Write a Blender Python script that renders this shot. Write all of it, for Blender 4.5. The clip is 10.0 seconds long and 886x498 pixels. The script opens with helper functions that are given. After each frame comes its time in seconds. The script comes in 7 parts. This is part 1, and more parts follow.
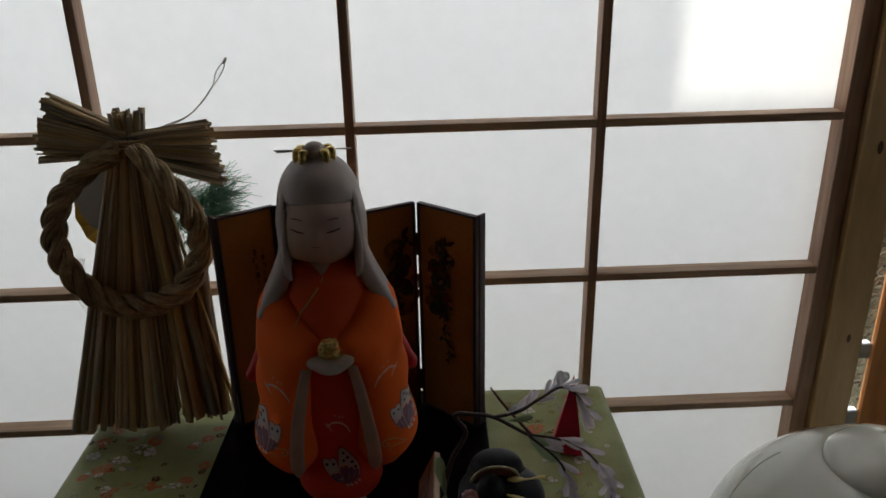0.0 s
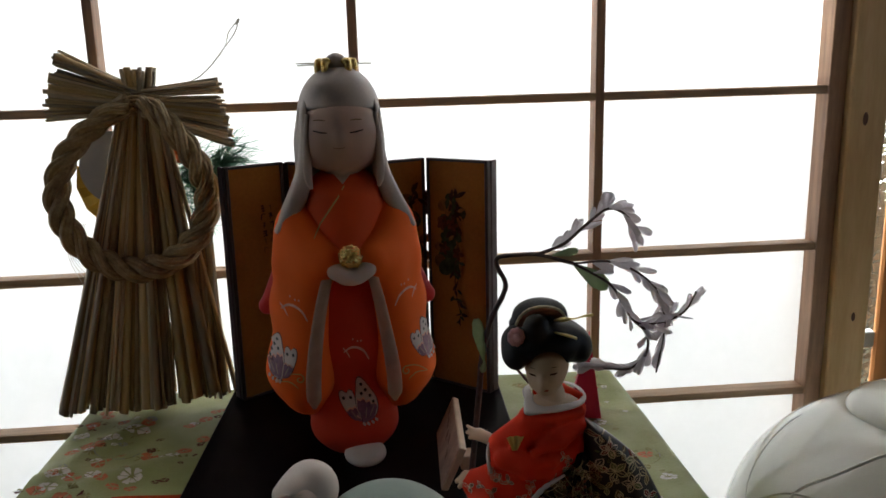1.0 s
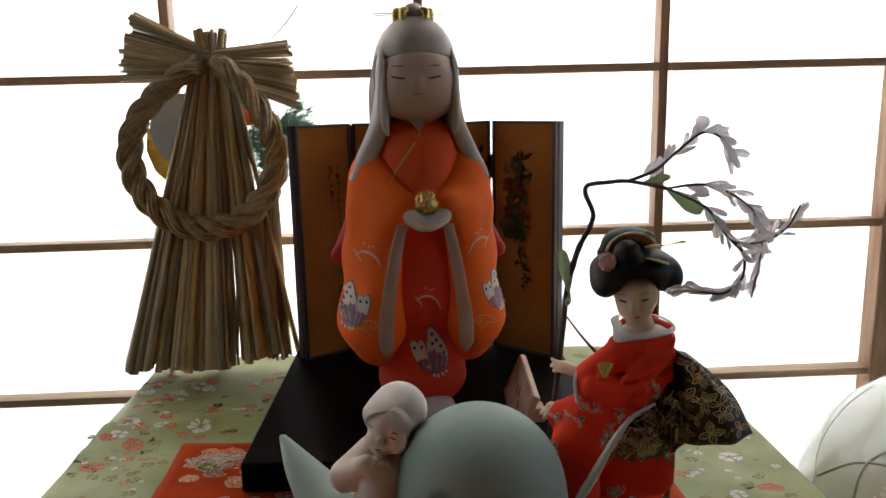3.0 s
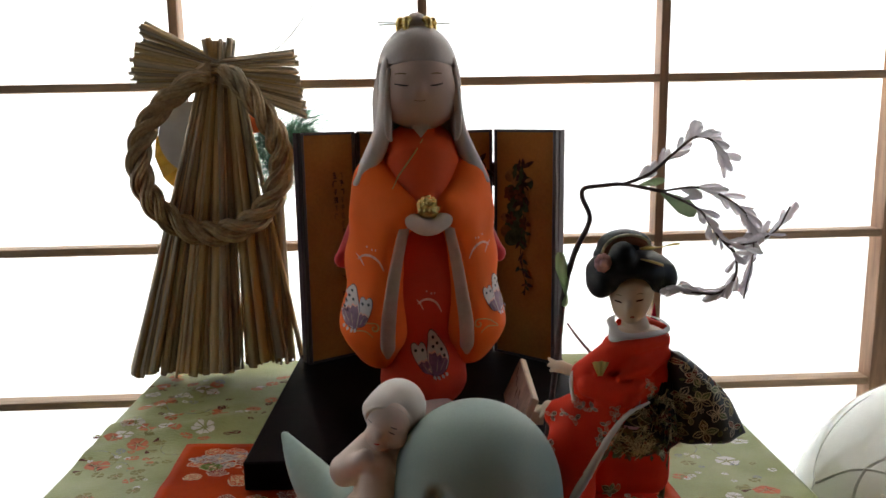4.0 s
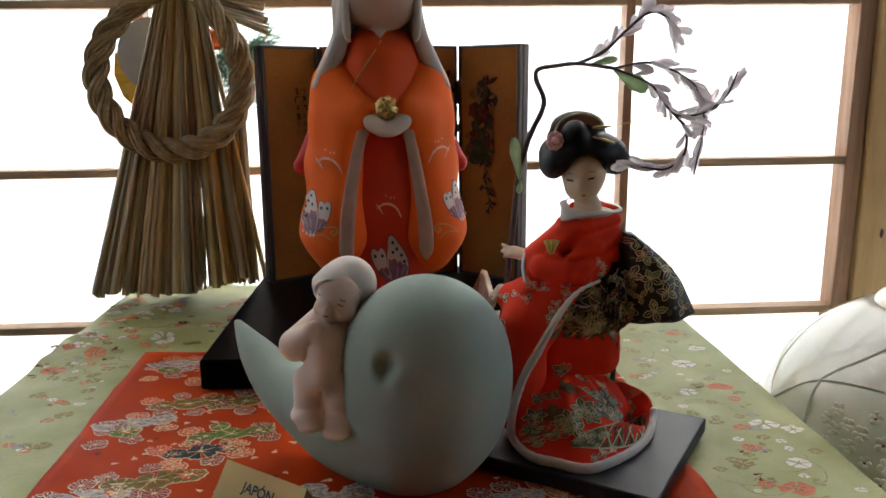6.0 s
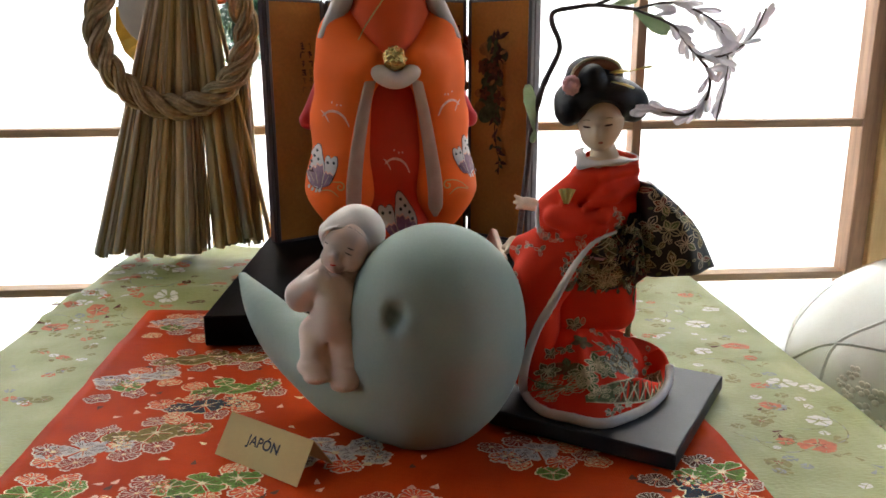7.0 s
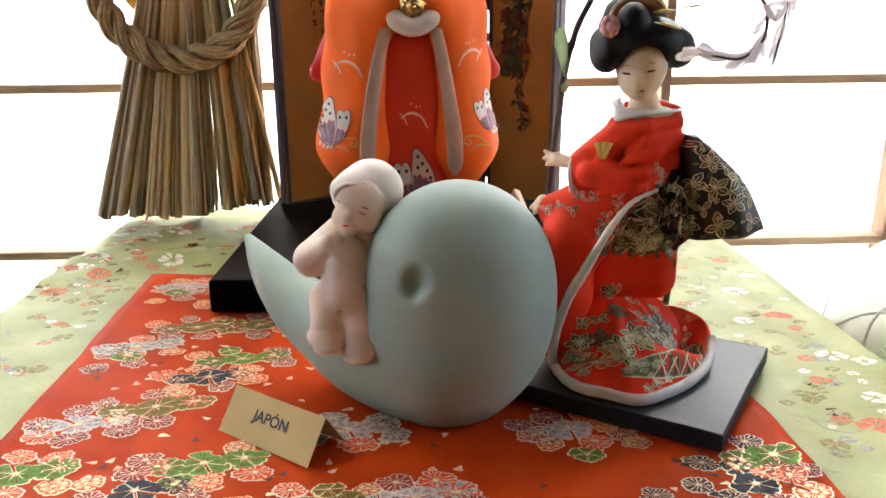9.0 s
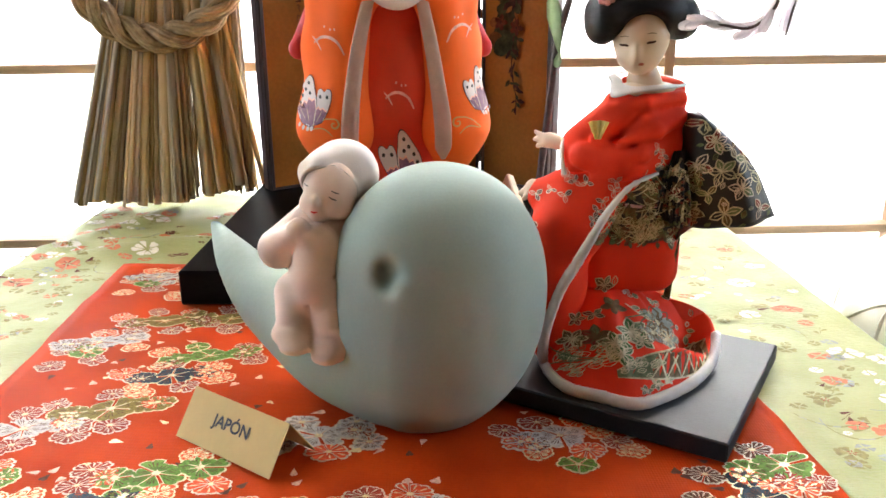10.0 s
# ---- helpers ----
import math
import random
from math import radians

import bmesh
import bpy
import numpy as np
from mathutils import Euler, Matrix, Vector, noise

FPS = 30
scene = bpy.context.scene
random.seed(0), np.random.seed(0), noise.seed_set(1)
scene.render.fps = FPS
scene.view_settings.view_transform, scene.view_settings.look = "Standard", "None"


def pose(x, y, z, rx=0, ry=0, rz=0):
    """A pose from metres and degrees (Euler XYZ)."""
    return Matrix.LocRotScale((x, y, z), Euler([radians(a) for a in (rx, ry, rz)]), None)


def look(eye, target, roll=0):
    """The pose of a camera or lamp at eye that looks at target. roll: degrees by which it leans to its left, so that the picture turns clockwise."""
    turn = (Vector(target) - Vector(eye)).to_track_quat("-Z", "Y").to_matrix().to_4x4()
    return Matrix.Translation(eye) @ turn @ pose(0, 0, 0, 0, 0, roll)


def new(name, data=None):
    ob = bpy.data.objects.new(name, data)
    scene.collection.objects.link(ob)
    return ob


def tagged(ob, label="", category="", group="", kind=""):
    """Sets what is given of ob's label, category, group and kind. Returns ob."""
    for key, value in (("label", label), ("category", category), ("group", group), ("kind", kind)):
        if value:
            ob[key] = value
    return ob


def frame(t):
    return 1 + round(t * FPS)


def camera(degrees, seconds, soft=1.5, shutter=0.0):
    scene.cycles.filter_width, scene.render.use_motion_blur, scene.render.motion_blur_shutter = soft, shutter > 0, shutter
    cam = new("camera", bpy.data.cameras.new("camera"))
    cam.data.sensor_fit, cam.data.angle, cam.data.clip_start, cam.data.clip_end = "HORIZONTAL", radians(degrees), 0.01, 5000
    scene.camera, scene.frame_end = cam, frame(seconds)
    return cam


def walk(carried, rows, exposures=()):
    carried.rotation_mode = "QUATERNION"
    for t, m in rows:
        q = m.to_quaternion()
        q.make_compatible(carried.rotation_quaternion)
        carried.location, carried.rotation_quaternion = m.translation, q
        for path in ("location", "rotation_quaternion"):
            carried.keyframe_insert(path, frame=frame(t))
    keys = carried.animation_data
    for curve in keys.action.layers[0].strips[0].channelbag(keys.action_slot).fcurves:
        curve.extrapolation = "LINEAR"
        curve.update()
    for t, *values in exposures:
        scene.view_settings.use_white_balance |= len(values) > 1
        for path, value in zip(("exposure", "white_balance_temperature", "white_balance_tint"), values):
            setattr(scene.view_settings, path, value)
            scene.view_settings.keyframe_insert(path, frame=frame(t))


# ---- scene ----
cam = camera(59.3, 10.0, soft=1.6)
PATH = [
    (0, (0.086, 0.114, 0.543), (0.144, 1.967, -0.208), -1.1),
    (0.5, (0.054, 0.104, 0.39), (0.105, 2.012, -0.208), -1.5),
    (1, (0.033, 0.067, 0.363), (0.188, 2.013, -0.069), -1.4),
    (1.5, (0.038, 0.06, 0.323), (0.205, 2.003, -0.12), -1.3),
    (2, (0.023, 0.074, 0.294), (0.145, 2.006, -0.207), -1.0),
    (2.5, (-0.001, 0.078, 0.296), (0.074, 2.016, -0.192), -1.1),
    (3, (-0.007, 0.058, 0.308), (0.075, 2.018, -0.083), -1.1),
    (4.5, (0.005, 0.044, 0.291), (0.067, 2.011, -0.061), -0.7),
    (5, (0.019, 0.043, 0.279), (0.102, 2.006, -0.097), -0.7),
    (5.5, (0.027, 0.036, 0.271), (0.143, 1.993, -0.126), -0.5),
    (6, (0.014, 0.035, 0.242), (0.129, 1.986, -0.18), -0.4),
    (7.5, (0.008, 0.065, 0.22), (0.098, 1.996, -0.293), -0.1),
    (8, (0.003, 0.082, 0.215), (0.08, 2.006, -0.323), -0.1),
    (8.5, (0.009, 0.083, 0.214), (0.079, 2.003, -0.342), -0.3),
    (9, (0.007, 0.087, 0.21), (0.075, 2.003, -0.36), -0.3),
    (9.5, (0.017, 0.1, 0.202), (0.082, 2.012, -0.384), -0.3),
    (10, (0.02, 0.122, 0.2), (0.08, 2.029, -0.4), -0.3),
]
EXPOSURES = [(0.0, 0.4), (0.5, 0.95), (1.0, 1.45), (2.5, 2.3), (4.5, 2.2), (6.0, 2.55), (7.5, 3.1), (9.0, 3.80), (9.5, 3.92), (10.0, 4.12)]
walk(cam, [(t, look(eye, target, roll)) for t, eye, target, roll in PATH], EXPOSURES)

# ---- world, lights, exposure ----
world = bpy.data.worlds.new("sky_world")
scene.world = world
world.use_nodes = True
wn = world.node_tree
sky = wn.nodes.new("ShaderNodeTexSky")
sky.sky_type = "NISHITA"
sky.sun_disc = False
sky.sun_elevation, sky.sun_rotation = radians(38), radians(25)
wn.links.new(sky.outputs[0], wn.nodes["Background"].inputs[0])
wn.nodes["Background"].inputs[1].default_value = 0.06


def area_lamp(name, m, sx, sy, watts, colour):
    lamp = bpy.data.lights.new(name, "AREA")
    lamp.shape, lamp.size, lamp.size_y, lamp.energy, lamp.color = "RECTANGLE", sx, sy, watts, colour
    ob = new(name, lamp)
    ob.matrix_world = m
    return ob


# daylight that falls on the paper screens from the garden
area_lamp("daylight_garden", look((0.0, 1.75, 1.0), (0.0, 0.0, 0.1)), 3.2, 1.7, 58, (0.955, 0.97, 1.0))
# fill lamps added in made-up openings of the two side walls
area_lamp("fill_west", look((-1.73, 0.30, 0.62), (0.0, 0.35, 0.2)), 0.88, 1.05, 0.16, (1.0, 0.95, 0.88))
area_lamp("fill_east", look((1.48, 0.42, 0.62), (0.0, 0.42, 0.1)), 0.84, 1.05, 0.16, (1.0, 0.94, 0.86))
sun = bpy.data.lights.new("sun", "SUN")
sun.energy, sun.angle, sun.color = 5.0, radians(0.6), (1.0, 0.95, 0.86)
sun_ob = new("sun", sun)
sun_ob.matrix_world = look((1.1, 2.5, 2.2), (0.0, 0.0, 0.0))


# ---- materials ----
def node(nt, kind, **k):
    n = nt.nodes.new(kind)
    for key, v in k.items():
        n.inputs[key].default_value = v
    return n


def material(name, base, rough=0.6, metal=0.0, vary=0.18, scale=40.0, stretch=(1, 1, 1), bump=0.15, fine=400.0, second=None, coat=0.0, sheen=0.0, spec=0.5, dist=0.001):
    """A surface whose colour wanders at two scales, with fine relief."""
    m = bpy.data.materials.new(name)
    m.use_nodes = True
    nt = m.node_tree
    p = nt.nodes["Principled BSDF"]
    p.inputs["Roughness"].default_value, p.inputs["Metallic"].default_value = rough, metal
    p.inputs["Coat Weight"].default_value, p.inputs["Sheen Weight"].default_value = coat, sheen
    p.inputs["Specular IOR Level"].default_value = spec
    tc = nt.nodes.new("ShaderNodeTexCoord")
    mp = nt.nodes.new("ShaderNodeMapping")
    mp.inputs["Scale"].default_value = stretch
    nt.links.new(tc.outputs["Object"], mp.inputs[0])
    big = node(nt, "ShaderNodeTexNoise", Scale=scale, Detail=4.0)
    small = node(nt, "ShaderNodeTexNoise", Scale=fine, Detail=3.0)
    nt.links.new(mp.outputs[0], big.inputs["Vector"])
    nt.links.new(mp.outputs[0], small.inputs["Vector"])
    ramp = nt.nodes.new("ShaderNodeValToRGB")
    lo = [c * (1 - vary) for c in base]
    hi = [min(1, c * (1 + vary)) for c in base] if second is None else list(second)
    ramp.color_ramp.elements[0].position, ramp.color_ramp.elements[1].position = 0.32, 0.7
    ramp.color_ramp.elements[0].color, ramp.color_ramp.elements[1].color = (*lo, 1), (*hi, 1)
    nt.links.new(big.outputs["Fac"], ramp.inputs[0])
    mix = nt.nodes.new("ShaderNodeMixRGB")
    mix.blend_type = "OVERLAY"
    mix.inputs[0].default_value = min(0.6, vary)
    nt.links.new(ramp.outputs[0], mix.inputs[1])
    nt.links.new(small.outputs["Fac"], mix.inputs[2])
    nt.links.new(mix.outputs[0], p.inputs["Base Color"])
    if bump:
        b = node(nt, "ShaderNodeBump", Strength=bump, Distance=dist)
        nt.links.new(small.outputs["Fac"], b.inputs["Height"])
        nt.links.new(b.outputs[0], p.inputs["Normal"])
    return m


def cloth_material(name, base, second, vary=0.12, rough=0.75, sheen=0.15, thread=1500.0, spec=0.08, crepe=0.0):
    m = material(name, base, rough, vary=vary, scale=22, fine=600, second=second, bump=0.0, sheen=sheen, spec=spec)
    nt = m.node_tree
    tc = nt.nodes.new("ShaderNodeTexCoord")
    out = []
    for d in ("X", "Y"):
        w = node(nt, "ShaderNodeTexWave", Scale=thread / 6.3, Distortion=0.6, Detail=1.0)
        w.bands_direction = d
        nt.links.new(tc.outputs["Object"], w.inputs["Vector"])
        out.append(w)
    add = nt.nodes.new("ShaderNodeMath")
    nt.links.new(out[0].outputs["Fac"], add.inputs[0])
    nt.links.new(out[1].outputs["Fac"], add.inputs[1])
    b = node(nt, "ShaderNodeBump", Strength=0.18, Distance=0.0003)
    nt.links.new(add.outputs[0], b.inputs["Height"])
    if crepe:
        # the fine puckers of crepe, drawn out along the weft
        mp = nt.nodes.new("ShaderNodeMapping")
        mp.inputs["Scale"].default_value = (1.0, 2.2, 1.0)
        pucker = node(nt, "ShaderNodeTexNoise", Scale=260.0, Detail=2.0)
        b2 = node(nt, "ShaderNodeBump", Strength=crepe, Distance=0.0012)
        nt.links.new(tc.outputs["Object"], mp.inputs[0])
        nt.links.new(mp.outputs[0], pucker.inputs["Vector"])
        nt.links.new(pucker.outputs["Fac"], b2.inputs["Height"])
        nt.links.new(b.outputs[0], b2.inputs["Normal"])
        b = b2
    nt.links.new(b.outputs[0], nt.nodes["Principled BSDF"].inputs["Normal"])
    return m


def random_tone(m, amount):
    """Shifts the tone of alike pieces from one to the next."""
    nt = m.node_tree
    p = nt.nodes["Principled BSDF"]
    link = p.inputs["Base Color"].links[0]
    info = nt.nodes.new("ShaderNodeObjectInfo")
    mr = nt.nodes.new("ShaderNodeMapRange")
    mr.inputs["To Min"].default_value, mr.inputs["To Max"].default_value = 1 - amount, 1 + amount
    nt.links.new(info.outputs["Random"], mr.inputs["Value"])
    hsv = nt.nodes.new("ShaderNodeHueSaturation")
    nt.links.new(mr.outputs[0], hsv.inputs["Value"])
    part_of = nt.nodes.new("ShaderNodeMath")
    part_of.operation = "MULTIPLY"
    part_of.inputs[1].default_value = 7.31
    wrap = nt.nodes.new("ShaderNodeMath")
    wrap.operation = "FRACT"
    span = nt.nodes.new("ShaderNodeMapRange")
    span.inputs["To Min"].default_value, span.inputs["To Max"].default_value = 1 - 0.7 * amount, 1 + amount * 0.4
    nt.links.new(info.outputs["Random"], part_of.inputs[0])
    nt.links.new(part_of.outputs[0], wrap.inputs[0])
    nt.links.new(wrap.outputs[0], span.inputs["Value"])
    nt.links.new(span.outputs[0], hsv.inputs["Saturation"])
    nt.links.new(link.from_socket, hsv.inputs["Color"])
    nt.links.new(hsv.outputs[0], p.inputs["Base Color"])
    return m


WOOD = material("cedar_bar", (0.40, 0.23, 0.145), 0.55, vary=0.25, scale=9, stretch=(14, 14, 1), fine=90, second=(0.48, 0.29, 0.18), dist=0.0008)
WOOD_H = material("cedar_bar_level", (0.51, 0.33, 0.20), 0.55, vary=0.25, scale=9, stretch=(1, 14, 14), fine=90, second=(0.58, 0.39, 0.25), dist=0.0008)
POST = material("cypress_post", (0.76, 0.49, 0.215), 0.5, vary=0.18, scale=14, stretch=(3, 3, 0.35), fine=120, second=(0.76, 0.52, 0.26), dist=0.0006)
KNOT = material("wood_knot", (0.14, 0.06, 0.035), 0.6, vary=0.3, scale=120)
POST_ORANGE = material("orange_post", (0.62, 0.30, 0.12), 0.45, vary=0.15, scale=14, stretch=(3, 3, 0.4), fine=120)
PLASTER = material("plaster", (0.24, 0.175, 0.11), 0.9, vary=0.06, scale=6, fine=300, dist=0.0015)
CEILING = material("ceiling_boards", (0.29, 0.205, 0.125), 0.7, vary=0.12, scale=8, stretch=(1, 12, 1), fine=80)
TATAMI = material("tatami", (0.23, 0.175, 0.085), 0.8, vary=0.15, scale=12, stretch=(1, 10, 1), fine=500)
ALU = material("aluminium_sash", (0.75, 0.76, 0.77), 0.35, metal=0.7, vary=0.05)
GROUND = material("garden_ground", (0.23, 0.24, 0.17), 0.95, vary=0.3, scale=3, fine=50)
LACQUER = material("black_lacquer", (0.008, 0.005, 0.005), 0.42, vary=0.3, scale=20, bump=0.02, spec=0.03)
LACQUER_MATT = material("black_painted_board", (0.020, 0.020, 0.023), 0.42, vary=0.25, scale=30, fine=900, bump=0.08, spec=0.3)
GREEN_CLOTH = cloth_material("green_crepe", (0.315, 0.345, 0.114), (0.402, 0.425, 0.185), rough=0.5, sheen=0.0, spec=0.36, crepe=0.55)
RED_CLOTH = cloth_material("red_brocade", (0.46, 0.040, 0.005), (0.55, 0.058, 0.007), rough=0.5, sheen=0.0, spec=0.03)
CARD = material("gold_card", (0.60, 0.43, 0.165), 0.45, metal=0.1, spec=0.2, vary=0.05, scale=30, bump=0.03)
INK = material("black_ink", (0.015, 0.014, 0.014), 0.5, vary=0.1, bump=0)
BISQUE_BLUE = material("blue_bisque", (0.295, 0.378, 0.325), 0.62, vary=0.06, scale=25, fine=700, bump=0.05, second=(0.33, 0.415, 0.36))
BISQUE_PINK = material("pale_pink_bisque", (0.75, 0.595, 0.50), 0.7, vary=0.06, scale=60, fine=900, bump=0.05)
BISQUE_CAP = material("grey_white_bisque", (0.70, 0.62, 0.56), 0.7, vary=0.06, scale=60, fine=900, bump=0.05)
ORANGE = material("orange_paint", (0.92, 0.155, 0.024), 0.65, spec=0.1, vary=0.05, scale=30, fine=900, bump=0.06)
ROBE_MID = material("red_orange_paint", (0.78, 0.10, 0.022), 0.6, spec=0.2, vary=0.05, scale=30, fine=900, bump=0.06)
VERMILION = material("vermilion_paint", (0.66, 0.058, 0.022), 0.6, spec=0.2, vary=0.06, scale=30, fine=900, bump=0.06)
CRIMSON = material("crimson_paint", (0.60, 0.03, 0.03), 0.5, vary=0.06, scale=30, fine=900, bump=0.05)
HAIR_PALE = material("pale_grey_glaze", (0.46, 0.395, 0.365), 0.5, vary=0.1, scale=25, fine=500, bump=0.05)
FACE_PALE = material("pale_clay_face", (0.53, 0.385, 0.325), 0.6, vary=0.06, scale=40, fine=900, bump=0.04)
LINING = material("pale_mauve_lining", (0.44, 0.285, 0.215), 0.6, vary=0.1, scale=60, fine=700, bump=0.08)
GOLD = material("gold_leaf", (0.72, 0.52, 0.18), 0.22, metal=0.95, vary=0.3, scale=220, fine=500, bump=0.6, dist=0.002)
PALE_PINK_PAINT = material("pale_pink_paint", (0.80, 0.40, 0.29), 0.55, vary=0.15, scale=200, bump=0.02)
WHITE_PAINT = material("white_paint", (0.60, 0.50, 0.46), 0.5, vary=0.05, bump=0.02)
PLUM_PAINT = material("plum_paint", (0.22, 0.09, 0.14), 0.5, vary=0.2, scale=200)
OCHRE_PAINT = material("ochre_line", (0.62, 0.36, 0.10), 0.5, vary=0.1)
SCREEN_GOLD = material("screen_gold_paper", (0.29, 0.112, 0.016), 0.55, metal=0.0, vary=0.2, scale=11, fine=300, second=(0.35, 0.140, 0.022), bump=0.05, spec=0.12)
SCREEN_EDGE = material("screen_edge", (0.035, 0.018, 0.016), 0.35, vary=0.2)
SCREEN_END = material("screen_end_lacquer", (0.075, 0.046, 0.050), 0.4, vary=0.2, scale=60)
SCREEN_INK = material("screen_painting_dark", (0.050, 0.020, 0.012), 0.8, spec=0.08, vary=0.5, scale=120)
SCREEN_RED = material("screen_painting_red", (0.085, 0.026, 0.011), 0.8, spec=0.08, vary=0.4, scale=120)
SCREEN_SHADE = material("screen_painting_wash", (0.17, 0.070, 0.020), 0.8, spec=0.08, vary=0.4, scale=90)
SCREEN_GREEN = material("screen_painting_green", (0.045, 0.042, 0.016), 0.8, spec=0.08, vary=0.4, scale=120)
STRAW = random_tone(material("rice_straw", (0.51, 0.385, 0.20), 0.6, vary=0.25, scale=60, stretch=(1, 1, 0.08), fine=500, second=(0.69, 0.54, 0.33), dist=0.0006), 0.50)
STRAW_ROPE = material("straw_rope", (0.47, 0.34, 0.175), 0.65, vary=0.3, scale=90, fine=420, second=(0.53, 0.40, 0.22), bump=0.5)
FAN_GOLD = material("gold_paper_fan", (0.75, 0.45, 0.06), 0.4, metal=0.3, vary=0.15)
DISC_GREY = material("grey_paper_disc", (0.40, 0.36, 0.33), 0.8, vary=0.05)
MANDARIN = material("orange_berry", (0.75, 0.14, 0.03), 0.4, vary=0.1)
WIRE = material("pale_wire", (0.55, 0.52, 0.45), 0.4, metal=0.4, vary=0.1)
COMB = material("brown_comb", (0.28, 0.10, 0.05), 0.4, vary=0.15)
OBI_RED = material("dull_red_thread", (0.22, 0.05, 0.035), 0.5, vary=0.3, scale=300, spec=0.12)
OBI_BROWN = material("brown_thread", (0.16, 0.11, 0.055), 0.5, vary=0.3, scale=300, spec=0.12)
LEAF_PRINT = material("leaf_green_print", (0.085, 0.155, 0.05), 0.55, vary=0.4, scale=250, spec=0.12)
KIMONO = material("red_silk", (0.80, 0.048, 0.018), 0.6, vary=0.08, scale=30, fine=1400, spec=0.12, bump=0.12)
COLLAR = material("white_collar", (0.64, 0.58, 0.55), 0.7, vary=0.05, fine=1200)
HEM = material("white_padded_hem", (0.66, 0.62, 0.60), 0.75, vary=0.08, scale=80, fine=900)
OBI = material("black_gold_brocade", (0.014, 0.012, 0.011), 0.45, vary=0.3, scale=130, fine=900, sheen=0.2)
OBI_GOLD = material("gold_thread", (0.60, 0.52, 0.33), 0.4, metal=0.1, vary=0.3, scale=300, spec=0.12)
OBI_GREEN = material("moss_thread", (0.17, 0.20, 0.10), 0.5, vary=0.3, scale=300, spec=0.12)
SKIN = material("ivory_face", (0.66, 0.49, 0.33), 0.45, vary=0.03, bump=0.02)
LIP = material("lip_paint", (0.42, 0.12, 0.08), 0.6, vary=0.1, spec=0.1)
HAIR = material("black_hair", (0.010, 0.009, 0.010), 0.48, spec=0.25, vary=0.3, scale=80, stretch=(1, 1, 5), fine=600, bump=0.3)
PINK = material("pink_silk_flower", (0.70, 0.40, 0.44), 0.6, vary=0.15, spec=0.12)
YELLOW = material("yellow_comb", (0.80, 0.64, 0.20), 0.4, vary=0.1)
PLUM_TWIG = material("reddish_bark", (0.16, 0.06, 0.045), 0.6, vary=0.3, scale=200)
STEM = material("dark_branch", (0.055, 0.028, 0.024), 0.55, vary=0.3, scale=200)
PLAQUE = material("pale_wood_board", (0.60, 0.44, 0.30), 0.6, vary=0.15, scale=40, fine=300)
PLAQUE_FACE = material("faded_wood_face", (0.46, 0.29, 0.21), 0.6, vary=0.25, scale=60, fine=400)
PLAQUE_RED = material("reddish_brush_paint", (0.13, 0.05, 0.035), 0.5, vary=0.35, scale=90)
PORCELAIN = material("celadon_porcelain", (0.62, 0.63, 0.56), 0.16, vary=0.05, scale=8, bump=0.0, coat=0.8, spec=0.5)
VASE_LINE = material("grey_glaze_line", (0.50, 0.50, 0.44), 0.25, vary=0.2)
VASE_FLOWER = material("raised_glaze_flower", (0.82, 0.79, 0.70), 0.25, vary=0.15)
VASE_RED = material("red_glaze_dot", (0.40, 0.10, 0.07), 0.25, vary=0.15)
RED_PAPER = material("magenta_paper", (0.62, 0.02, 0.07), 0.6, vary=0.1)
THREADS = {
    "white": material("white_thread", (0.70, 0.57, 0.43), 0.42, vary=0.2, scale=500, fine=1500, bump=0.3, spec=0.35),
    "lilac": material("lilac_thread", (0.58, 0.52, 0.49), 0.5, vary=0.25, scale=500, fine=1500, bump=0.3, spec=0.1),
    "green": material("green_thread", (0.14, 0.25, 0.04), 0.55, vary=0.3, scale=500, fine=1500, bump=0.3, spec=0.1),
    "olive": material("olive_thread", (0.24, 0.17, 0.035), 0.55, vary=0.3, scale=500, fine=1500, bump=0.3, spec=0.1),
    "navy": material("navy_thread", (0.022, 0.035, 0.055), 0.5, vary=0.3, scale=500, fine=1500, bump=0.3, spec=0.1),
    "red": material("red_thread", (0.70, 0.09, 0.025), 0.55, vary=0.2, scale=500, fine=1500, bump=0.3, spec=0.1),
    "gold": material("gold_outline_thread", (0.78, 0.63, 0.36), 0.38, metal=0.35, vary=0.25, scale=600, spec=0.4),
    "pale": material("pale_print", (0.70, 0.68, 0.58), 0.7, vary=0.1, scale=200),
    "wine": material("wine_thread", (0.32, 0.045, 0.025), 0.6, vary=0.25, scale=400, fine=1500, bump=0.3, spec=0.1),
    "pink": material("salmon_thread", (0.84, 0.50, 0.36), 0.5, vary=0.2, scale=400, spec=0.1),
    "umber": material("umber_thread", (0.13, 0.05, 0.03), 0.7, vary=0.2, scale=300, spec=0.1),
    "brick": material("brick_print", (0.55, 0.16, 0.06), 0.7, vary=0.15, scale=200),
    "moss": material("moss_print", (0.24, 0.22, 0.06), 0.7, vary=0.2, scale=200),
    "grey": material("grey_print", (0.27, 0.29, 0.24), 0.7, vary=0.2, scale=200),
}


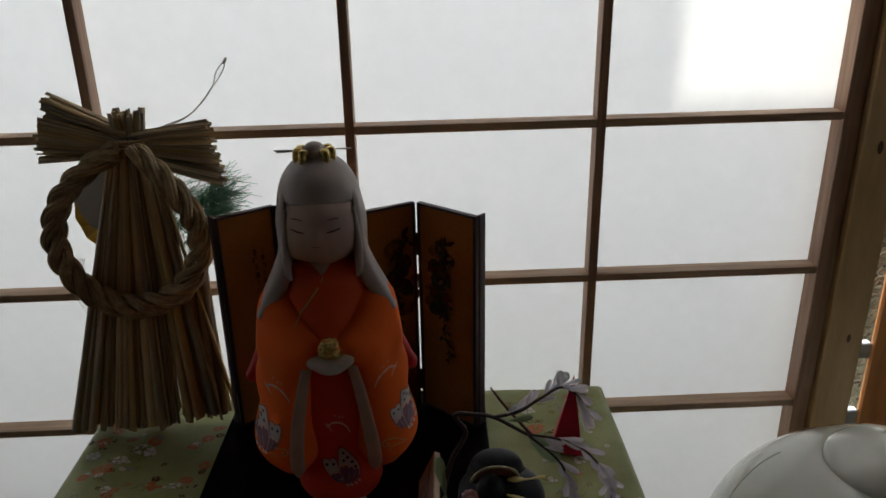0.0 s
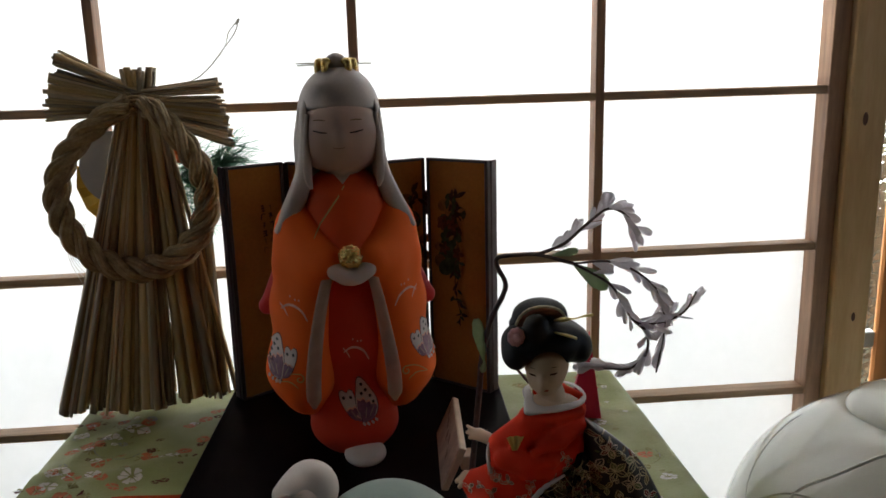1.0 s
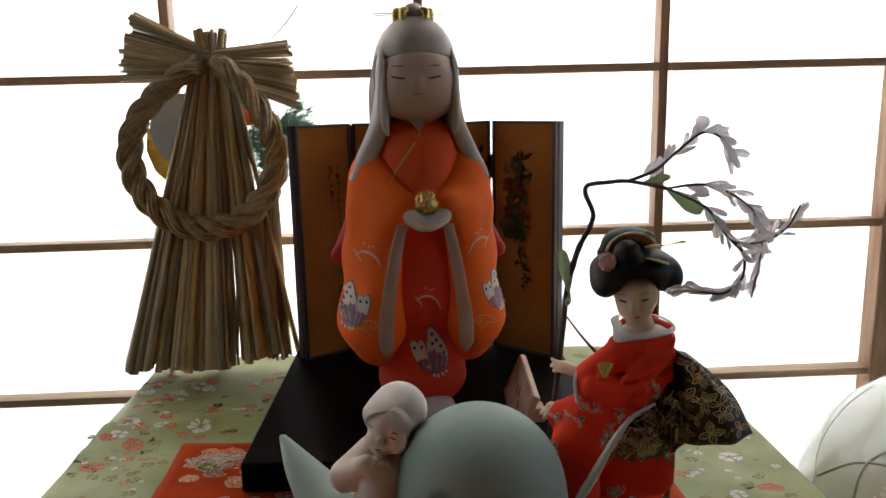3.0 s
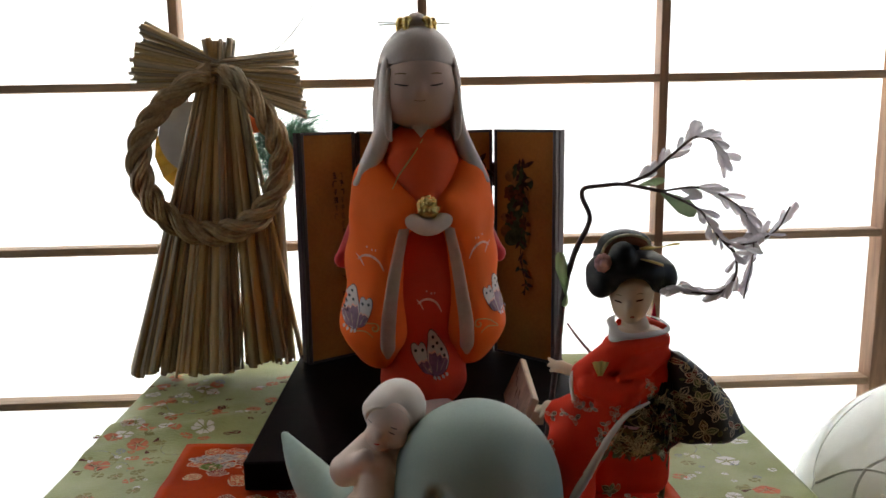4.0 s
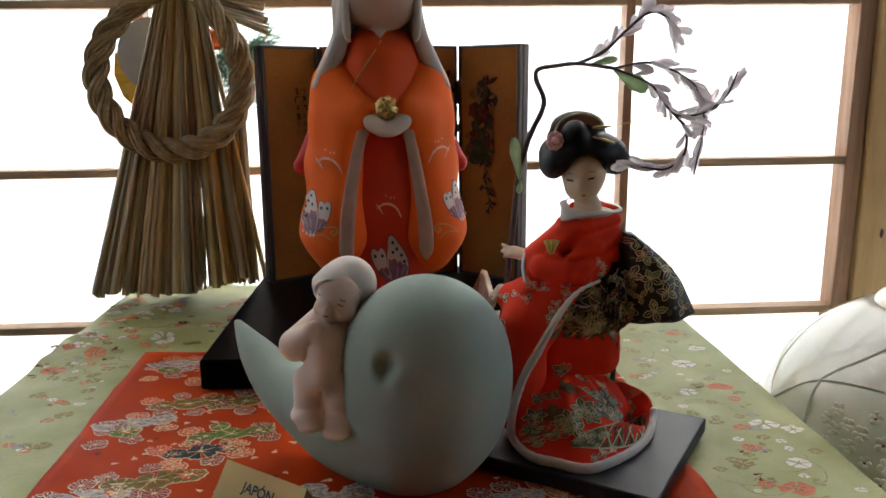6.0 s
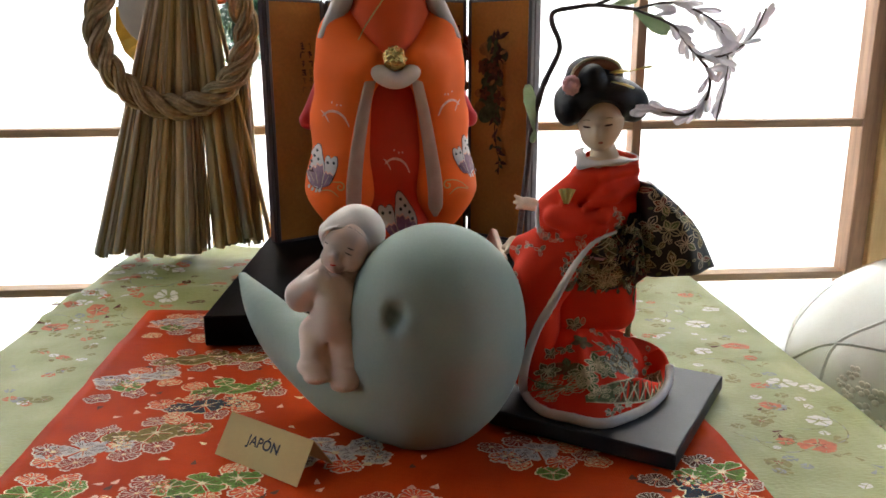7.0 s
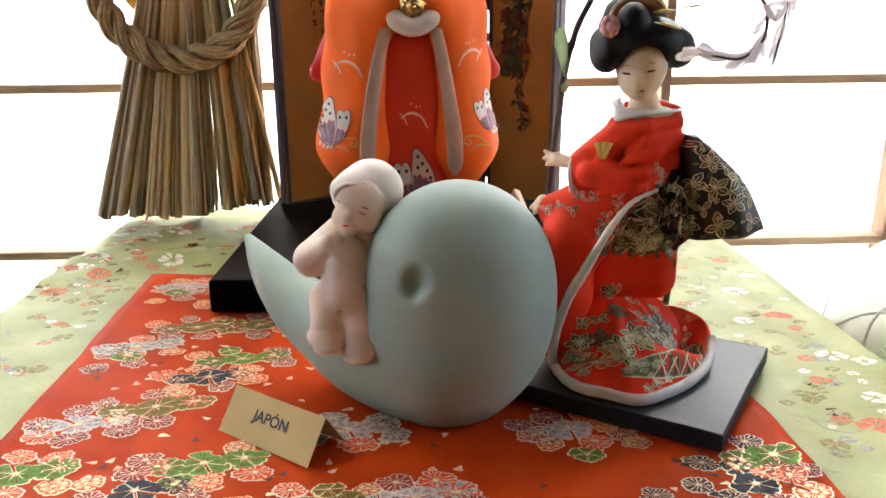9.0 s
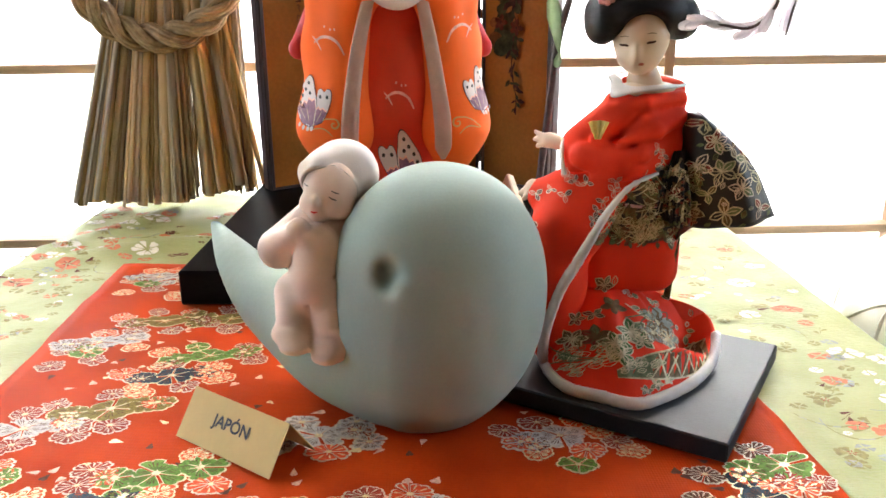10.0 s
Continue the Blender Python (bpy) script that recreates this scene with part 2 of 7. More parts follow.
def thin_material(name, lo, hi, scale, through_part):
    """Thin stuff that lets light through: paper, silk petals."""
    m = bpy.data.materials.new(name)
    m.use_nodes = True
    nt = m.node_tree
    nt.nodes.clear()
    out = nt.nodes.new("ShaderNodeOutputMaterial")
    tc = nt.nodes.new("ShaderNodeTexCoord")
    n = node(nt, "ShaderNodeTexNoise", Scale=scale, Detail=6.0)
    nt.links.new(tc.outputs["Object"], n.inputs["Vector"])
    ramp = nt.nodes.new("ShaderNodeValToRGB")
    ramp.color_ramp.elements[0].color, ramp.color_ramp.elements[1].color = (*lo, 1), (*hi, 1)
    nt.links.new(n.outputs["Fac"], ramp.inputs[0])
    d, t, mix = nt.nodes.new("ShaderNodeBsdfDiffuse"), nt.nodes.new("ShaderNodeBsdfTranslucent"), nt.nodes.new("ShaderNodeMixShader")
    mix.inputs[0].default_value = through_part
    for s, k in ((d, 1), (t, 2)):
        nt.links.new(ramp.outputs[0], s.inputs["Color"])
        nt.links.new(s.outputs[0], mix.inputs[k])
    nt.links.new(mix.outputs[0], out.inputs[0])
    return m


PAPER = thin_material("shoji_paper", (0.80, 0.81, 0.80), (0.86, 0.865, 0.86), 60.0, 0.6)
PETAL = thin_material("lilac_petal", (0.80, 0.75, 0.79), (0.94, 0.91, 0.93), 150.0, 0.72)
LEAF = thin_material("pale_green_silk", (0.26, 0.36, 0.19), (0.48, 0.56, 0.36), 150.0, 0.5)


def glass_material():
    m = bpy.data.materials.new("figured_glass")
    m.use_nodes = True
    nt = m.node_tree
    p = nt.nodes["Principled BSDF"]
    p.inputs["Base Color"].default_value = (0.86, 0.93, 0.90, 1)
    p.inputs["Transmission Weight"].default_value, p.inputs["Roughness"].default_value, p.inputs["IOR"].default_value = 1.0, 0.12, 1.45
    tc = nt.nodes.new("ShaderNodeTexCoord")
    v = node(nt, "ShaderNodeTexVoronoi", Scale=110.0)
    nt.links.new(tc.outputs["Object"], v.inputs["Vector"])
    b = node(nt, "ShaderNodeBump", Strength=0.8, Distance=0.003)
    nt.links.new(v.outputs["Distance"], b.inputs["Height"])
    nt.links.new(b.outputs[0], p.inputs["Normal"])
    return m


GLASS = glass_material()
PINE = thin_material("pine_needles", (0.12, 0.38, 0.22), (0.46, 0.68, 0.54), 160.0, 0.6)


# ---- building helpers ----
PLACE = Matrix.Identity(4)  # where the thing being built stands


def thing(name, at, label, category, group="", kind=""):
    ob = new(name)
    ob.empty_display_size = 0.02
    ob.location = PLACE @ Vector(at)
    return tagged(ob, label, category, group, kind)


def mesh_of(name, bm, mats, smooth=True):
    me = bpy.data.meshes.new(name)
    bm.transform(PLACE)
    bm.normal_update()
    bm.to_mesh(me)
    bm.free()
    for m in mats if isinstance(mats, (list, tuple)) else [mats]:
        me.materials.append(m)
    for f in me.polygons:
        f.use_smooth = smooth
    return me


def under(ob, parent):
    ob.parent = parent
    up, m = parent, Matrix.Identity(4)
    while up:
        m = up.matrix_basis @ m if up.parent is None else up.matrix_parent_inverse @ up.matrix_basis @ m
        up = up.parent
    ob.matrix_parent_inverse = m.inverted()
    return ob


def part(name, bm, mats, parent, label="", smooth=True, kind=""):
    """One mesh object, in world coordinates, under a thing or a part."""
    ob = new(name, mesh_of(name, bm, mats, smooth))
    return tagged(under(ob, parent), label, kind=kind)


def single(name, bm, mats, label, category, group="", kind="", smooth=True):
    return tagged(new(name, mesh_of(name, bm, mats, smooth)), label, category, group, kind)


def box(bm, x0, x1, y0, y1, z0, z1, bevel=0.0, m=None, mat=0, seg=1):
    r = bmesh.ops.create_cube(bm, size=1.0)
    vs = r["verts"]
    for v in vs:
        v.co = Vector((x0 + (v.co.x + 0.5) * (x1 - x0), y0 + (v.co.y + 0.5) * (y1 - y0), z0 + (v.co.z + 0.5) * (z1 - z0)))
    fs = {f for v in vs for f in v.link_faces}
    for f in fs:
        f.material_index = mat
    if bevel:
        es = {e for v in vs for e in v.link_edges}
        out = bmesh.ops.bevel(bm, geom=list(es), offset=bevel, segments=seg, affect="EDGES", profile=0.6)
        vs = list({v for f in out["faces"] for v in f.verts} | {v for v in vs if v.is_valid})
        for f in out["faces"]:
            f.material_index = mat
    if m is not None:
        bmesh.ops.transform(bm, matrix=m, verts=[v for v in vs if v.is_valid])
    return bm


def skin(bm, rings, mat=0, caps=True, closed=True):
    """Joins rings of equal count into a surface."""
    vs = [[bm.verts.new(p) for p in ring] for ring in rings]
    n = len(vs[0])
    for a, b in zip(vs, vs[1:]):
        for i in range(n if closed else n - 1):
            f = bm.faces.new((a[i], a[(i + 1) % n], b[(i + 1) % n], b[i]))
            f.material_index = mat
    if caps:
        for ring in (vs[0][::-1], vs[-1]):
            bm.faces.new(ring).material_index = mat
    return vs


def tube(bm, path, radii, sides=8, mat=0, flat=1.0, up=(0, 0, 1), caps=True):
    """A tube along a path; flat squeezes it across."""
    pts = [Vector(p) for p in path]
    radii = [radii] * len(pts) if isinstance(radii, (int, float)) else radii
    rings, side = [], None
    for i, p in enumerate(pts):
        d = (pts[min(i + 1, len(pts) - 1)] - pts[max(i - 1, 0)]).normalized()
        if side is None:
            u = Vector(up)
            if abs(d.dot(u)) > 0.9:
                u = Vector((1, 0, 0))
            side = d.cross(u).normalized()
        side = (side - d * side.dot(d)).normalized()
        over = side.cross(d)
        rings.append([p + radii[i] * (math.cos(a) * side + flat * math.sin(a) * over) for a in (2 * math.pi * k / sides for k in range(sides))])
    skin(bm, rings, mat, caps)
    return bm


def smooth_path(pts, steps=8):
    """Catmull-Rom through the points."""
    p = [Vector(q) for q in pts]
    p = [2 * p[0] - p[1], *p, 2 * p[-1] - p[-2]]
    out = []
    for a, b, c, d in zip(p, p[1:], p[2:], p[3:]):
        for k in range(steps):
            t = k / steps
            out.append(0.5 * (2 * b + (c - a) * t + (2 * a - 5 * b + 4 * c - d) * t * t + (3 * b - a - 3 * c + d) * t ** 3))
    out.append(p[-2])
    return out


def lathe(bm, profile, at, sides=48, mat=0, squash=(1, 1), caps=True):
    rings = [[(at[0] + r * squash[0] * math.cos(a), at[1] + r * squash[1] * math.sin(a), at[2] + z) for a in (2 * math.pi * k / sides for k in range(sides))] for r, z in profile]
    skin(bm, rings, mat, caps)
    return bm


# rounded solids: fields of distance, joined softly and turned into a mesh
def ball(c, r, turn=None):
    c, r = np.array(c, float), np.array(r if hasattr(r, "__len__") else (r, r, r), float)
    rot = np.array(Euler([radians(a) for a in turn]).to_matrix()) if turn else np.eye(3)

    def f(p):
        q = (p - c) @ rot
        k0 = np.sqrt(((q / r) ** 2).sum(-1)) + 1e-9
        k1 = np.sqrt(((q / r ** 2) ** 2).sum(-1)) + 1e-9
        return k0 * (k0 - 1) / k1
    return f


def limb(a, b, ra, rb, squash=None):
    a, b = np.array(a, float), np.array(b, float)
    s = np.array(squash or (1, 1, 1), float)

    def f(p):
        q, d = (p - a) / s, (b - a) / s
        t = np.clip((q @ d) / (d @ d), 0, 1)
        return (np.sqrt(((q - t[..., None] * d) ** 2).sum(-1)) - (ra + (rb - ra) * t)) * s.min()
    return f


def joined(fs, k):
    def f(p):
        d = fs[0](p)
        for g in fs[1:]:
            e = g(p)
            if k:
                h = np.clip(0.5 + 0.5 * (e - d) / k, 0, 1)
                d = e + (d - e) * h - k * h * (1 - h)
            else:
                d = np.minimum(d, e)
        return d
    return f


def carved(f, g, k=0.002):
    def h(p):
        a, b = f(p), -g(p)
        t = np.clip(0.5 - 0.5 * (b - a) / k, 0, 1)
        return b + (a - b) * t + k * t * (1 - t)
    return h


def solid(bm, f, lo, hi, step, mat=0):
    """Surface nets over the field f between two corners."""
    lo, hi = np.array(lo, float), np.array(hi, float)
    n = np.ceil((hi - lo) / step).astype(int) + 1
    axes = [lo[i] + step * np.arange(n[i]) for i in range(3)]
    F = np.stack([f(np.stack(np.meshgrid([x], axes[1], axes[2], indexing="ij"), -1))[0] for x in axes[0]])
    inside = F < 0
    corner = [np.s_[i:i + n[0] - 1, j:j + n[1] - 1, k:k + n[2] - 1] for i in (0, 1) for j in (0, 1) for k in (0, 1)]
    count = sum(inside[c].astype(int) for c in corner)
    cells = np.argwhere((count > 0) & (count < 8))
    if not len(cells):
        return
    total, hits = np.zeros((len(cells), 3)), np.zeros(len(cells))
    offs = np.array([(i, j, k) for i in (0, 1) for j in (0, 1) for k in (0, 1)])
    for a in offs:
        for ax in range(3):
            if a[ax]:
                continue
            b = a.copy()
            b[ax] = 1
            ia, ib = cells + a, cells + b
            fa, fb = F[tuple(ia.T)], F[tuple(ib.T)]
            cross = (fa < 0) != (fb < 0)
            t = np.where(cross, fa / np.where(fa == fb, 1, fa - fb), 0)
            total += np.where(cross[:, None], ia + t[:, None] * (ib - ia), 0)
            hits += cross
    place = lo + step * total / hits[:, None]
    index = -np.ones(n - 1, int)
    index[tuple(cells.T)] = np.arange(len(cells))
    vs = [bm.verts.new(p) for p in place]
    for ax in range(3):
        u, v = [(1, 2), (2, 0), (0, 1)][ax]
        a = [slice(None)] * 3
        b = [slice(None)] * 3
        a[ax], b[ax] = slice(0, -1), slice(1, None)
        edge = np.argwhere(inside[tuple(a)] != inside[tuple(b)])
        for e in edge:
            if e[u] == 0 or e[v] == 0 or e[u] > n[u] - 2 or e[v] > n[v] - 2:
                continue
            quad = []
            for du, dv in ((-1, -1), (0, -1), (0, 0), (-1, 0)):
                c = e.copy()
                c[u] += du
                c[v] += dv
                quad.append(vs[index[tuple(c)]])
            if not inside[tuple(e)]:
                quad.reverse()
            bm.faces.new(quad).material_index = mat


def patch(bm, pts, mat=0, lift=0.0):
    """A flat filled outline."""
    vs = [bm.verts.new(Vector(p) + Vector((0, 0, lift))) for p in pts]
    f = bm.faces.new(vs)
    f.material_index = mat
    return f


def project(bm, src, shape, origin, right, up, way, mat=0, lift=0.0005):
    """Lays a flat outline (u, v pairs) along way onto the surface src (a BVH tree)."""
    right, up, way, origin = Vector(right), Vector(up), Vector(way).normalized(), Vector(origin)
    cu, cv = sum(p[0] for p in shape) / len(shape), sum(p[1] for p in shape) / len(shape)
    ring = [shape]
    for s in (0.6, 0.25):
        ring.append([(cu + (u - cu) * s, cv + (v - cv) * s) for u, v in shape])
    laid = []
    for r in ring:
        row = []
        for u, v in r:
            start = origin + right * u + up * v - way * 0.2
            hit, nor, _, _ = src.ray_cast(start, way)
            if hit is None:
                hit, nor, _, far = src.find_nearest(origin + right * u + up * v)
                if far > 0.2:
                    return
            if nor.dot(way) > 0:
                nor = -nor
            row.append(bm.verts.new(hit + nor * lift))
        laid.append(row)
    k = len(shape)
    for a, b in zip(laid, laid[1:]):
        for i in range(k):
            bm.faces.new((a[i], a[(i + 1) % k], b[(i + 1) % k], b[i])).material_index = mat
    bm.faces.new(laid[-1]).material_index = mat


def oval(cu, cv, ru, rv, turn=0.0, n=14):
    c, s = math.cos(radians(turn)), math.sin(radians(turn))
    return [(cu + ru * math.cos(a) * c - rv * math.sin(a) * s, cv + ru * math.cos(a) * s + rv * math.sin(a) * c) for a in (2 * math.pi * i / n for i in range(n))]


def stroke(pts, width):
    """The outline of a brush stroke along (u, v) points."""
    l, r = [], []
    for i, (u, v) in enumerate(pts):
        a, b = pts[max(i - 1, 0)], pts[min(i + 1, len(pts) - 1)]
        d = math.hypot(b[0] - a[0], b[1] - a[1]) or 1
        w = width * (0.35 + 0.65 * math.sin(math.pi * (i + 0.5) / len(pts)))
        l.append((u - (b[1] - a[1]) / d * w, v + (b[0] - a[0]) / d * w))
        r.append((u + (b[1] - a[1]) / d * w, v - (b[0] - a[0]) / d * w))
    return l + r[::-1]


def project_stroke(bm, src, pts, width, origin, right, up, way, mat=0, lift=0.0006):
    right, up, way, origin = Vector(right), Vector(up), Vector(way).normalized(), Vector(origin)
    outline = stroke(pts, width)
    n = len(pts)
    pairs = list(zip(outline[:n], outline[n:][::-1]))
    rows = []
    for pair in pairs:
        row = []
        for u, v in pair:
            hit, nor, _, _ = src.ray_cast(origin + right * u + up * v - way * 0.2, way)
            if hit is None:
                return
            if nor.dot(way) > 0:
                nor = -nor
            row.append(bm.verts.new(hit + nor * lift))
        rows.append(row)
    for (a, b), (c, d) in zip(rows, rows[1:]):
        bm.faces.new((a, b, d, c)).material_index = mat


# ---- structure ----
FLOOR_Z, CEIL_Z = -0.45, 1.80
X0, X1, Y0 = -1.70, 1.45, -2.00
WALL_Y = 1.0

single("floor", box(bmesh.new(), X0, X1, Y0, WALL_Y + 0.12, FLOOR_Z - 0.05, FLOOR_Z), TATAMI, "woven straw mat floor of the room", "floor", kind="structure", smooth=False)
single("ceiling", box(bmesh.new(), X0, X1, Y0, WALL_Y + 0.12, CEIL_Z, CEIL_Z + 0.05), CEILING, "plain boarded wooden ceiling", "ceiling", kind="structure", smooth=False)
single("wall_south", box(bmesh.new(), X0, X1, Y0 - 0.1, Y0, FLOOR_Z, CEIL_Z), PLASTER, "pale plastered wall", "wall", kind="structure", smooth=False)
# side openings out of view, added only to hold the fill lamps
bm = bmesh.new()
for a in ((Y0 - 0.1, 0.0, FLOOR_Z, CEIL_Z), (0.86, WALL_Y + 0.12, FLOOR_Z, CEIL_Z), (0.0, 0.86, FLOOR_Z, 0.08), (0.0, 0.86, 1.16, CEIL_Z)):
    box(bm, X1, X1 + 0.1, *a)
single("wall_east", bm, PLASTER, "pale plastered wall with an unseen opening added for fill light", "wall", kind="structure", smooth=False)
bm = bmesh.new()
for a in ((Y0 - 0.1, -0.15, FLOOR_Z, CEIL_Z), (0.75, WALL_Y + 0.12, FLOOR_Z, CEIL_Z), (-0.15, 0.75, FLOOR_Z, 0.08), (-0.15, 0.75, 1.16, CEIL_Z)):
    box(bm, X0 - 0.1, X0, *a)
single("wall_west", bm, PLASTER, "pale plastered wall with an unseen opening added for fill light", "wall", kind="structure", smooth=False)
single("ground", box(bmesh.new(), -60, 60, WALL_Y + 0.12, 90, FLOOR_Z - 0.45, FLOOR_Z - 0.35), GROUND, "bare garden ground outside", "ground", kind="structure", smooth=False)
# added out of view: lets sun reach only one patch of the paper
bm = bmesh.new()
box(bm, -7.0, 1.266, 3.0, 3.25, FLOOR_Z - 0.35, 4.6)
box(bm, 1.267, 6.0, 3.0, 3.2, FLOOR_Z - 0.35, 2.09)
single("wall_sun_block", bm, PLASTER, "unseen plastered wall added to cut the sunlight on the paper screens", "wall", kind="structure", smooth=False)
SHOJI_TOP = 1.32
bm = bmesh.new()
box(bm, X0, X1, WALL_Y - 0.02, WALL_Y + 0.08, SHOJI_TOP, SHOJI_TOP + 0.1, 0.002)
single("lintel", bm, POST, "planed wooden lintel over the paper screens", "trim", kind="structure", smooth=False)
single("wall_north", box(bmesh.new(), X0, X1, WALL_Y, WALL_Y + 0.1, SHOJI_TOP + 0.1, CEIL_Z), PLASTER, "pale plastered wall above the lintel", "wall", kind="structure", smooth=False)
single("sill", box(bmesh.new(), X0, X1, WALL_Y - 0.02, WALL_Y + 0.08, FLOOR_Z, FLOOR_Z + 0.03, 0.002), POST, "grooved wooden sill under the screens", "trim", kind="structure", smooth=False)

COL, COL0, ROW, ROW0 = 0.2925, 0.0085, 0.1975, 0.1367


def shoji(name, x0, x1, label):
    """A sliding screen: paper behind a grid of slender bars in a frame."""
    z0, z1 = FLOOR_Z + 0.03, SHOJI_TOP
    root = thing(name, (x0, WALL_Y, z0), label, "paper screen", kind="structure")
    part("stile", box(bmesh.new(), x0, x0 + 0.017, WALL_Y, WALL_Y + 0.028, z0, z1, 0.001), WOOD, root, smooth=False)
    part("stile", box(bmesh.new(), x1 - 0.022, x1, WALL_Y - 0.002, WALL_Y + 0.028, z0, z1, 0.001), WOOD, root, smooth=False)
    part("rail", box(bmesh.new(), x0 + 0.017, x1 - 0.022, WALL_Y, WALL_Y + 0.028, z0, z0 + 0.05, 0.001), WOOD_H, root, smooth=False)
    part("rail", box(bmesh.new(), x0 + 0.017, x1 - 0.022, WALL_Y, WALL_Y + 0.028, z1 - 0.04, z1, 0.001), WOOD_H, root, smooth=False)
    part("paper", box(bmesh.new(), x0 + 0.005, x1 - 0.005, WALL_Y + 0.0255, WALL_Y + 0.0258, z0 + 0.01, z1 - 0.01), PAPER, root, "white translucent paper lit by daylight", smooth=False)
    k = math.ceil((x0 + 0.1 - COL0) / COL)
    while COL0 + COL * k < x1 - 0.1:
        x = COL0 + COL * k
        part("upright_bar", box(bmesh.new(), x - 0.0055, x + 0.0055, WALL_Y, WALL_Y + 0.025, z0 + 0.05, z1 - 0.04, 0.0008), WOOD, root, smooth=False)
        k += 1
    k = math.ceil((z0 + 0.09 - ROW0) / ROW)
    while ROW0 + ROW * k < z1 - 0.08:
        z = ROW0 + ROW * k
        lean = Matrix.Translation((0.1, 0, z)) @ Matrix.Rotation(-0.005, 4, "Y") @ Matrix.Translation((-0.1, 0, -z))
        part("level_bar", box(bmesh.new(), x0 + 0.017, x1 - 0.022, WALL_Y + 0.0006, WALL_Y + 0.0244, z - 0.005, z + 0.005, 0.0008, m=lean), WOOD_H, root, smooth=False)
        k += 1
    return root


RIGHT = 0.609
shoji("paper_screen", RIGHT - 1.214, RIGHT, "sliding paper screen with slender cedar bars, closed")
shoji("paper_screen", X0, RIGHT - 1.218, "sliding paper screen with slender cedar bars, closed")
bm = bmesh.new()
box(bm, 0.6105, 0.6605, WALL_Y - 0.010, WALL_Y + 0.075, FLOOR_Z + 0.001, SHOJI_TOP - 0.001, 0.002)
post = single("post", bm, POST, "planed pale cypress post beside the paper screen", "post", kind="structure", smooth=False)
bm = bmesh.new()
for x, z, r in ((0.640, 0.045, 0.0026), (0.632, 0.30, 0.0035)):
    patch(bm, [(x + r * math.cos(a), WALL_Y - 0.0106, z + 2.4 * r * math.sin(a)) for a in (2 * math.pi * i / 12 for i in range(12))])
part("knot", bm, KNOT, post, smooth=False)
bm = bmesh.new()
box(bm, 0.714, 0.80, WALL_Y + 0.048, WALL_Y + 0.057, FLOOR_Z + 0.001, SHOJI_TOP - 0.001, 0.003)
single("post", bm, POST_ORANGE, "orange-brown wooden post beside the glazed gap", "post", kind="structure", smooth=False)
single("wall_north", box(bmesh.new(), 0.80, X1, WALL_Y, WALL_Y + 0.1, FLOOR_Z, SHOJI_TOP), PLASTER, "pale plastered wall beside the posts", "wall", kind="structure", smooth=False)
win = thing("window_1", (0.69, WALL_Y + 0.06, FLOOR_Z), "figured glass window with pale metal rails", "window", kind="structure")
part("pane", box(bmesh.new(), 0.662, 0.798, WALL_Y + 0.062, WALL_Y + 0.066, FLOOR_Z, SHOJI_TOP), GLASS, win, "dimpled greenish glass", smooth=False).visible_shadow = False
for z in (-0.01, -0.12):
    part("rail", box(bmesh.new(), 0.662, 0.7135, WALL_Y + 0.048, WALL_Y + 0.0615, z - 0.012, z + 0.012, 0.002), ALU, win, "pale metal rail", smooth=False)

# ---- the table and its cloths ----
table = thing("table", (0, 0.58, FLOOR_Z), "low display table covered by a green cloth", "table")
part("tabletop", box(bmesh.new(), -0.296, 0.294, 0.235, 0.958, -0.025, -0.004, 0.004), POST, table, smooth=False)
for x in (-0.27, 0.27):
    for y in (0.27, 0.93):
        part("leg", box(bmesh.new(), x - 0.02, x + 0.02, y - 0.02, y + 0.02, FLOOR_Z, -0.026, 0.003), POST, table, smooth=False)


def ripple(x, y):
    """The lie of the cloth: a fold at the back and slight unevenness."""
    u = (x + 0.279) * 0.562 - (y - 0.728) * 0.827
    fold = 0.0090 * math.exp(-(u / (0.017 if u > 0 else 0.007)) ** 2) * max(0.0, min(1.0, (-0.165 - x) / 0.04)) * max(0.0, min(1.0, (y - 0.69) / 0.05))
    u2 = (x + 0.24) * 0.9 - (y - 0.88) * 0.45
    fold += 0.004 * math.exp(-(u2 / 0.012) ** 2) * max(0.0, min(1.0, (-0.15 - x) / 0.04))
    u3 = (x + 0.235) * 0.45 - (y - 0.80) * 0.9
    fold += 0.0028 * math.exp(-(u3 / 0.006) ** 2) * max(0.0, min(1.0, (-0.17 - x) / 0.03)) * max(0.0, min(1.0, (y - 0.74) / 0.03))
    fold += 0.0020 * noise.noise((x * 24, y * 17, 8.0)) * max(0.0, min(1.0, (x - 0.205) / 0.02))
    return fold + 0.0011 * noise.noise((x * 14, y * 14, 3.0))


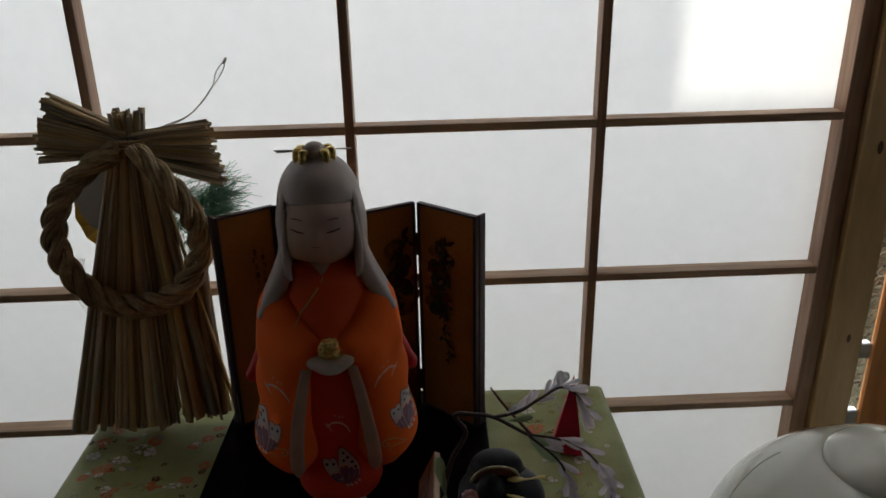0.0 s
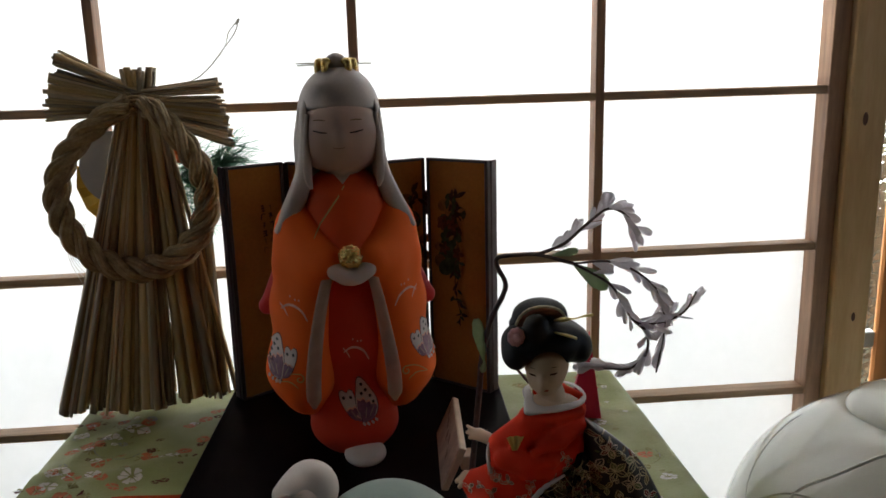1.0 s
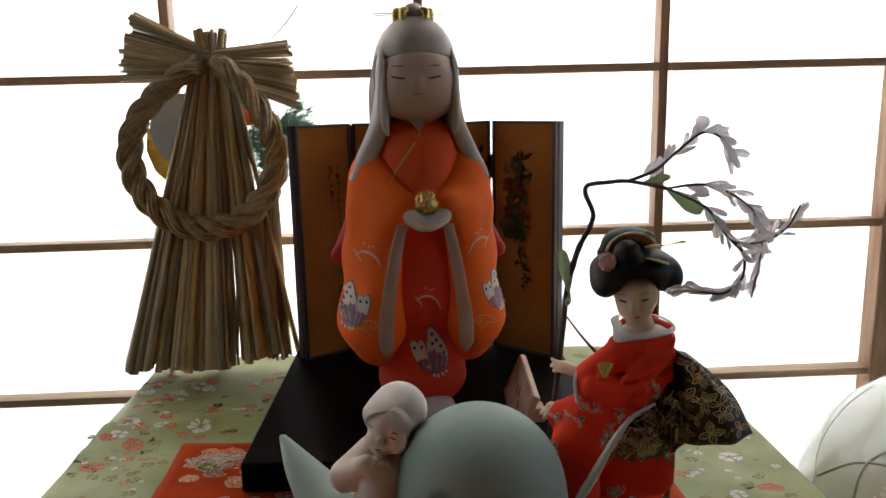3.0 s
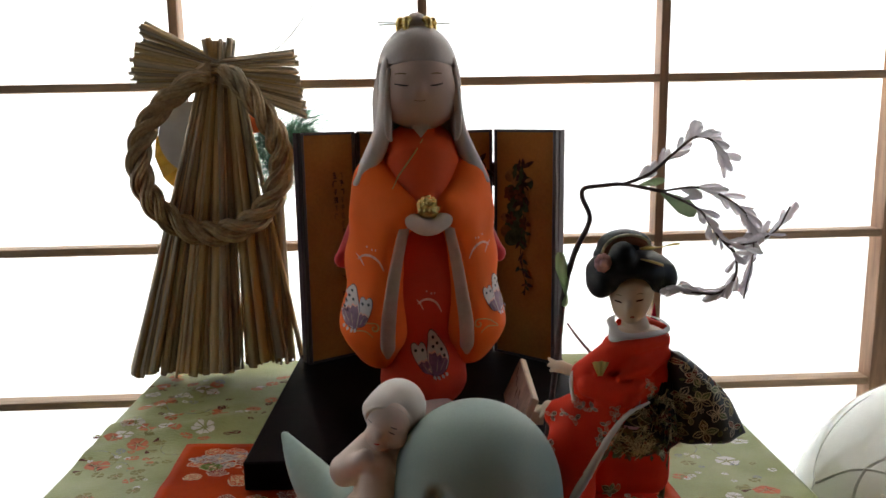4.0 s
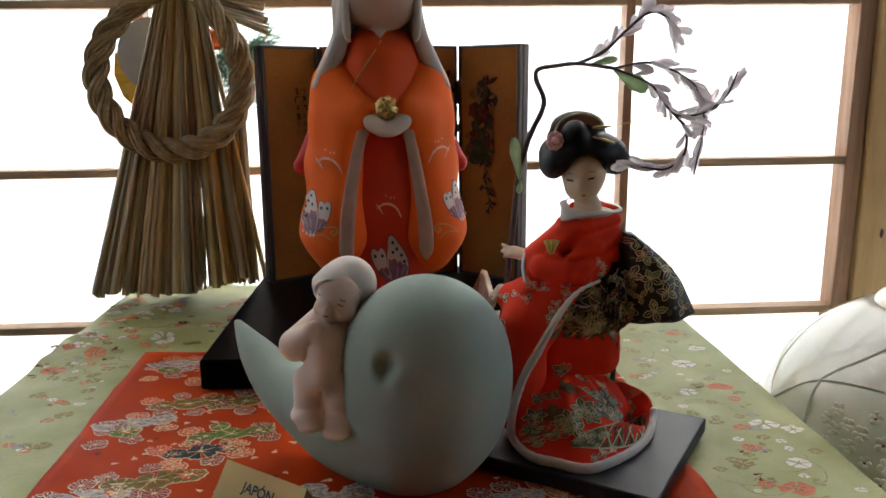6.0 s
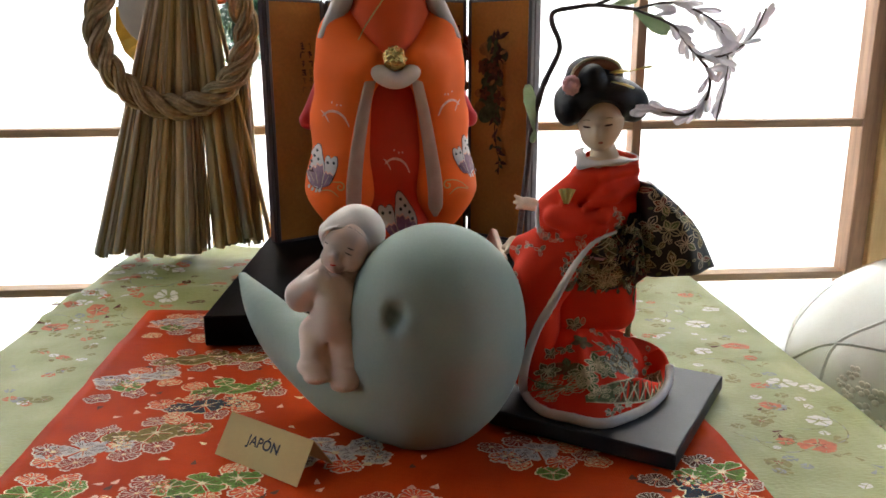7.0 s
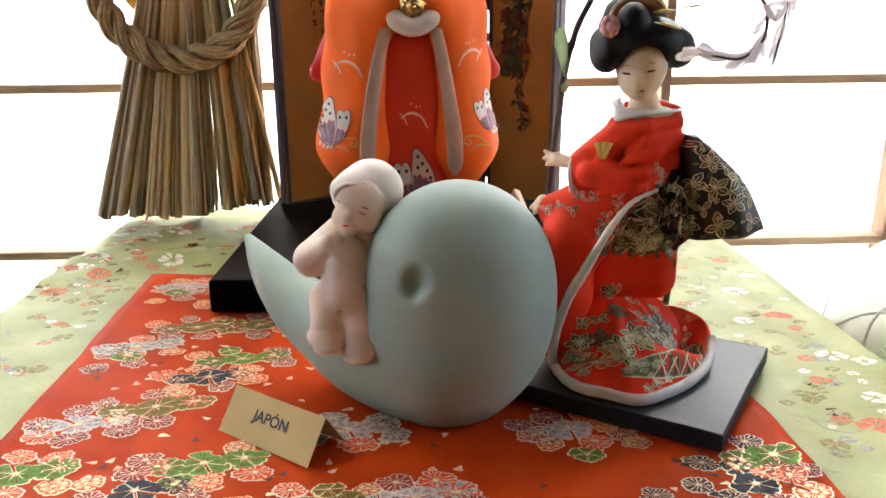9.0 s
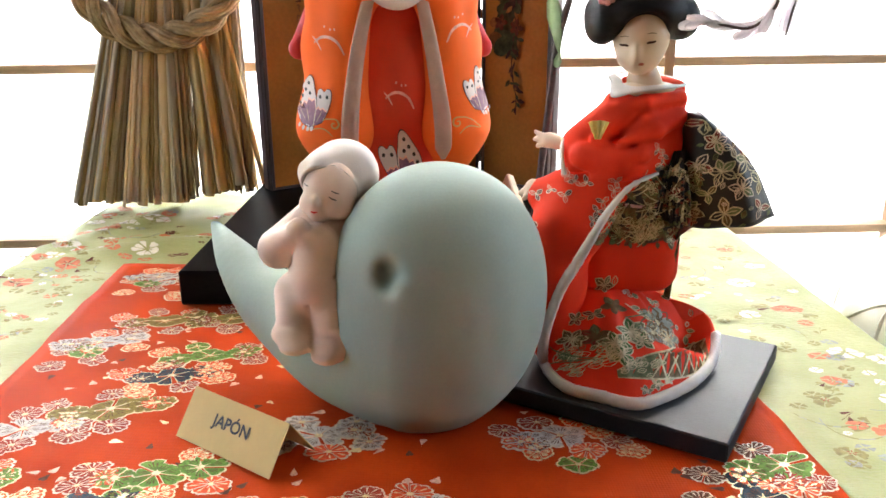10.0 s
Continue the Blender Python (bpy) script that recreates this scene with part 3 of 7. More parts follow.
EDGE_L, EDGE_R, EDGE_F, EDGE_B = -0.304, 0.299, 0.225, 0.966
bm = bmesh.new()
us = [-0.2, -0.12, -0.06, -0.02, -0.006, 0.0] + [i / 60 for i in range(1, 60)] + [1.0, 1.006, 1.02, 1.06, 1.12, 1.2]
vsn = [-0.2, -0.12, -0.06, -0.02, -0.006, 0.0] + [i / 72 for i in range(1, 72)] + [1.0, 1.006, 1.02, 1.06, 1.12, 1.2]
grid = []
for u in us:
    row = []
    for v in vsn:
        ou = -u if u < 0 else (u - 1 if u > 1 else 0)
        ov = -v if v < 0 else (v - 1 if v > 1 else 0)
        right = EDGE_R + 0.008 * min(1, max(0, v))
        x = EDGE_L + min(1, max(0, u)) * (right - EDGE_L)
        y = EDGE_F + min(1, max(0, v)) * (EDGE_B - EDGE_F)
        drop = max(ou, ov)
        wave = 0.012 * math.sin(y * 31 + 1.0) * min(1, ou * 6) if ou >= ov else 0.012 * math.sin(x * 29) * min(1, ov * 6)
        out = min(0.004, drop * 0.6) + wave * 0.5 + (0.004 if drop else 0)
        x += (-out if u < 0 else out if u > 1 else 0)
        y += (-out if v < 0 else out if v > 1 else 0)
        row.append(bm.verts.new((x, y, (ripple(x, y) if not drop else 0) - max(0, drop - 0.002) * 1.5)))
    grid.append(row)
for i in range(len(us) - 1):
    for j in range(len(vsn) - 1):
        bm.faces.new((grid[i][j], grid[i + 1][j], grid[i + 1][j + 1], grid[i][j + 1]))
green = thing("tablecloth", (0, 0.58, 0), "pale green crepe tablecloth printed with white and red blossoms", "tablecloth")
ob = part("cloth", bm, GREEN_CLOTH, green)
ob.modifiers.new("thickness", "SOLIDIFY").thickness = 0.0015

RED_L, RED_R, RED_F, RED_B = -0.203, 0.201, 0.245, 0.727


def on_red(x, y):
    edge = max(0.0, 1 - min(abs(x - RED_L + 0.010), abs(x - RED_R)) / 0.035)
    return 0.0016 + ripple(x, y) + 0.0012 * edge * (1 + noise.noise((x * 18, y * 38, 5.0))) + 0.0005 * noise.noise((x * 30, y * 30, 9.0))


bm = bmesh.new()
nu, nv = 50, 60
grid = []
for i in range(nu + 1):
    row = []
    for j in range(nv + 1):
        v = j / nv
        x = RED_L - 0.017 * v + i / nu * (RED_R - RED_L + 0.014 * v)
        y = RED_F + v * (RED_B - RED_F - 0.02 * i / nu)
        rim = max(0.0, 1 - min(i, nu - i) / 5)
        x += (1 if i < nu / 2 else -1) * rim * 0.0022 * (1 + noise.noise((1.0 + i // 26, y * 26, 4.0)))
        y -= max(0.0, 1 - (nv - j) / 5) * 0.0025 * (1 + noise.noise((x * 24, 7.0, 4.0)))
        row.append(bm.verts.new((x, y, on_red(x, y))))
    grid.append(row)
for i in range(nu):
    for j in range(nv):
        bm.faces.new((grid[i][j], grid[i + 1][j], grid[i + 1][j + 1], grid[i][j + 1]))
red = thing("red_runner", (0, 0.45, 0.001), "red brocade cloth with gold-edged blossoms on the table", "cloth")
ob = part("cloth", bm, RED_CLOTH, red)
sol = ob.modifiers.new("thickness", "SOLIDIFY")
sol.thickness, sol.offset = 0.0012, -1

TONES = list(THREADS)


def petal(bm, x, y, a, r0, r1, w, mat, z, height):
    d, s = Vector((math.cos(a), math.sin(a), 0)), Vector((-math.sin(a), math.cos(a), 0))
    c = Vector((x, y, 0))
    pts = [c + d * r0, c + d * (r0 + 0.5 * (r1 - r0)) + s * w * 0.62, c + d * (r0 + 0.80 * (r1 - r0)) + s * w * 0.98, c + d * (r0 + 0.95 * (r1 - r0)) + s * w * 0.72, c + d * r1 + s * w * 0.3,
           c + d * (r1 * 0.93), c + d * r1 - s * w * 0.3, c + d * (r0 + 0.95 * (r1 - r0)) - s * w * 0.72, c + d * (r0 + 0.80 * (r1 - r0)) - s * w * 0.98, c + d * (r0 + 0.5 * (r1 - r0)) - s * w * 0.62]
    pts = [Vector((x + (p.x - x) * 1.16, y + (p.y - y) * 0.94, 0)) for p in pts]
    f = bm.faces.new([bm.verts.new((p.x, p.y, z(p.x, p.y) + height)) for p in pts])
    f.material_index = TONES.index(mat)


jitter = random.Random(77)


def blossom(bm, x, y, r, colour, z, petals=8, edge="gold", turn=None, full=0.98):
    """Petals round a centre; a thin gold thread runs round each coloured one."""
    t = random.random() * 6.28 if turn is None else turn
    size, wide = r, r * math.sin(math.pi / petals) * full
    for i in range(petals):
        a = t + 2 * math.pi * i / petals + jitter.uniform(-0.13, 0.13)
        r, w = size * jitter.uniform(0.76, 1.16), wide * jitter.uniform(0.80, 1.12)
        if edge:
            rim = (0.00058 if edge == "white" else 0.00050) / size
            petal(bm, x, y, a, r * 0.08, r, w, edge, z, 0.00022)
            petal(bm, x, y, a, r * 0.14, r * (1 - 1.6 * rim), w * (1 - 3.0 * rim), colour, z, 0.00042)
            streak = {"red": "gold", "wine": "white", "umber": "white"}[colour] if colour in ("red", "wine", "umber") else "umber"
            for da in ((0.0,) if edge == "white" and colour != "lilac" else (-0.42, 0.0, 0.42)):
                petal(bm, x, y, a + da * w / r, r * 0.30, r * (0.72 if da else 0.80), 0.00046 if streak in ("white", "gold") else 0.00024, streak, z, 0.00055)
        else:
            petal(bm, x, y, a, r * 0.16, r, w, colour, z, 0.00025)
            if r > 0.005 and colour in ("white", "lilac"):
                petal(bm, x, y, a, r * 0.40, r * 1.02, r * 0.042, "umber", z, 0.0004)
                petal(bm, x, y, a + 0.17, r * 0.5, r * 0.86, r * 0.026, "umber", z, 0.0004)
    if edge:
        for i in range(6):
            petal(bm, x, y, t + i * 1.047, 0.0, r * 0.15, r * 0.08, "gold", z, 0.0006)


rng2 = random.Random(12)
bm = bmesh.new()
CLUSTERS = [
    (-0.176, 0.467, "lilac"), (-0.140, 0.485, "olive"), (-0.120, 0.522, "navy"), (-0.105, 0.548, "green"), (-0.148, 0.603, "olive"), (-0.178, 0.569, "lilac"),
    (-0.199, 0.552, "green"), (-0.180, 0.692, "lilac"), (-0.202, 0.672, "green"), (-0.098, 0.425, "green"), (-0.124, 0.403, "navy"), (-0.030, 0.455, "lilac"),
    (0.182, 0.421, "green"), (0.163, 0.397, "navy"), (0.086, 0.449, "lilac"), (-0.045, 0.385, "olive"), (0.005, 0.392, "lilac"), (-0.186, 0.420, "green"), (-0.150, 0.360, "lilac"), (0.11, 0.37, "olive"),
    (-0.07, 0.335, "navy"), (0.03, 0.33, "green"), (0.15, 0.33, "lilac"), (-0.165, 0.30, "olive"), (-0.065, 0.600, "lilac"), (-0.105, 0.605, "olive"),
    (0.178, 0.635, "green"), (0.185, 0.685, "olive"), (0.188, 0.505, "olive"), (0.0, 0.59, "green"), (-0.14, 0.655, "red"), (0.05, 0.60, "lilac")]
for x, y, c in CLUSTERS:
    big = {"lilac": 0.0108, "olive": 0.0124, "navy": 0.0108, "green": 0.0118, "red": 0.009}[c]
    places = [(0.0, 0.0, big, c), (1.55, 0.35, big * 0.85, c), (-1.45, -0.25, big * 0.8, c)]
    for i in range(8):
        a = 0.3 + i * 0.785 + rng2.uniform(-0.25, 0.25)
        places.append((2.1 * math.cos(a) * (1.25 if i % 2 else 0.9), 1.25 * math.sin(a), rng2.uniform(0.0062, 0.0086), rng2.choice(["white", "white", "red", "white", c])))
    for u, v, r, col in places:
        fx, fy = x + u * big, y + v * big * 1.1
        if RED_L + 0.004 < fx < RED_R - 0.006 and RED_F + 0.01 < fy < RED_B - 0.02 and rng2.random() < (0.93 if fy > 0.45 else 0.80):
            if col == "white":
                blossom(bm, fx, fy, r * 1.05, rng2.choice(["wine", "red", "red", "wine"]), on_red, rng2.choice([7, 8, 8, 9]), "white", None, 0.94)
            elif col == "lilac":
                blossom(bm, fx, fy, r * 1.1, "lilac", on_red, 8, "white", None, 0.96)
            else:
                blossom(bm, fx, fy, r, col, on_red, 7 if r > 0.0085 else 6, "gold", None, 1.0)
for i in range(320):
    x, y, a = rng2.uniform(RED_L + 0.01, RED_R - 0.01), rng2.uniform(RED_F + 0.01, RED_B - 0.03), rng2.uniform(0, 6.28)
    petal(bm, x, y, a, 0, rng2.uniform(0.0040, 0.0068), rng2.uniform(0.0013, 0.0024), rng2.choice(["pink", "gold", "umber", "pink", "pink"]), on_red, 0.00025)
for x, y, r, c in ((0.117, 0.436, 0.0075, "gold"), (0.073, 0.441, 0.0070, "white"), (0.144, 0.415, 0.0080, "white"), (0.136, 0.397, 0.0080, "white"), (0.114, 0.390, 0.0075, "white"), (0.149, 0.386, 0.0075, "white"), (0.173, 0.434, 0.0080, "white")):
    blossom(bm, x, y, r, "red" if c == "gold" else "umber", on_red, 9, c, None, 0.94)
blossom(bm, 0.090, 0.425, 0.0075, "green", on_red, 5, "gold", None, 1.0)
part("embroidery", bm, list(THREADS.values()), red, "gold-edged woven blossoms in white, green, olive and navy", smooth=False, kind="stuff")

# printed blossoms of the green cloth
bm = bmesh.new()
for x, y, r, c in ((0.259, 0.662, 0.0105, "pale"), (0.273, 0.539, 0.010, "pale"), (0.289, 0.528, 0.008, "pale"), (0.269, 0.481, 0.009, "pale"), (-0.282, 0.774, 0.010, "pale"),
                   (0.270, 0.608, 0.0115, "brick"), (0.248, 0.504, 0.007, "brick"), (0.253, 0.451, 0.012, "brick"), (-0.272, 0.832, 0.013, "brick"), (-0.262, 0.723, 0.012, "brick"), (-0.286, 0.688, 0.012, "brick"),
                   (0.233, 0.483, 0.007, "moss"), (0.220, 0.433, 0.008, "moss"), (-0.261, 0.667, 0.006, "moss"), (-0.237, 0.640, 0.006, "moss"), (-0.273, 0.632, 0.007, "moss"), (-0.238, 0.593, 0.007, "moss"), (-0.231, 0.542, 0.007, "moss"),
                   (-0.250, 0.618, 0.006, "brick"), (-0.210, 0.757, 0.011, "pale"), (-0.185, 0.80, 0.010, "pale"), (-0.175, 0.81, 0.010, "brick"), (-0.205, 0.80, 0.009, "brick"), (-0.238, 0.865, 0.012, "pale"), (-0.292, 0.86, 0.008, "pale"), (-0.29, 0.885, 0.009, "brick"),
                   (-0.292, 0.745, 0.010, "brick"), (0.215, 0.88, 0.012, "brick"), (0.255, 0.82, 0.008, "pale"), (0.28, 0.745, 0.008, "brick"), (0.21, 0.92, 0.010, "pale"), (0.19, 0.93, 0.009, "moss"), (0.285, 0.70, 0.008, "pale"), (0.24, 0.60, 0.007, "pale")):
    if c == "brick":
        # leaves on stalks round the red blossoms
        for i in range(3):
            a = random.uniform(0, 6.28)
            petal(bm, x + 0.7 * r * math.cos(a), y + 0.7 * r * math.sin(a), a, 0, r * 1.15, r * 0.05, "moss", ripple, 0.00015)
            for da, k in ((0.5, 0.75), (-0.6, 0.60)):
                petal(bm, x + r * math.cos(a), y + r * math.sin(a), a + da, 0, r * k, r * 0.17, random.choice(["moss", "moss", "umber"]), ripple, 0.00018)
    blossom(bm, x, y, r * (0.80 if c == "brick" else 0.90), c, ripple, 5 if c != "pale" else random.choice([5, 8]), edge=None, full=0.95 if c == "brick" else 0.80)
    for i in range(5):
        petal(bm, x, y, i * 1.257, 0, r * 0.30, r * 0.05, "moss" if c == "pale" else "wine", ripple, 0.0004)
for i in range(230):
    x, y = random.choice([random.uniform(-0.295, -0.225), random.uniform(0.208, 0.292)]), random.uniform(0.25, 0.95)
    r, c = random.uniform(0.0026, 0.0054), random.choice(["pale", "pale", "moss", "moss", "brick", "grey"])
    blossom(bm, x, y, r * (0.7 if c == "pale" else 1.0), c, ripple, random.choice([4, 5]), edge=None, full=0.85)
for i in range(46):
    # the close-set blossoms towards the back corner
    x, y = random.uniform(-0.292, -0.150), random.uniform(0.735, 0.925)
    r, c = random.uniform(0.0035, 0.0075), random.choice(["brick", "brick", "pale", "moss", "umber"])
    if not (x > -0.13 - (y - 0.735) * 0.1):
        blossom(bm, x, y, r * (0.6 if c in ("moss", "umber") else 1.0), c, ripple, 5, edge=None, full=0.9)
for i in range(34):
    x, y, a = random.choice([random.uniform(-0.285, -0.225), random.uniform(0.21, 0.28)]), random.uniform(0.25, 0.92), random.uniform(0, 6.28)
    bend = random.choice([-1, 1]) * random.uniform(0.25, 0.45)
    pts = []
    for k in range(12):
        pts.append((x, y))
        x += 0.004 * math.cos(a)
        y += 0.004 * math.sin(a)
        a += bend * 0.6
    out = stroke(pts, 0.00045)
    if all(-0.299 < p[0] < 0.295 for p in out):
        for k in range(len(pts) - 1):
            q = [out[k], out[k + 1], out[-k - 2], out[-k - 1]]
            bm.faces.new([bm.verts.new((p[0], p[1], ripple(*p) + 0.0002)) for p in q]).material_index = TONES.index(random.choice(["grey", "moss"]))
for i in range(44):
    # sprigs: a stalk with a few pointed leaves
    x, y, a = random.choice([random.uniform(-0.290, -0.225), random.uniform(0.212, 0.284)]), random.uniform(0.25, 0.94), random.uniform(0, 6.28)
    c = random.choice(["moss", "moss", "grey", "umber"])
    for k in range(random.choice([2, 3, 3])):
        px, py = x + 0.0060 * k * math.cos(a), y + 0.0060 * k * math.sin(a)
        if -0.294 < px < 0.288:
            petal(bm, px, py, a + random.choice([0.8, -0.8]) * random.uniform(0.6, 1.1), 0.0004, random.uniform(0.0050, 0.0075), 0.0013, c, ripple, 0.0003)
            petal(bm, px, py, a, 0, 0.0064, 0.00028, c, ripple, 0.00032)
part("print", bm, list(THREADS.values()), green, "printed white, brick-red and moss blossoms with curling vines", smooth=False, kind="stuff")

# ---- black lacquer stand, folding screen ----
bm = bmesh.new()
BASE_TURN = pose(0.006, 0.772, 0, 0, 0, -1.5)
box(bm, -0.147, 0.147, -0.148, 0.160, 0.003, 0.0275, 0.0012, m=BASE_TURN)
stand = thing("display_stand", (0.006, 0.772, 0.0018), "low black lacquer display stand on the cloth", "stand")
part("top", bm, LACQUER, stand, smooth=False)
part("foot", box(bmesh.new(), -0.142, 0.142, -0.143, 0.155, 0.0018, 0.0029, 0.0, m=BASE_TURN), LACQUER, stand, smooth=False)

fold = thing("folding_screen", (0.008, 0.88, 0.0275), "small four-panel folding screen of gold paper with dark painted plants", "folding screen")
CORNERS = [(-0.1262, 0.866), (-0.068, 0.907), (0.008, 0.866), (0.083, 0.904), (0.1462, 0.848)]
SCREEN_Z0, SCREEN_Z1 = 0.0280, 0.278


def screen_panel(a, b, end=0):
    a, b = Vector((*a, 0)), Vector((*b, 0))
    d = (b - a)
    w = d.length - 0.0075
    m = Matrix.Translation((a + b) / 2) @ Matrix.Rotation(math.atan2(d.y, d.x), 4, "Z")
    body = part("panel", box(bmesh.new(), -w / 2, w / 2, -0.0022, 0.0022, SCREEN_Z0, SCREEN_Z1, 0.0005, m=m), SCREEN_GOLD, fold, "gold-orange paper panel", smooth=False)
    bm = bmesh.new()
    for x0, x1, z0, z1 in ((-w / 2 - 0.001, -w / 2 + 0.003, SCREEN_Z0 - 0.0004, SCREEN_Z1 + 0.001), (w / 2 - 0.003, w / 2 + 0.001, SCREEN_Z0 - 0.0004, SCREEN_Z1 + 0.001), (-w / 2 + 0.003, w / 2 - 0.003, SCREEN_Z0 - 0.0004, SCREEN_Z0 + 0.0025), (-w / 2 + 0.003, w / 2 - 0.003, SCREEN_Z1 - 0.002, SCREEN_Z1 + 0.001)):
        box(bm, x0, x1, -0.0032, 0.0032, z0, z1, 0.0006, m=m)
    part("frame", bm, SCREEN_EDGE, body, "dark lacquered edge", smooth=False)
    if end:
        # the deep outer edge of the closing panels
        x = end * (w / 2 + 0.0002)
        part("edge_board", box(bmesh.new(), x - 0.0014, x + 0.0014, 0.0034, 0.0135, SCREEN_Z0 - 0.0002, SCREEN_Z1 + 0.0008, 0.0006, m=m), SCREEN_END, body, "plum-brown lacquered edge", smooth=False)
    return body, m, w


PANELS = [screen_panel(a, b, -1 if a == CORNERS[0] else 1 if b == CORNERS[-1] else 0) for a, b in zip(CORNERS, CORNERS[1:])]
for x, y in (CORNERS[1], CORNERS[2]):
    part("hinge_strip", box(bmesh.new(), x - 0.0042, x + 0.0042, y + 0.0014, y + 0.0024, SCREEN_Z0 + 0.001, SCREEN_Z1 - 0.001), SCREEN_EDGE, fold, smooth=False)
for x, y in (CORNERS[1], CORNERS[3], CORNERS[2]):
    for z in (0.230, 0.060):
        part("hinge", box(bmesh.new(), x - 0.0045, x + 0.0045, y - 0.0012, y + 0.0012, z - 0.013, z + 0.013, 0.0004), SCREEN_EDGE, fold, smooth=False)


def painting(body, m, shapes):
    bm = bmesh.new()
    for k, (pts, mat) in enumerate(shapes):
        vs = [bm.verts.new(m @ Vector((u, -0.0024 - 0.00004 * k, v))) for u, v in pts]
        bm.faces.new(vs).material_index = mat
    part("painting", bm, [SCREEN_INK, SCREEN_GREEN, SCREEN_RED, SCREEN_SHADE], body, "dark painted plant and signs", smooth=False, kind="stuff")


def plant(seed, u0, z0, z1, spread):
    """A drooping painted spray: a dark wash, a stem, pointed leaves and a few dull red blossoms."""
    rng = random.Random(seed)
    out = []

    def blade(u, z, length, width, turn, mat):
        c, s = math.cos(turn), math.sin(turn)
        shape = ((0, 0), (0.25, 0.75), (0.5, 1.0), (0.8, 0.6), (1.0, 0.0), (0.8, -0.5), (0.5, -0.9), (0.25, -0.7))
        out.append(([(u + length * a * c - width * b * s, z + length * a * s + width * b * c) for a, b in shape], mat))
    top = z1 - 0.028
    for i in range(20):
        r = rng.uniform(0.006, 0.012)
        out.append((oval(u0 + rng.gauss(0, spread * 0.55), rng.uniform(top - 0.06, z1 - 0.008), r, r * rng.uniform(0.7, 1.2), rng.uniform(0, 180), 14), rng.choice([3, 1, 1])))
    u, z = u0 + 0.004, z1
    while z > z0:
        nu, nz = u + rng.gauss(0.0006, 0.0022), z - rng.uniform(0.006, 0.010)
        out.append(([(u - 0.0007, z), (u + 0.0007, z), (nu + 0.0006, nz), (nu - 0.0006, nz)], 0))
        low = (z1 - z) / (z1 - z0)
        for k in range(rng.choice([2, 3, 3]) if low > 0.4 else 4):
            a = -math.pi / 2 + rng.gauss(0, 0.75) + (0.5 if rng.random() < 0.5 else -0.5)
            size = rng.uniform(0.008, 0.015) * (1.15 - 0.5 * low)
            blade(u + rng.gauss(0, spread * 0.35 * (1.1 - low)), z + rng.uniform(-0.004, 0.004), size, size * rng.uniform(0.16, 0.28), a, rng.choice([0, 0, 1, 1, 3]))
        u, z = nu, nz
    for i in range(5):
        cu, cv = u0 + rng.gauss(0, spread * 0.6), z1 - rng.uniform(0.03, 0.075)
        for k in range(5):
            a = 1.2566 * k + rng.uniform(-0.2, 0.2)
            out.append((oval(cu + 0.0042 * math.cos(a), cv + 0.0042 * math.sin(a), 0.0036, 0.0024, math.degrees(a), 8), 2))
        out.append((oval(cu, cv, 0.0014, 0.0014, 0, 6), 0))
    return out


painting(PANELS[3][0], PANELS[3][1], plant(4, -0.010, 0.105, 0.245, 0.013))
painting(PANELS[2][0], PANELS[2][1], plant(9, 0.02, 0.12, 0.245, 0.013))
signs = []
rng = random.Random(2)
for col, count in ((0.0150, 8), (0.0060, 6)):
    for k in range(count):
        z = 0.2320 - k * 0.0088
        tone = 0 if k < (4 if col < 0.01 else 5) and rng.random() < 0.85 else 3
        for q in range(rng.choice([1, 2, 3])):
            g = z + 0.0026 - 0.0024 * q
            signs.append((stroke([(col - rng.uniform(0.0010, 0.0028), g), (col, g + rng.uniform(-0.0006, 0.0010)), (col + rng.uniform(0.0006, 0.0026), g + rng.uniform(-0.0008, 0.0004))], rng.uniform(0.0005, 0.0010)), tone))
        for q in range(rng.choice([1, 1, 2])):
            c = col + rng.uniform(-0.0022, 0.0022)
            signs.append((stroke([(c, z + 0.0034), (c + rng.uniform(-0.0008, 0.0008), z), (c + rng.uniform(-0.0014, 0.0014), z - 0.0030)], rng.uniform(0.0005, 0.0009)), tone))
for k in range(16):
    u, v, t = 0.019 + rng.gauss(0, 0.004), rng.uniform(0.085, 0.130), rng.uniform(0, 180)
    signs.append((oval(u, v, rng.uniform(0.0010, 0.0032), rng.uniform(0.0006, 0.0014), t, 8), rng.choice([0, 2, 3, 3])))
signs.append((stroke([(0.010, 0.122), (0.015, 0.120), (0.021, 0.117), (0.024, 0.108), (0.023, 0.092)], 0.0006), 0))
painting(PANELS[0][0], PANELS[0][1], signs)

# ---- straw ornament ----
PLACE = Matrix.Translation((0.004, 0.020, 0.003))
ornament = thing("straw_ornament", (-0.235, 0.93, 0.0), "new-year straw ornament with twisted rope ring leaning at the paper screen", "straw ornament")
bm = bmesh.new()
SIDES = 6
skin(bm, [[(r * math.cos(2 * math.pi * k / SIDES), 0.45 * r * math.sin(2 * math.pi * k / SIDES), z) for k in range(SIDES)] for z, r in ((0, 1.0), (0.25, 0.92), (0.6, 0.85), (1.0, 0.8))])
PLACE = Matrix.Identity(4)
straw_mesh = mesh_of("straw", bm, STRAW)
PLACE = Matrix.Translation((0.004, 0.020, 0.003))


def straw(a, b, r, rng):
    a, b = Vector(a), Vector(b)
    d = b - a
    ob = new("straw", straw_mesh)
    q = d.to_track_quat("Z", "Y") @ Euler((0, 0, rng.uniform(0, 3.1))).to_quaternion()
    ob.matrix_basis = PLACE @ Matrix.LocRotScale(a, q, (r, r, d.length))
    return under(ob, ornament)


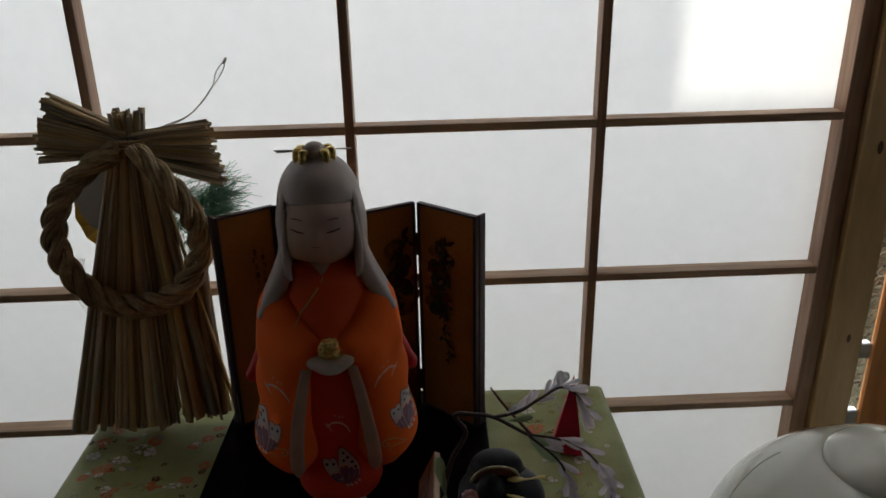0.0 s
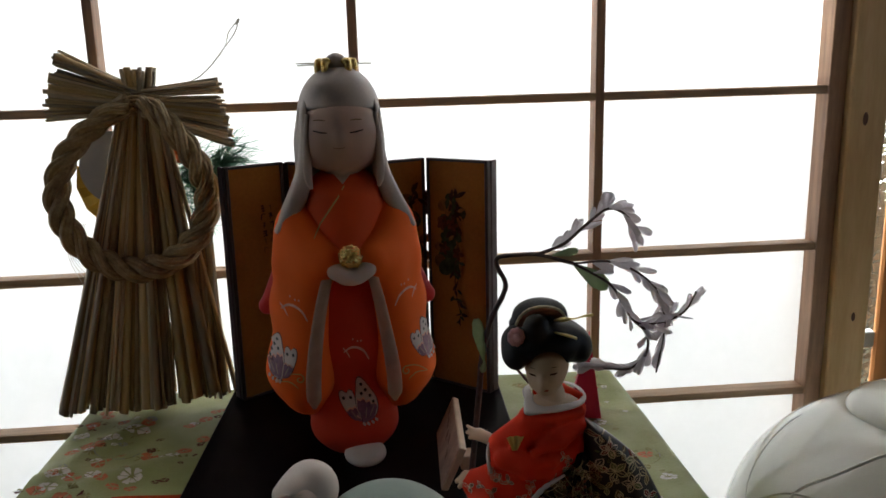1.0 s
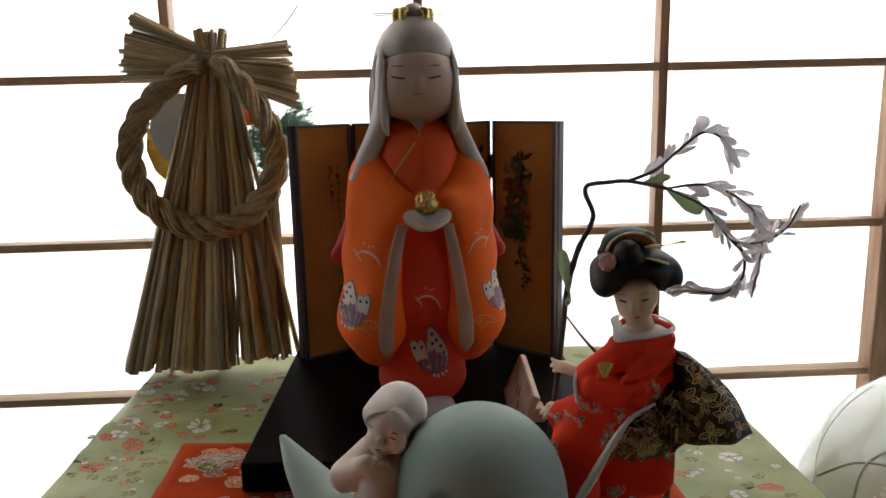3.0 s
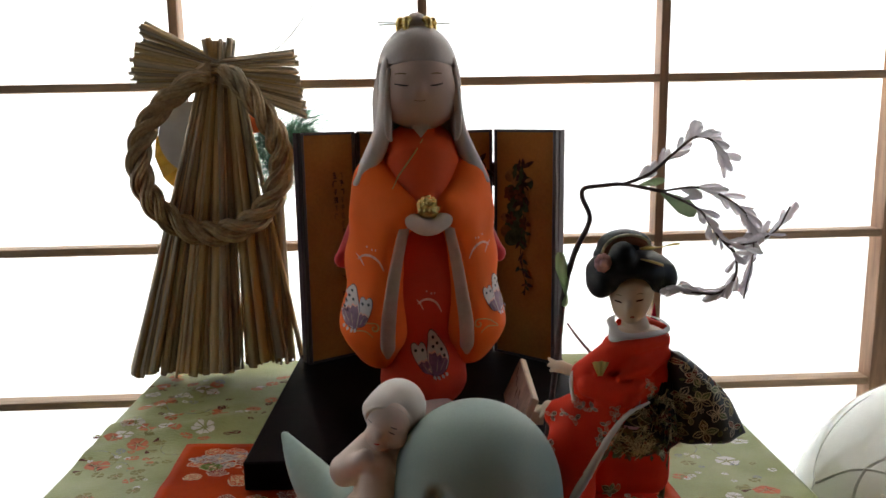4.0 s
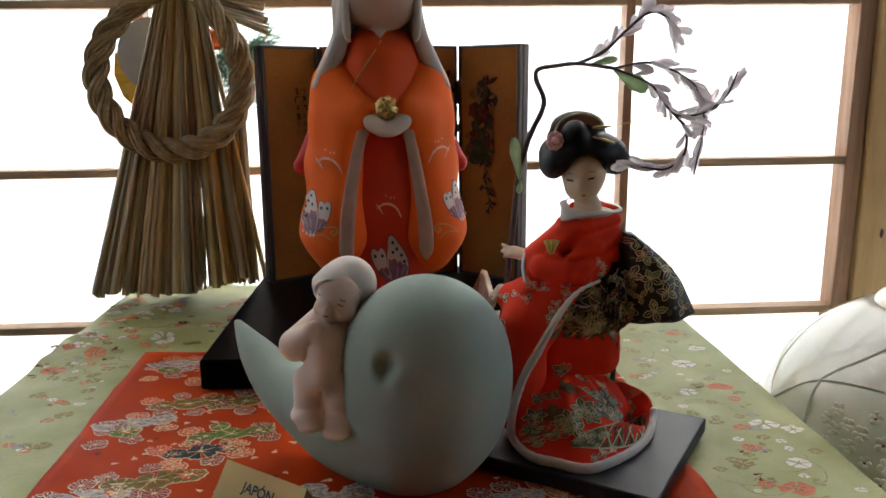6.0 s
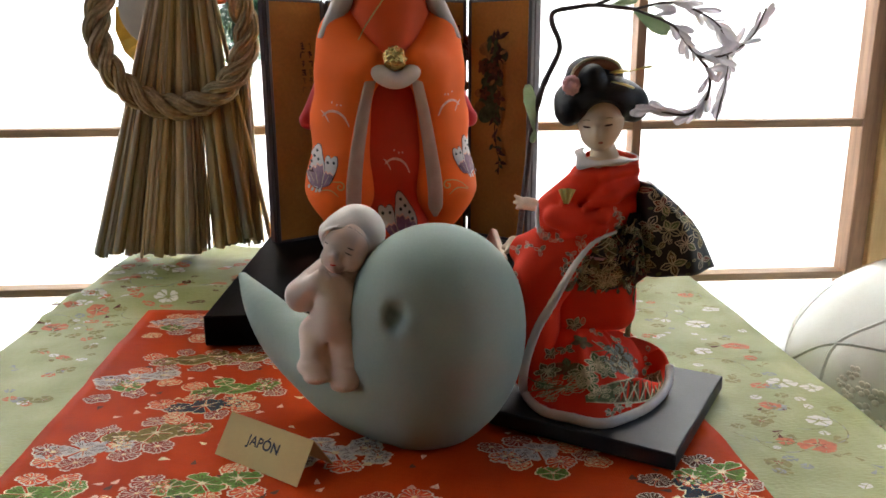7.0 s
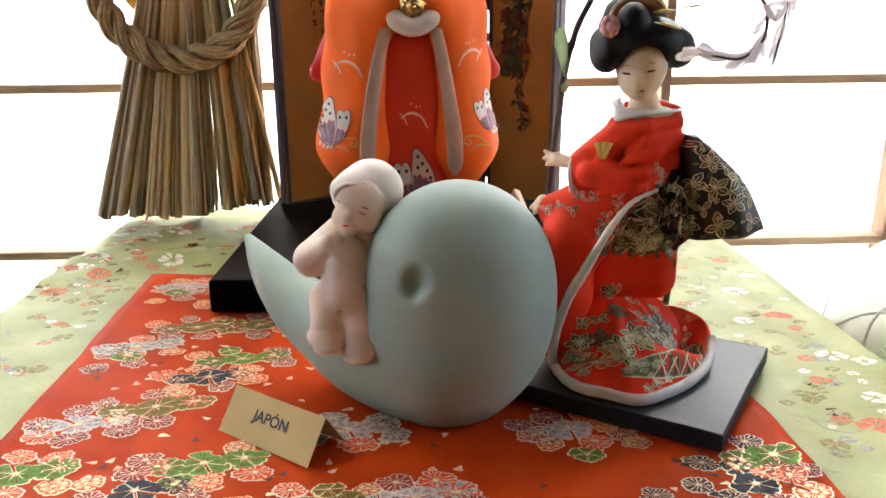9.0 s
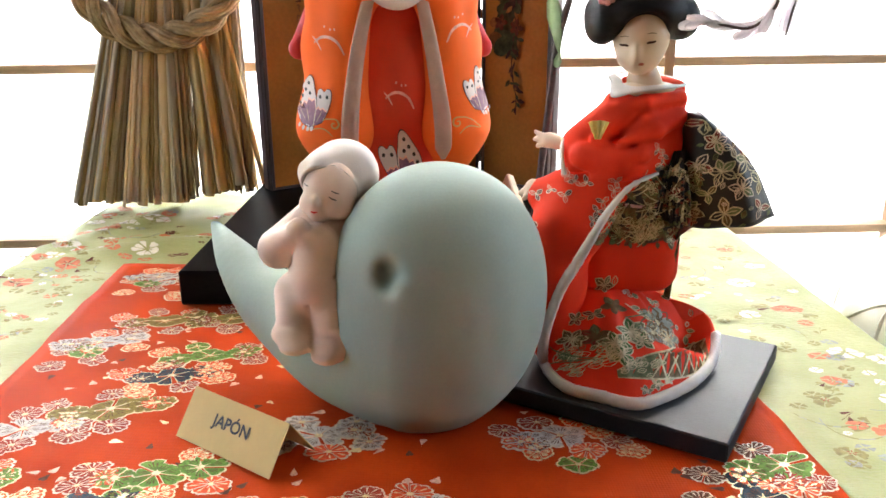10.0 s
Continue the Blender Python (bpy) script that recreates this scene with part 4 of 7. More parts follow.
rng = random.Random(7)
TIE = Vector((-0.219, 0.905, 0.342))
RIGHT_TOP, RIGHT_FOOT = -0.1580, -0.1525
for i in range(104):
    u = -1 + 2 * ((i % 52) + rng.uniform(0, 1)) / 52
    layer = rng.uniform(-1, 1)
    top = TIE + Vector((u * 0.016 + 0.003 * max(0, u) ** 2, layer * 0.011, rng.uniform(0.0, 0.004)))
    foot = Vector((-0.2455 + (0.0905 if u > 0 else 0.0925) * u + rng.gauss(0, 0.0055), 0.890 + layer * 0.016, 0.0035 + rng.choice([0, 0, 0.001, 0.005]) + rng.uniform(-0.001, 0.006) + 0.012 * max(0, u)))
    straw(foot, top, rng.choice([0.0016, 0.0030, 0.0044, 0.0062, 0.0072]) * rng.uniform(0.9, 1.1), rng)
# loose straws tucked behind the rope
for i in range(32):
    k = ((i + rng.uniform(0, 1)) / 32) ** 0.62
    x = RIGHT_TOP - 0.052 * (1 - k)
    straw((RIGHT_FOOT - 0.064 * (1 - k) + rng.uniform(-0.002, 0.002), 0.894 + rng.uniform(-0.006, 0.006), 0.012 + rng.uniform(0, 0.010)), (x, 0.900 + rng.uniform(-0.006, 0.004), 0.172 + 0.040 * k * k + rng.uniform(-0.006, 0.003)), rng.choice([0.0018, 0.0030, 0.0040]), rng)
for i in range(16):
    u, layer = rng.uniform(-1, 1), rng.uniform(-1, 1)
    straw(TIE + Vector((u * 0.010, layer * 0.01, 0)), TIE + Vector((0.001 + u * 0.0150, layer * 0.012, 0.033 + rng.uniform(-0.003, 0.003))), 0.0046, rng)
for i in range(92):
    u, layer = rng.uniform(0, 1), rng.uniform(-1, 1)
    end = Vector((-0.316 + 0.022 * u + rng.uniform(-0.004, 0.004), 0.905 + layer * 0.014, 0.326 + 0.068 * u + rng.uniform(-0.004, 0.004)))
    straw(end, TIE + Vector((0.006, layer * 0.010 - 0.004, -0.012 + 0.022 * u)), rng.uniform(0.0018, 0.0036), rng)
for i in range(82):
    u, layer = rng.uniform(0, 1), rng.uniform(-1, 1)
    end = Vector((-0.130 - 0.008 * u + rng.uniform(-0.003, 0.003), 0.915 + layer * 0.014, 0.292 + 0.070 * u + rng.uniform(-0.003, 0.003)))
    straw(end, TIE + Vector((-0.006, layer * 0.010 - 0.004, -0.012 + 0.022 * u)), rng.uniform(0.0018, 0.0036), rng)


def ring_point(a):
    near = max(0.0, math.sin(a)) * max(0.0, math.cos(a)) * 0.030 - max(0.0, -math.sin(a)) * max(0.0, math.cos(a)) * 0.012
    return Vector((-0.2285 + 0.0765 * math.sin(a) + 0.012 * max(0.0, math.cos(a)) ** 4, 0.882 - near - 0.004 * (1 - math.cos(a)), 0.2475 + 0.0800 * math.cos(a) + 0.013 * max(0.0, math.cos(a)) ** 8))


for s in range(3):
    path, rad = [], []
    N = 150
    for k in range(N + 1):
        a = 0.12 + (2 * math.pi - 0.2) * k / N
        c = ring_point(a)
        t = (ring_point(a + 0.01) - c).normalized()
        out = Vector((math.sin(a), 0, math.cos(a)))
        side = t.cross(out).normalized()
        ph = a * 6.8 + s * 2.094
        w = 0.0083 * (1.0 - 0.25 * abs(math.cos(a / 2)) ** 6)
        path.append(c + w * (math.cos(ph) * out + math.sin(ph) * side))
        rad.append(0.0061 * (1.0 + 0.06 * noise.noise((k * 0.3, s, 0))))
    bm = bmesh.new()
    tube(bm, path, [r * 0.8 for r in rad], 10)
    # the straws that make up the strand
    for q in range(7):
        fine, thin = [], []
        for k in range(N + 1):
            t = (path[min(k + 1, N)] - path[max(k - 1, 0)]).normalized()
            one = t.cross(Vector((0, 1, 0))).normalized()
            two = t.cross(one)
            h = 2 * math.pi * q / 7 + 0.02 * k + 0.3 * noise.noise((k * 0.06, q, s))
            fine.append(path[k] + rad[k] * (0.70 + 0.05 * noise.noise((q, k * 0.1, s))) * (math.cos(h) * one + math.sin(h) * two))
            thin.append(rad[k] * (0.36 + 0.09 * noise.noise((k * 0.15, s, q * 3.0))))
        tube(bm, fine, thin, 5)
    part("rope_strand", bm, STRAW_ROPE, ornament)
bm = bmesh.new()
for k in range(3):
    z = 0.340 + 0.004 * k
    tube(bm, [TIE + Vector((0.0215 * math.cos(a), -0.001 + 0.021 * math.sin(a), z - 0.342)) for a in (2 * math.pi * i / 24 for i in range(25))], 0.0016, 6)
part("tie", bm, STRAW_ROPE, ornament)
bm = bmesh.new()
tube(bm, smooth_path([TIE + Vector((0.01, 0.0, 0.004)), (-0.196, 0.918, 0.351), (-0.159, 0.920, 0.366), (-0.132, 0.920, 0.393), (-0.124, 0.920, 0.412), (-0.1145, 0.920, 0.4215), (-0.118, 0.920, 0.411), (-0.131, 0.921, 0.395), (-0.159, 0.922, 0.3665), (-0.200, 0.918, 0.352)], 8), 0.0006, 5)
tube(bm, [(-0.1165, 0.920, 0.4195), (-0.1140, 0.920, 0.4225), (-0.1125, 0.920, 0.4255)], [0.0012, 0.0018, 0.0010], 6)
part("hanging_wire", bm, WIRE, ornament, "thin pale wire loop")
bm = bmesh.new()
for k in range(6):
    a = 0.2 * k
    tube(bm, smooth_path([(-0.298 + 0.002 * k, 0.90, 0.215), (-0.312 + 0.002 * k, 0.905, 0.18), (-0.300 + 0.004 * k, 0.905, 0.145 + 0.004 * k)], 6), 0.00035, 4)
part("loose_fibre", bm, WIRE, ornament)
bm = bmesh.new()
for i in range(620):
    k = rng.random()
    c = Vector((-0.178 + 0.036 * k, 0.935, 0.222 + 0.060 * k)) + Vector((rng.gauss(0, 0.006), rng.gauss(0, 0.006), rng.gauss(0, 0.010)))
    if i % 3 == 0:
        c = Vector((-0.188 + rng.gauss(0, 0.008), 0.935, 0.258 + rng.gauss(0, 0.016)))
    a = rng.gauss(0.25, 0.55) if k > 0.45 else rng.gauss(-0.2, 0.8)
    e = c + Vector((math.cos(a), rng.uniform(-0.3, 0.3), math.sin(a))) * rng.uniform(0.018, 0.042)
    tube(bm, [c, e], [0.0006, 0.0003], 3)
part("pine_sprig", bm, PINE, ornament, "green needles of a pine sprig")
bm = bmesh.new()
for k in range(10):
    c = Vector((-0.252, 0.940, 0.254))
    p = [c + Vector((0.056 * math.cos(a), 0.004 * (n % 2), 0.056 * math.sin(a))) for a, n in ((radians(160 + 13 * k), k), (radians(173 + 13 * k), k + 1))]
    bm.faces.new([bm.verts.new(v) for v in (c, *p)])
bmesh.ops.remove_doubles(bm, verts=bm.verts[:], dist=0.0012)
gold_fan = part("paper_fan", bm, FAN_GOLD, ornament, "pleated gold paper fan", smooth=False)
gold_fan.modifiers.new("thickness", "SOLIDIFY").thickness = 0.0006
bm = bmesh.new()
tube(bm, [(-0.258, 0.931, 0.270), (-0.258, 0.933, 0.270)], 0.041, 32)
part("paper_disc", bm, DISC_GREY, ornament, "grey paper disc")
bm = bmesh.new()
solid(bm, ball((-0.190, 0.926, 0.286), (0.013, 0.011, 0.012)), (-0.208, 0.910, 0.270), (-0.172, 0.942, 0.302), 0.002)
part("berry", bm, MANDARIN, ornament, "orange berry")

# ---- tall standing doll in an orange robe ----
DX, DY = -0.003, 0.727
PLACE = Matrix.Translation((0.004, 0.022, 0.0045)) @ Matrix.Translation((DX, DY, 0)) @ Matrix.Rotation(radians(6), 4, "Z") @ Matrix.Translation((-DX, -DY, 0))
HX = -0.0040  # the head looks straight on


def d(x, y, z):
    return (DX + x, DY + y, z)


bm = bmesh.new()
LO, HI = (-0.10, 0.64, 0.02), (0.10, 0.80, 0.40)
# red under-robe
red_core = joined([
    limb(d(0, 0.004, 0.050), d(0, 0.0, 0.075), 0.036, 0.040, (1.05, 0.95, 1)),
    ball(d(0, 0.002, 0.046), (0.040, 0.036, 0.024)),
    ball(d(0, -0.002, 0.13), (0.052, 0.040, 0.09)),
    ball(d(0, -0.002, 0.212), (0.040, 0.036, 0.050)),
], 0.008)
solid(bm, red_core, LO, HI, 0.0022, 0)
# orange coat: hanging sleeves and shoulders
coat = []
for s in (1, -1):
    coat.append(joined([
        limb(d(s * 0.036, 0.002, 0.236), d(s * 0.044, 0.002, 0.165), 0.0205, 0.0222, (1, 1.35, 1)),
        limb(d(s * 0.046, 0.002, 0.165), d(s * 0.0455, 0.0, 0.105), 0.019, 0.0275, (1, 1.5, 1)),
        limb(d(s * 0.044, 0.0, 0.105), d(s * 0.040, 0.0, 0.082), 0.028, 0.021, (1, 1.45, 1)),
        limb(d(s * 0.044, -0.014, 0.205), d(s * 0.020, -0.046, 0.208), 0.018, 0.010),
        limb(d(s * 0.040, -0.008, 0.232), d(s * 0.018, -0.045, 0.212), 0.0165, 0.0090),
        limb(d(s * 0.030, -0.036, 0.200), d(s * 0.036, -0.030, 0.105), 0.010, 0.014),
    ], 0.020))
solid(bm, joined(coat + [ball(d(0, 0.022, 0.16), (0.055, 0.03, 0.095))], 0.006), LO, HI, 0.0022, 1)
# breast of the robe
solid(bm, joined([limb(d(0.0, -0.013, 0.247), d(0.0, -0.036, 0.217), 0.0300, 0.0130, (1.12, 1, 1)), ball(d(0, -0.002, 0.215), (0.042, 0.032, 0.050)), ball(d(0, -0.004, 0.266), (0.0310, 0.0235, 0.0200))], 0.012), LO, HI, 0.0020, 14)
# lining strips
for strip in ([(-0.0190, -0.0545, 0.2035), (-0.0262, -0.0545, 0.1750), (-0.0325, -0.0550, 0.1420), (-0.0362, -0.0545, 0.1120), (-0.0368, -0.0500, 0.0835)], [(0.0165, -0.0545, 0.2030), (0.0230, -0.0545, 0.1720), (0.0285, -0.0550, 0.1380), (0.0320, -0.0545, 0.1110), (0.0328, -0.0500, 0.0840)]):
    tube(bm, smooth_path([d(*p) for p in strip], 7), [(0.0042 + 0.0022 * min(1.0, k / 20)) * min(1.0, 0.25 + 0.34 * (28 - k)) for k in range(29)], 12, 2, 0.30, up=(0, 1, 0))
# red back sleeves
for s in (1, -1):
    solid(bm, joined([limb(d(s * 0.045, 0.012, 0.192), d(s * 0.0745, 0.004, 0.166), 0.022, 0.004, (1, 0.8, 1)), limb(d(s * 0.045, 0.012, 0.158), d(s * 0.0735, 0.004, 0.160), 0.014, 0.004)], 0.01), (DX - 0.1, 0.69, 0.13), (DX + 0.1, 0.78, 0.23), 0.0022, 3)
# feet
solid(bm, ball(d(0.006, -0.030, 0.028), (0.019, 0.022, 0.009)), LO, (0.10, 0.80, 0.045), 0.0018, 8)
# palms and ball
solid(bm, carved(joined([ball(d(-0.0110, -0.053, 0.2035), (0.0125, 0.0105, 0.0078), (0, 28, 0)), ball(d(0.0110, -0.053, 0.2035), (0.0125, 0.0105, 0.0078), (0, -28, 0)), ball(d(0, -0.055, 0.1985), (0.0125, 0.0095, 0.0070))], 0.003), ball(d(0, -0.056, 0.2155), 0.0096)), (DX - 0.04, 0.65, 0.18), (DX + 0.04, 0.70, 0.225), 0.0014, 8)
foil = random.Random(31)
crumples = [ball(d(0, -0.056, 0.2155), 0.0090)]
for i in range(80):
    way = Vector((foil.gauss(0, 1), foil.gauss(0, 1), foil.gauss(0, 1))).normalized()
    crumples.append(ball(tuple(Vector(d(0, -0.056, 0.2155)) + way * 0.0082), (foil.uniform(0.0014, 0.0030), foil.uniform(0.0014, 0.0030), foil.uniform(0.0010, 0.0026)), (foil.uniform(0, 180), foil.uniform(0, 180), 0)))
solid(bm, joined(crumples, 0.0002), (DX - 0.014, 0.657, 0.202), (DX + 0.014, 0.686, 0.229), 0.0006, 4)
# head
face = joined([ball(d(0, -0.012, 0.313), (0.0340, 0.033, 0.034)), ball(d(HX * 0.5 - 0.014, -0.020, 0.301), (0.0165, 0.016, 0.0155)), ball(d(HX * 0.5 + 0.014, -0.020, 0.301), (0.0165, 0.016, 0.0155)), limb(d(0, -0.006, 0.285), d(0, -0.012, 0.255), 0.014, 0.016), ball(d(HX, -0.0438, 0.3130), (0.0034, 0.0036, 0.0046))], 0.006)
solid(bm, face, (DX - 0.05, 0.66, 0.24), (DX + 0.05, 0.78, 0.36), 0.0018, 5)
cap = joined([ball(d(0, 0.0055, 0.318), (0.0352, 0.041, 0.0440)), ball(d(0, 0.0050, 0.3345), (0.0330, 0.0385, 0.0360)), ball(d(0, 0.014, 0.300), (0.036, 0.032, 0.055)), limb(d(0, 0.022, 0.30), d(0, 0.028, 0.232), 0.030, 0.036, (1.25, 0.5, 1))], 0.010)


def block(c, h, r):
    c, h = np.array(c, float), np.array(h, float)

    def f(p):
        q = np.abs(p - c) - h + r
        return np.sqrt((np.maximum(q, 0) ** 2).sum(-1)) + np.minimum(q.max(-1), 0) - r
    return f


cap = carved(cap, block(d(HX, -0.052, 0.286), (0.0325, 0.052, 0.0475), 0.003), 0.002)
solid(bm, cap, (DX - 0.08, 0.66, 0.21), (DX + 0.08, 0.80, 0.375), 0.0019, 6)
VEIL = [(0.0240, 0.0215, 0.3500), (0.0300, 0.0262, 0.3440), (0.0332, 0.0272, 0.3350), (0.0350, 0.0285, 0.3220), (0.0358, 0.0275, 0.3080), (0.0378, 0.0262, 0.2920), (0.0408, 0.0262, 0.2800), (0.0456, 0.0285, 0.2685), (0.0514, 0.0325, 0.2565), (0.0572, 0.0420, 0.2445), (0.0608, 0.0530, 0.2355), (0.0612, 0.0572, 0.2325)]
for s in (1, -1):
    rings = []
    for o, i, z in [(v.x, v.y, v.z) for v in smooth_path(VEIL, 4)]:
        cx, hw = (o + i) / 2, (o - i) / 2
        hy = (0.021 - 0.10 * max(0, 0.285 - z)) * min(1.0, 0.10 + max(0.0, 0.3505 - z) / 0.026)
        ring = []
        for k in range(16):
            a = 2 * math.pi * k / 16
            ring.append(d(s * (cx + hw * math.copysign(abs(math.cos(a)) ** 0.6, math.cos(a))), -0.006 + hy * math.copysign(abs(math.sin(a)) ** 0.6, math.sin(a)) + 0.003 * math.cos(a), z))
        rings.append(ring if s > 0 else ring[::-1])
    skin(bm, rings, 6)
    tube(bm, smooth_path([d(s * 0.0280, -0.0265, 0.3315), d(s * 0.0298, -0.0300, 0.305), d(s * 0.0300, -0.0305, 0.280), d(s * 0.0280, -0.0290, 0.270)], 6), [0.0012 + 0.0024 * math.sin(math.pi * (k + 1) / 20) for k in range(19)], 8, 6)
# top knot, crown and pins
solid(bm, ball(d(-0.001, 0.002, 0.371), (0.0100, 0.011, 0.0095)), (DX - 0.03, 0.69, 0.35), (DX + 0.03, 0.76, 0.385), 0.0016, 6)
for a in (-50, -10, 35, 90, 145, 190, 230):
    a = radians(a)
    solid(bm, joined([ball(d(-0.001 + 0.0152 * math.cos(a), 0.002 + 0.0135 * math.sin(a), 0.3680), (0.0034, 0.0040, 0.0078)), ball(d(-0.001 + 0.0128 * math.cos(a), 0.002 + 0.0120 * math.sin(a), 0.3735), (0.0046, 0.0030, 0.0028))], 0.002), d(-0.025, -0.02, 0.356), d(0.025, 0.025, 0.381), 0.0013, 4)
tube(bm, [d(-0.0345, 0.008, 0.3725), d(0.030, 0.008, 0.3715)], 0.0007, 6, 7)
tube(bm, [d(-0.033, 0.010, 0.3705), d(0.0, 0.010, 0.3715)], 0.0007, 6, 7)
doll_mats = [VERMILION, ORANGE, LINING, CRIMSON, GOLD, FACE_PALE, HAIR_PALE, WIRE, BISQUE_CAP, WHITE_PAINT, PLUM_PAINT, OCHRE_PAINT, INK, OBI_BROWN, ROBE_MID, PALE_PINK_PAINT]

from_front = dict(right=(1, 0, 0), up=(0, 0, 1), way=(0, 1, 0))
bm.normal_update()
from mathutils.bvhtree import BVHTree
surface = BVHTree.FromBMesh(bm)


def butterfly(bm, src, x, z, k, turn=0.0, mirror=1):
    """A painted butterfly: spotted white upper wings, plum lower wings."""
    c, s = math.cos(radians(turn)), math.sin(radians(turn))

    def put(shape, mat, lift):
        project(bm, src, [(u * c - v * s, u * s + v * c) for u, v in shape], (x, DY, z), mat=mat, lift=lift, **from_front)
    # two wings in a V: outline, white wing with spots, plum root below a scalloped line
    wings = (
        ([(0.0, -0.62), (-0.42, -0.50), (-0.60, -0.10), (-0.58, 0.32), (-0.44, 0.70), (-0.28, 1.05), (-0.14, 1.20), (-0.03, 1.08), (0.02, 0.80), (0.10, 0.42), (0.12, 0.0)],
         [(0.0, -0.66), (-0.40, -0.53), (-0.57, -0.10), (-0.50, 0.06), (-0.40, 0.02), (-0.34, 0.20), (-0.22, 0.16), (-0.16, 0.34), (-0.04, 0.28), (0.06, 0.36), (0.11, 0.0)],
         [(-0.17, 0.92), (-0.28, 0.66), (-0.40, 0.40), (-0.47, 0.14), (-0.12, 0.56)]),
        ([(0.05, -0.50), (0.14, 0.05), (0.13, 0.45), (0.18, 0.72), (0.29, 0.78), (0.38, 0.68), (0.50, 0.80), (0.62, 0.72), (0.62, 0.40), (0.50, 0.0), (0.32, -0.36)],
         [(0.05, -0.54), (0.13, 0.02), (0.20, 0.10), (0.27, 0.02), (0.36, 0.08), (0.44, 0.0), (0.50, -0.02), (0.32, -0.38)],
         [(0.26, 0.50), (0.50, 0.52)]))
    for rim, root, spots in wings:
        mu, mv = sum(p[0] for p in rim) / len(rim), sum(p[1] for p in rim) / len(rim)
        soft = [(p.x, p.y) for p in smooth_path([(u, v, 0) for u, v in rim + rim[:1]], 3)][:-1]
        put([(mirror * k * (mu + (u - mu) * 1.07), k * (mv + (v - mv) * 1.05)) for u, v in soft], 12, 0.0005)
        put([(mirror * k * u, k * v) for u, v in soft], 9, 0.0008)
        put([(mirror * k * u, k * (v + 0.07)) for u, v in root], 15, 0.0010)
        put([(mirror * k * u, k * v) for u, v in root], 10, 0.0012)
        for u, v in spots:
            put(oval(mirror * k * u, k * v, 0.052 * k, 0.068 * k, 0, 8), 12, 0.0011)
    for u, t in ((-0.36, 30), (-0.16, 12), (0.08, -8), (0.24, -24)):
        put(oval(mirror * k * u, -0.20 * k, 0.016 * k, 0.24 * k, mirror * t, 10), 2, 0.0014)
    for u, v in ((-0.46, -0.62), (-0.32, -0.68), (-0.16, -0.70), (-0.02, -0.66)):
        put(oval(mirror * u * k, v * k, 0.05 * k, 0.10 * k, mirror * -18, 8), 9, 0.0015)


butterfly(bm, surface, DX + 0.003, 0.075, 0.0250, 8, -1)
butterfly(bm, surface, DX - 0.062, 0.121, 0.0200, -4, 1)
butterfly(bm, surface, DX + 0.0625, 0.128, 0.0185, 10, -1)


def painted_arc(pts, width, at, mat):
    line = [(p.x, p.y) for p in smooth_path([(u, v, 0) for u, v in pts], 4)]
    project_stroke(bm, surface, line, width, at, mat=mat, lift=0.0006, **from_front)


for x, z, s in ((-0.050, 0.170, 1), (0.048, 0.178, -1), (0.0, 0.130, 1)):
    for w, pts in ((0.0011, [(-0.009, -0.001), (-0.004, 0.0028), (0.002, 0.0030), (0.008, -0.001), (0.012, -0.009)]), (0.0006, [(-0.010, 0.0035), (-0.007, 0.0), (-0.004, -0.006)])):
        painted_arc([(s * u, v) for u, v in pts], w, (DX + x, DY, z), 15)
    for u, v in ((-0.001, 0.0105), (0.003, 0.0085), (0.006, 0.0085)):
        project(bm, surface, oval(s * u, v, 0.0007, 0.0010, 0, 6), (DX + x, DY, z), mat=15, lift=0.0006, **from_front)
for x, z, s in ((-0.058, 0.1105, 1), (0.054, 0.110, -1)):
    curl = [(0.0105 + 0.0042 * (1 - q / 14) * math.cos(1.9 - q * 0.62), 0.0012 + 0.0042 * (1 - q / 14) * math.sin(1.9 - q * 0.62)) for q in range(13)]
    painted_arc([(s * u, v) for u, v in [(-0.009, -0.004), (-0.002, 0.002), (0.004, 0.0048)] + curl], 0.0007, (DX + x, DY, z), 11)
    painted_arc([(s * u, v) for u, v in ((-0.008, -0.004), (0.0, -0.0018), (0.005, -0.0032), (0.009, -0.0070))], 0.0005, (DX + x, DY, z), 11)
project(bm, surface, [(-0.0085, 0.2835), (0.0, 0.2725), (0.0085, 0.2835), (0.0, 0.2860)], (DX + HX * 0.5, DY, 0.0), mat=5, lift=0.0007, **from_front)
# collar line and the fine strokes of brows, eyes and mouth
project_stroke(bm, surface, [(-0.0285, 0.2300), (-0.0220, 0.2410), (-0.0145, 0.2520), (-0.0070, 0.2625), (-0.0010, 0.2715)], 0.0007, (DX, DY, 0.0), mat=11, **from_front)
for s in (1, -1):
    project_stroke(bm, surface, [(s * 0.0090, 0.3162), (s * 0.0140, 0.3166), (s * 0.0198, 0.3180)], 0.0007, (DX + HX, DY, 0.0), mat=12, **from_front)
    project_stroke(bm, surface, [(s * 0.0100, 0.3258), (s * 0.0148, 0.3264), (s * 0.0192, 0.3260)], 0.0005, (DX + HX, DY, 0.0), mat=13, **from_front)
project_stroke(bm, surface, [(-0.0045, 0.3046), (-0.0015, 0.3040), (0.0015, 0.3040), (0.0045, 0.3046)], 0.0003, (DX + HX, DY, 0.0), mat=13, **from_front)
single("standing_doll", bm, doll_mats, "tall clay doll in an orange robe holding a gold ball", "doll")

# ---- blue bird figurine with a small pale rider ----
PLACE = Matrix.Identity(4)
bm = bmesh.new()


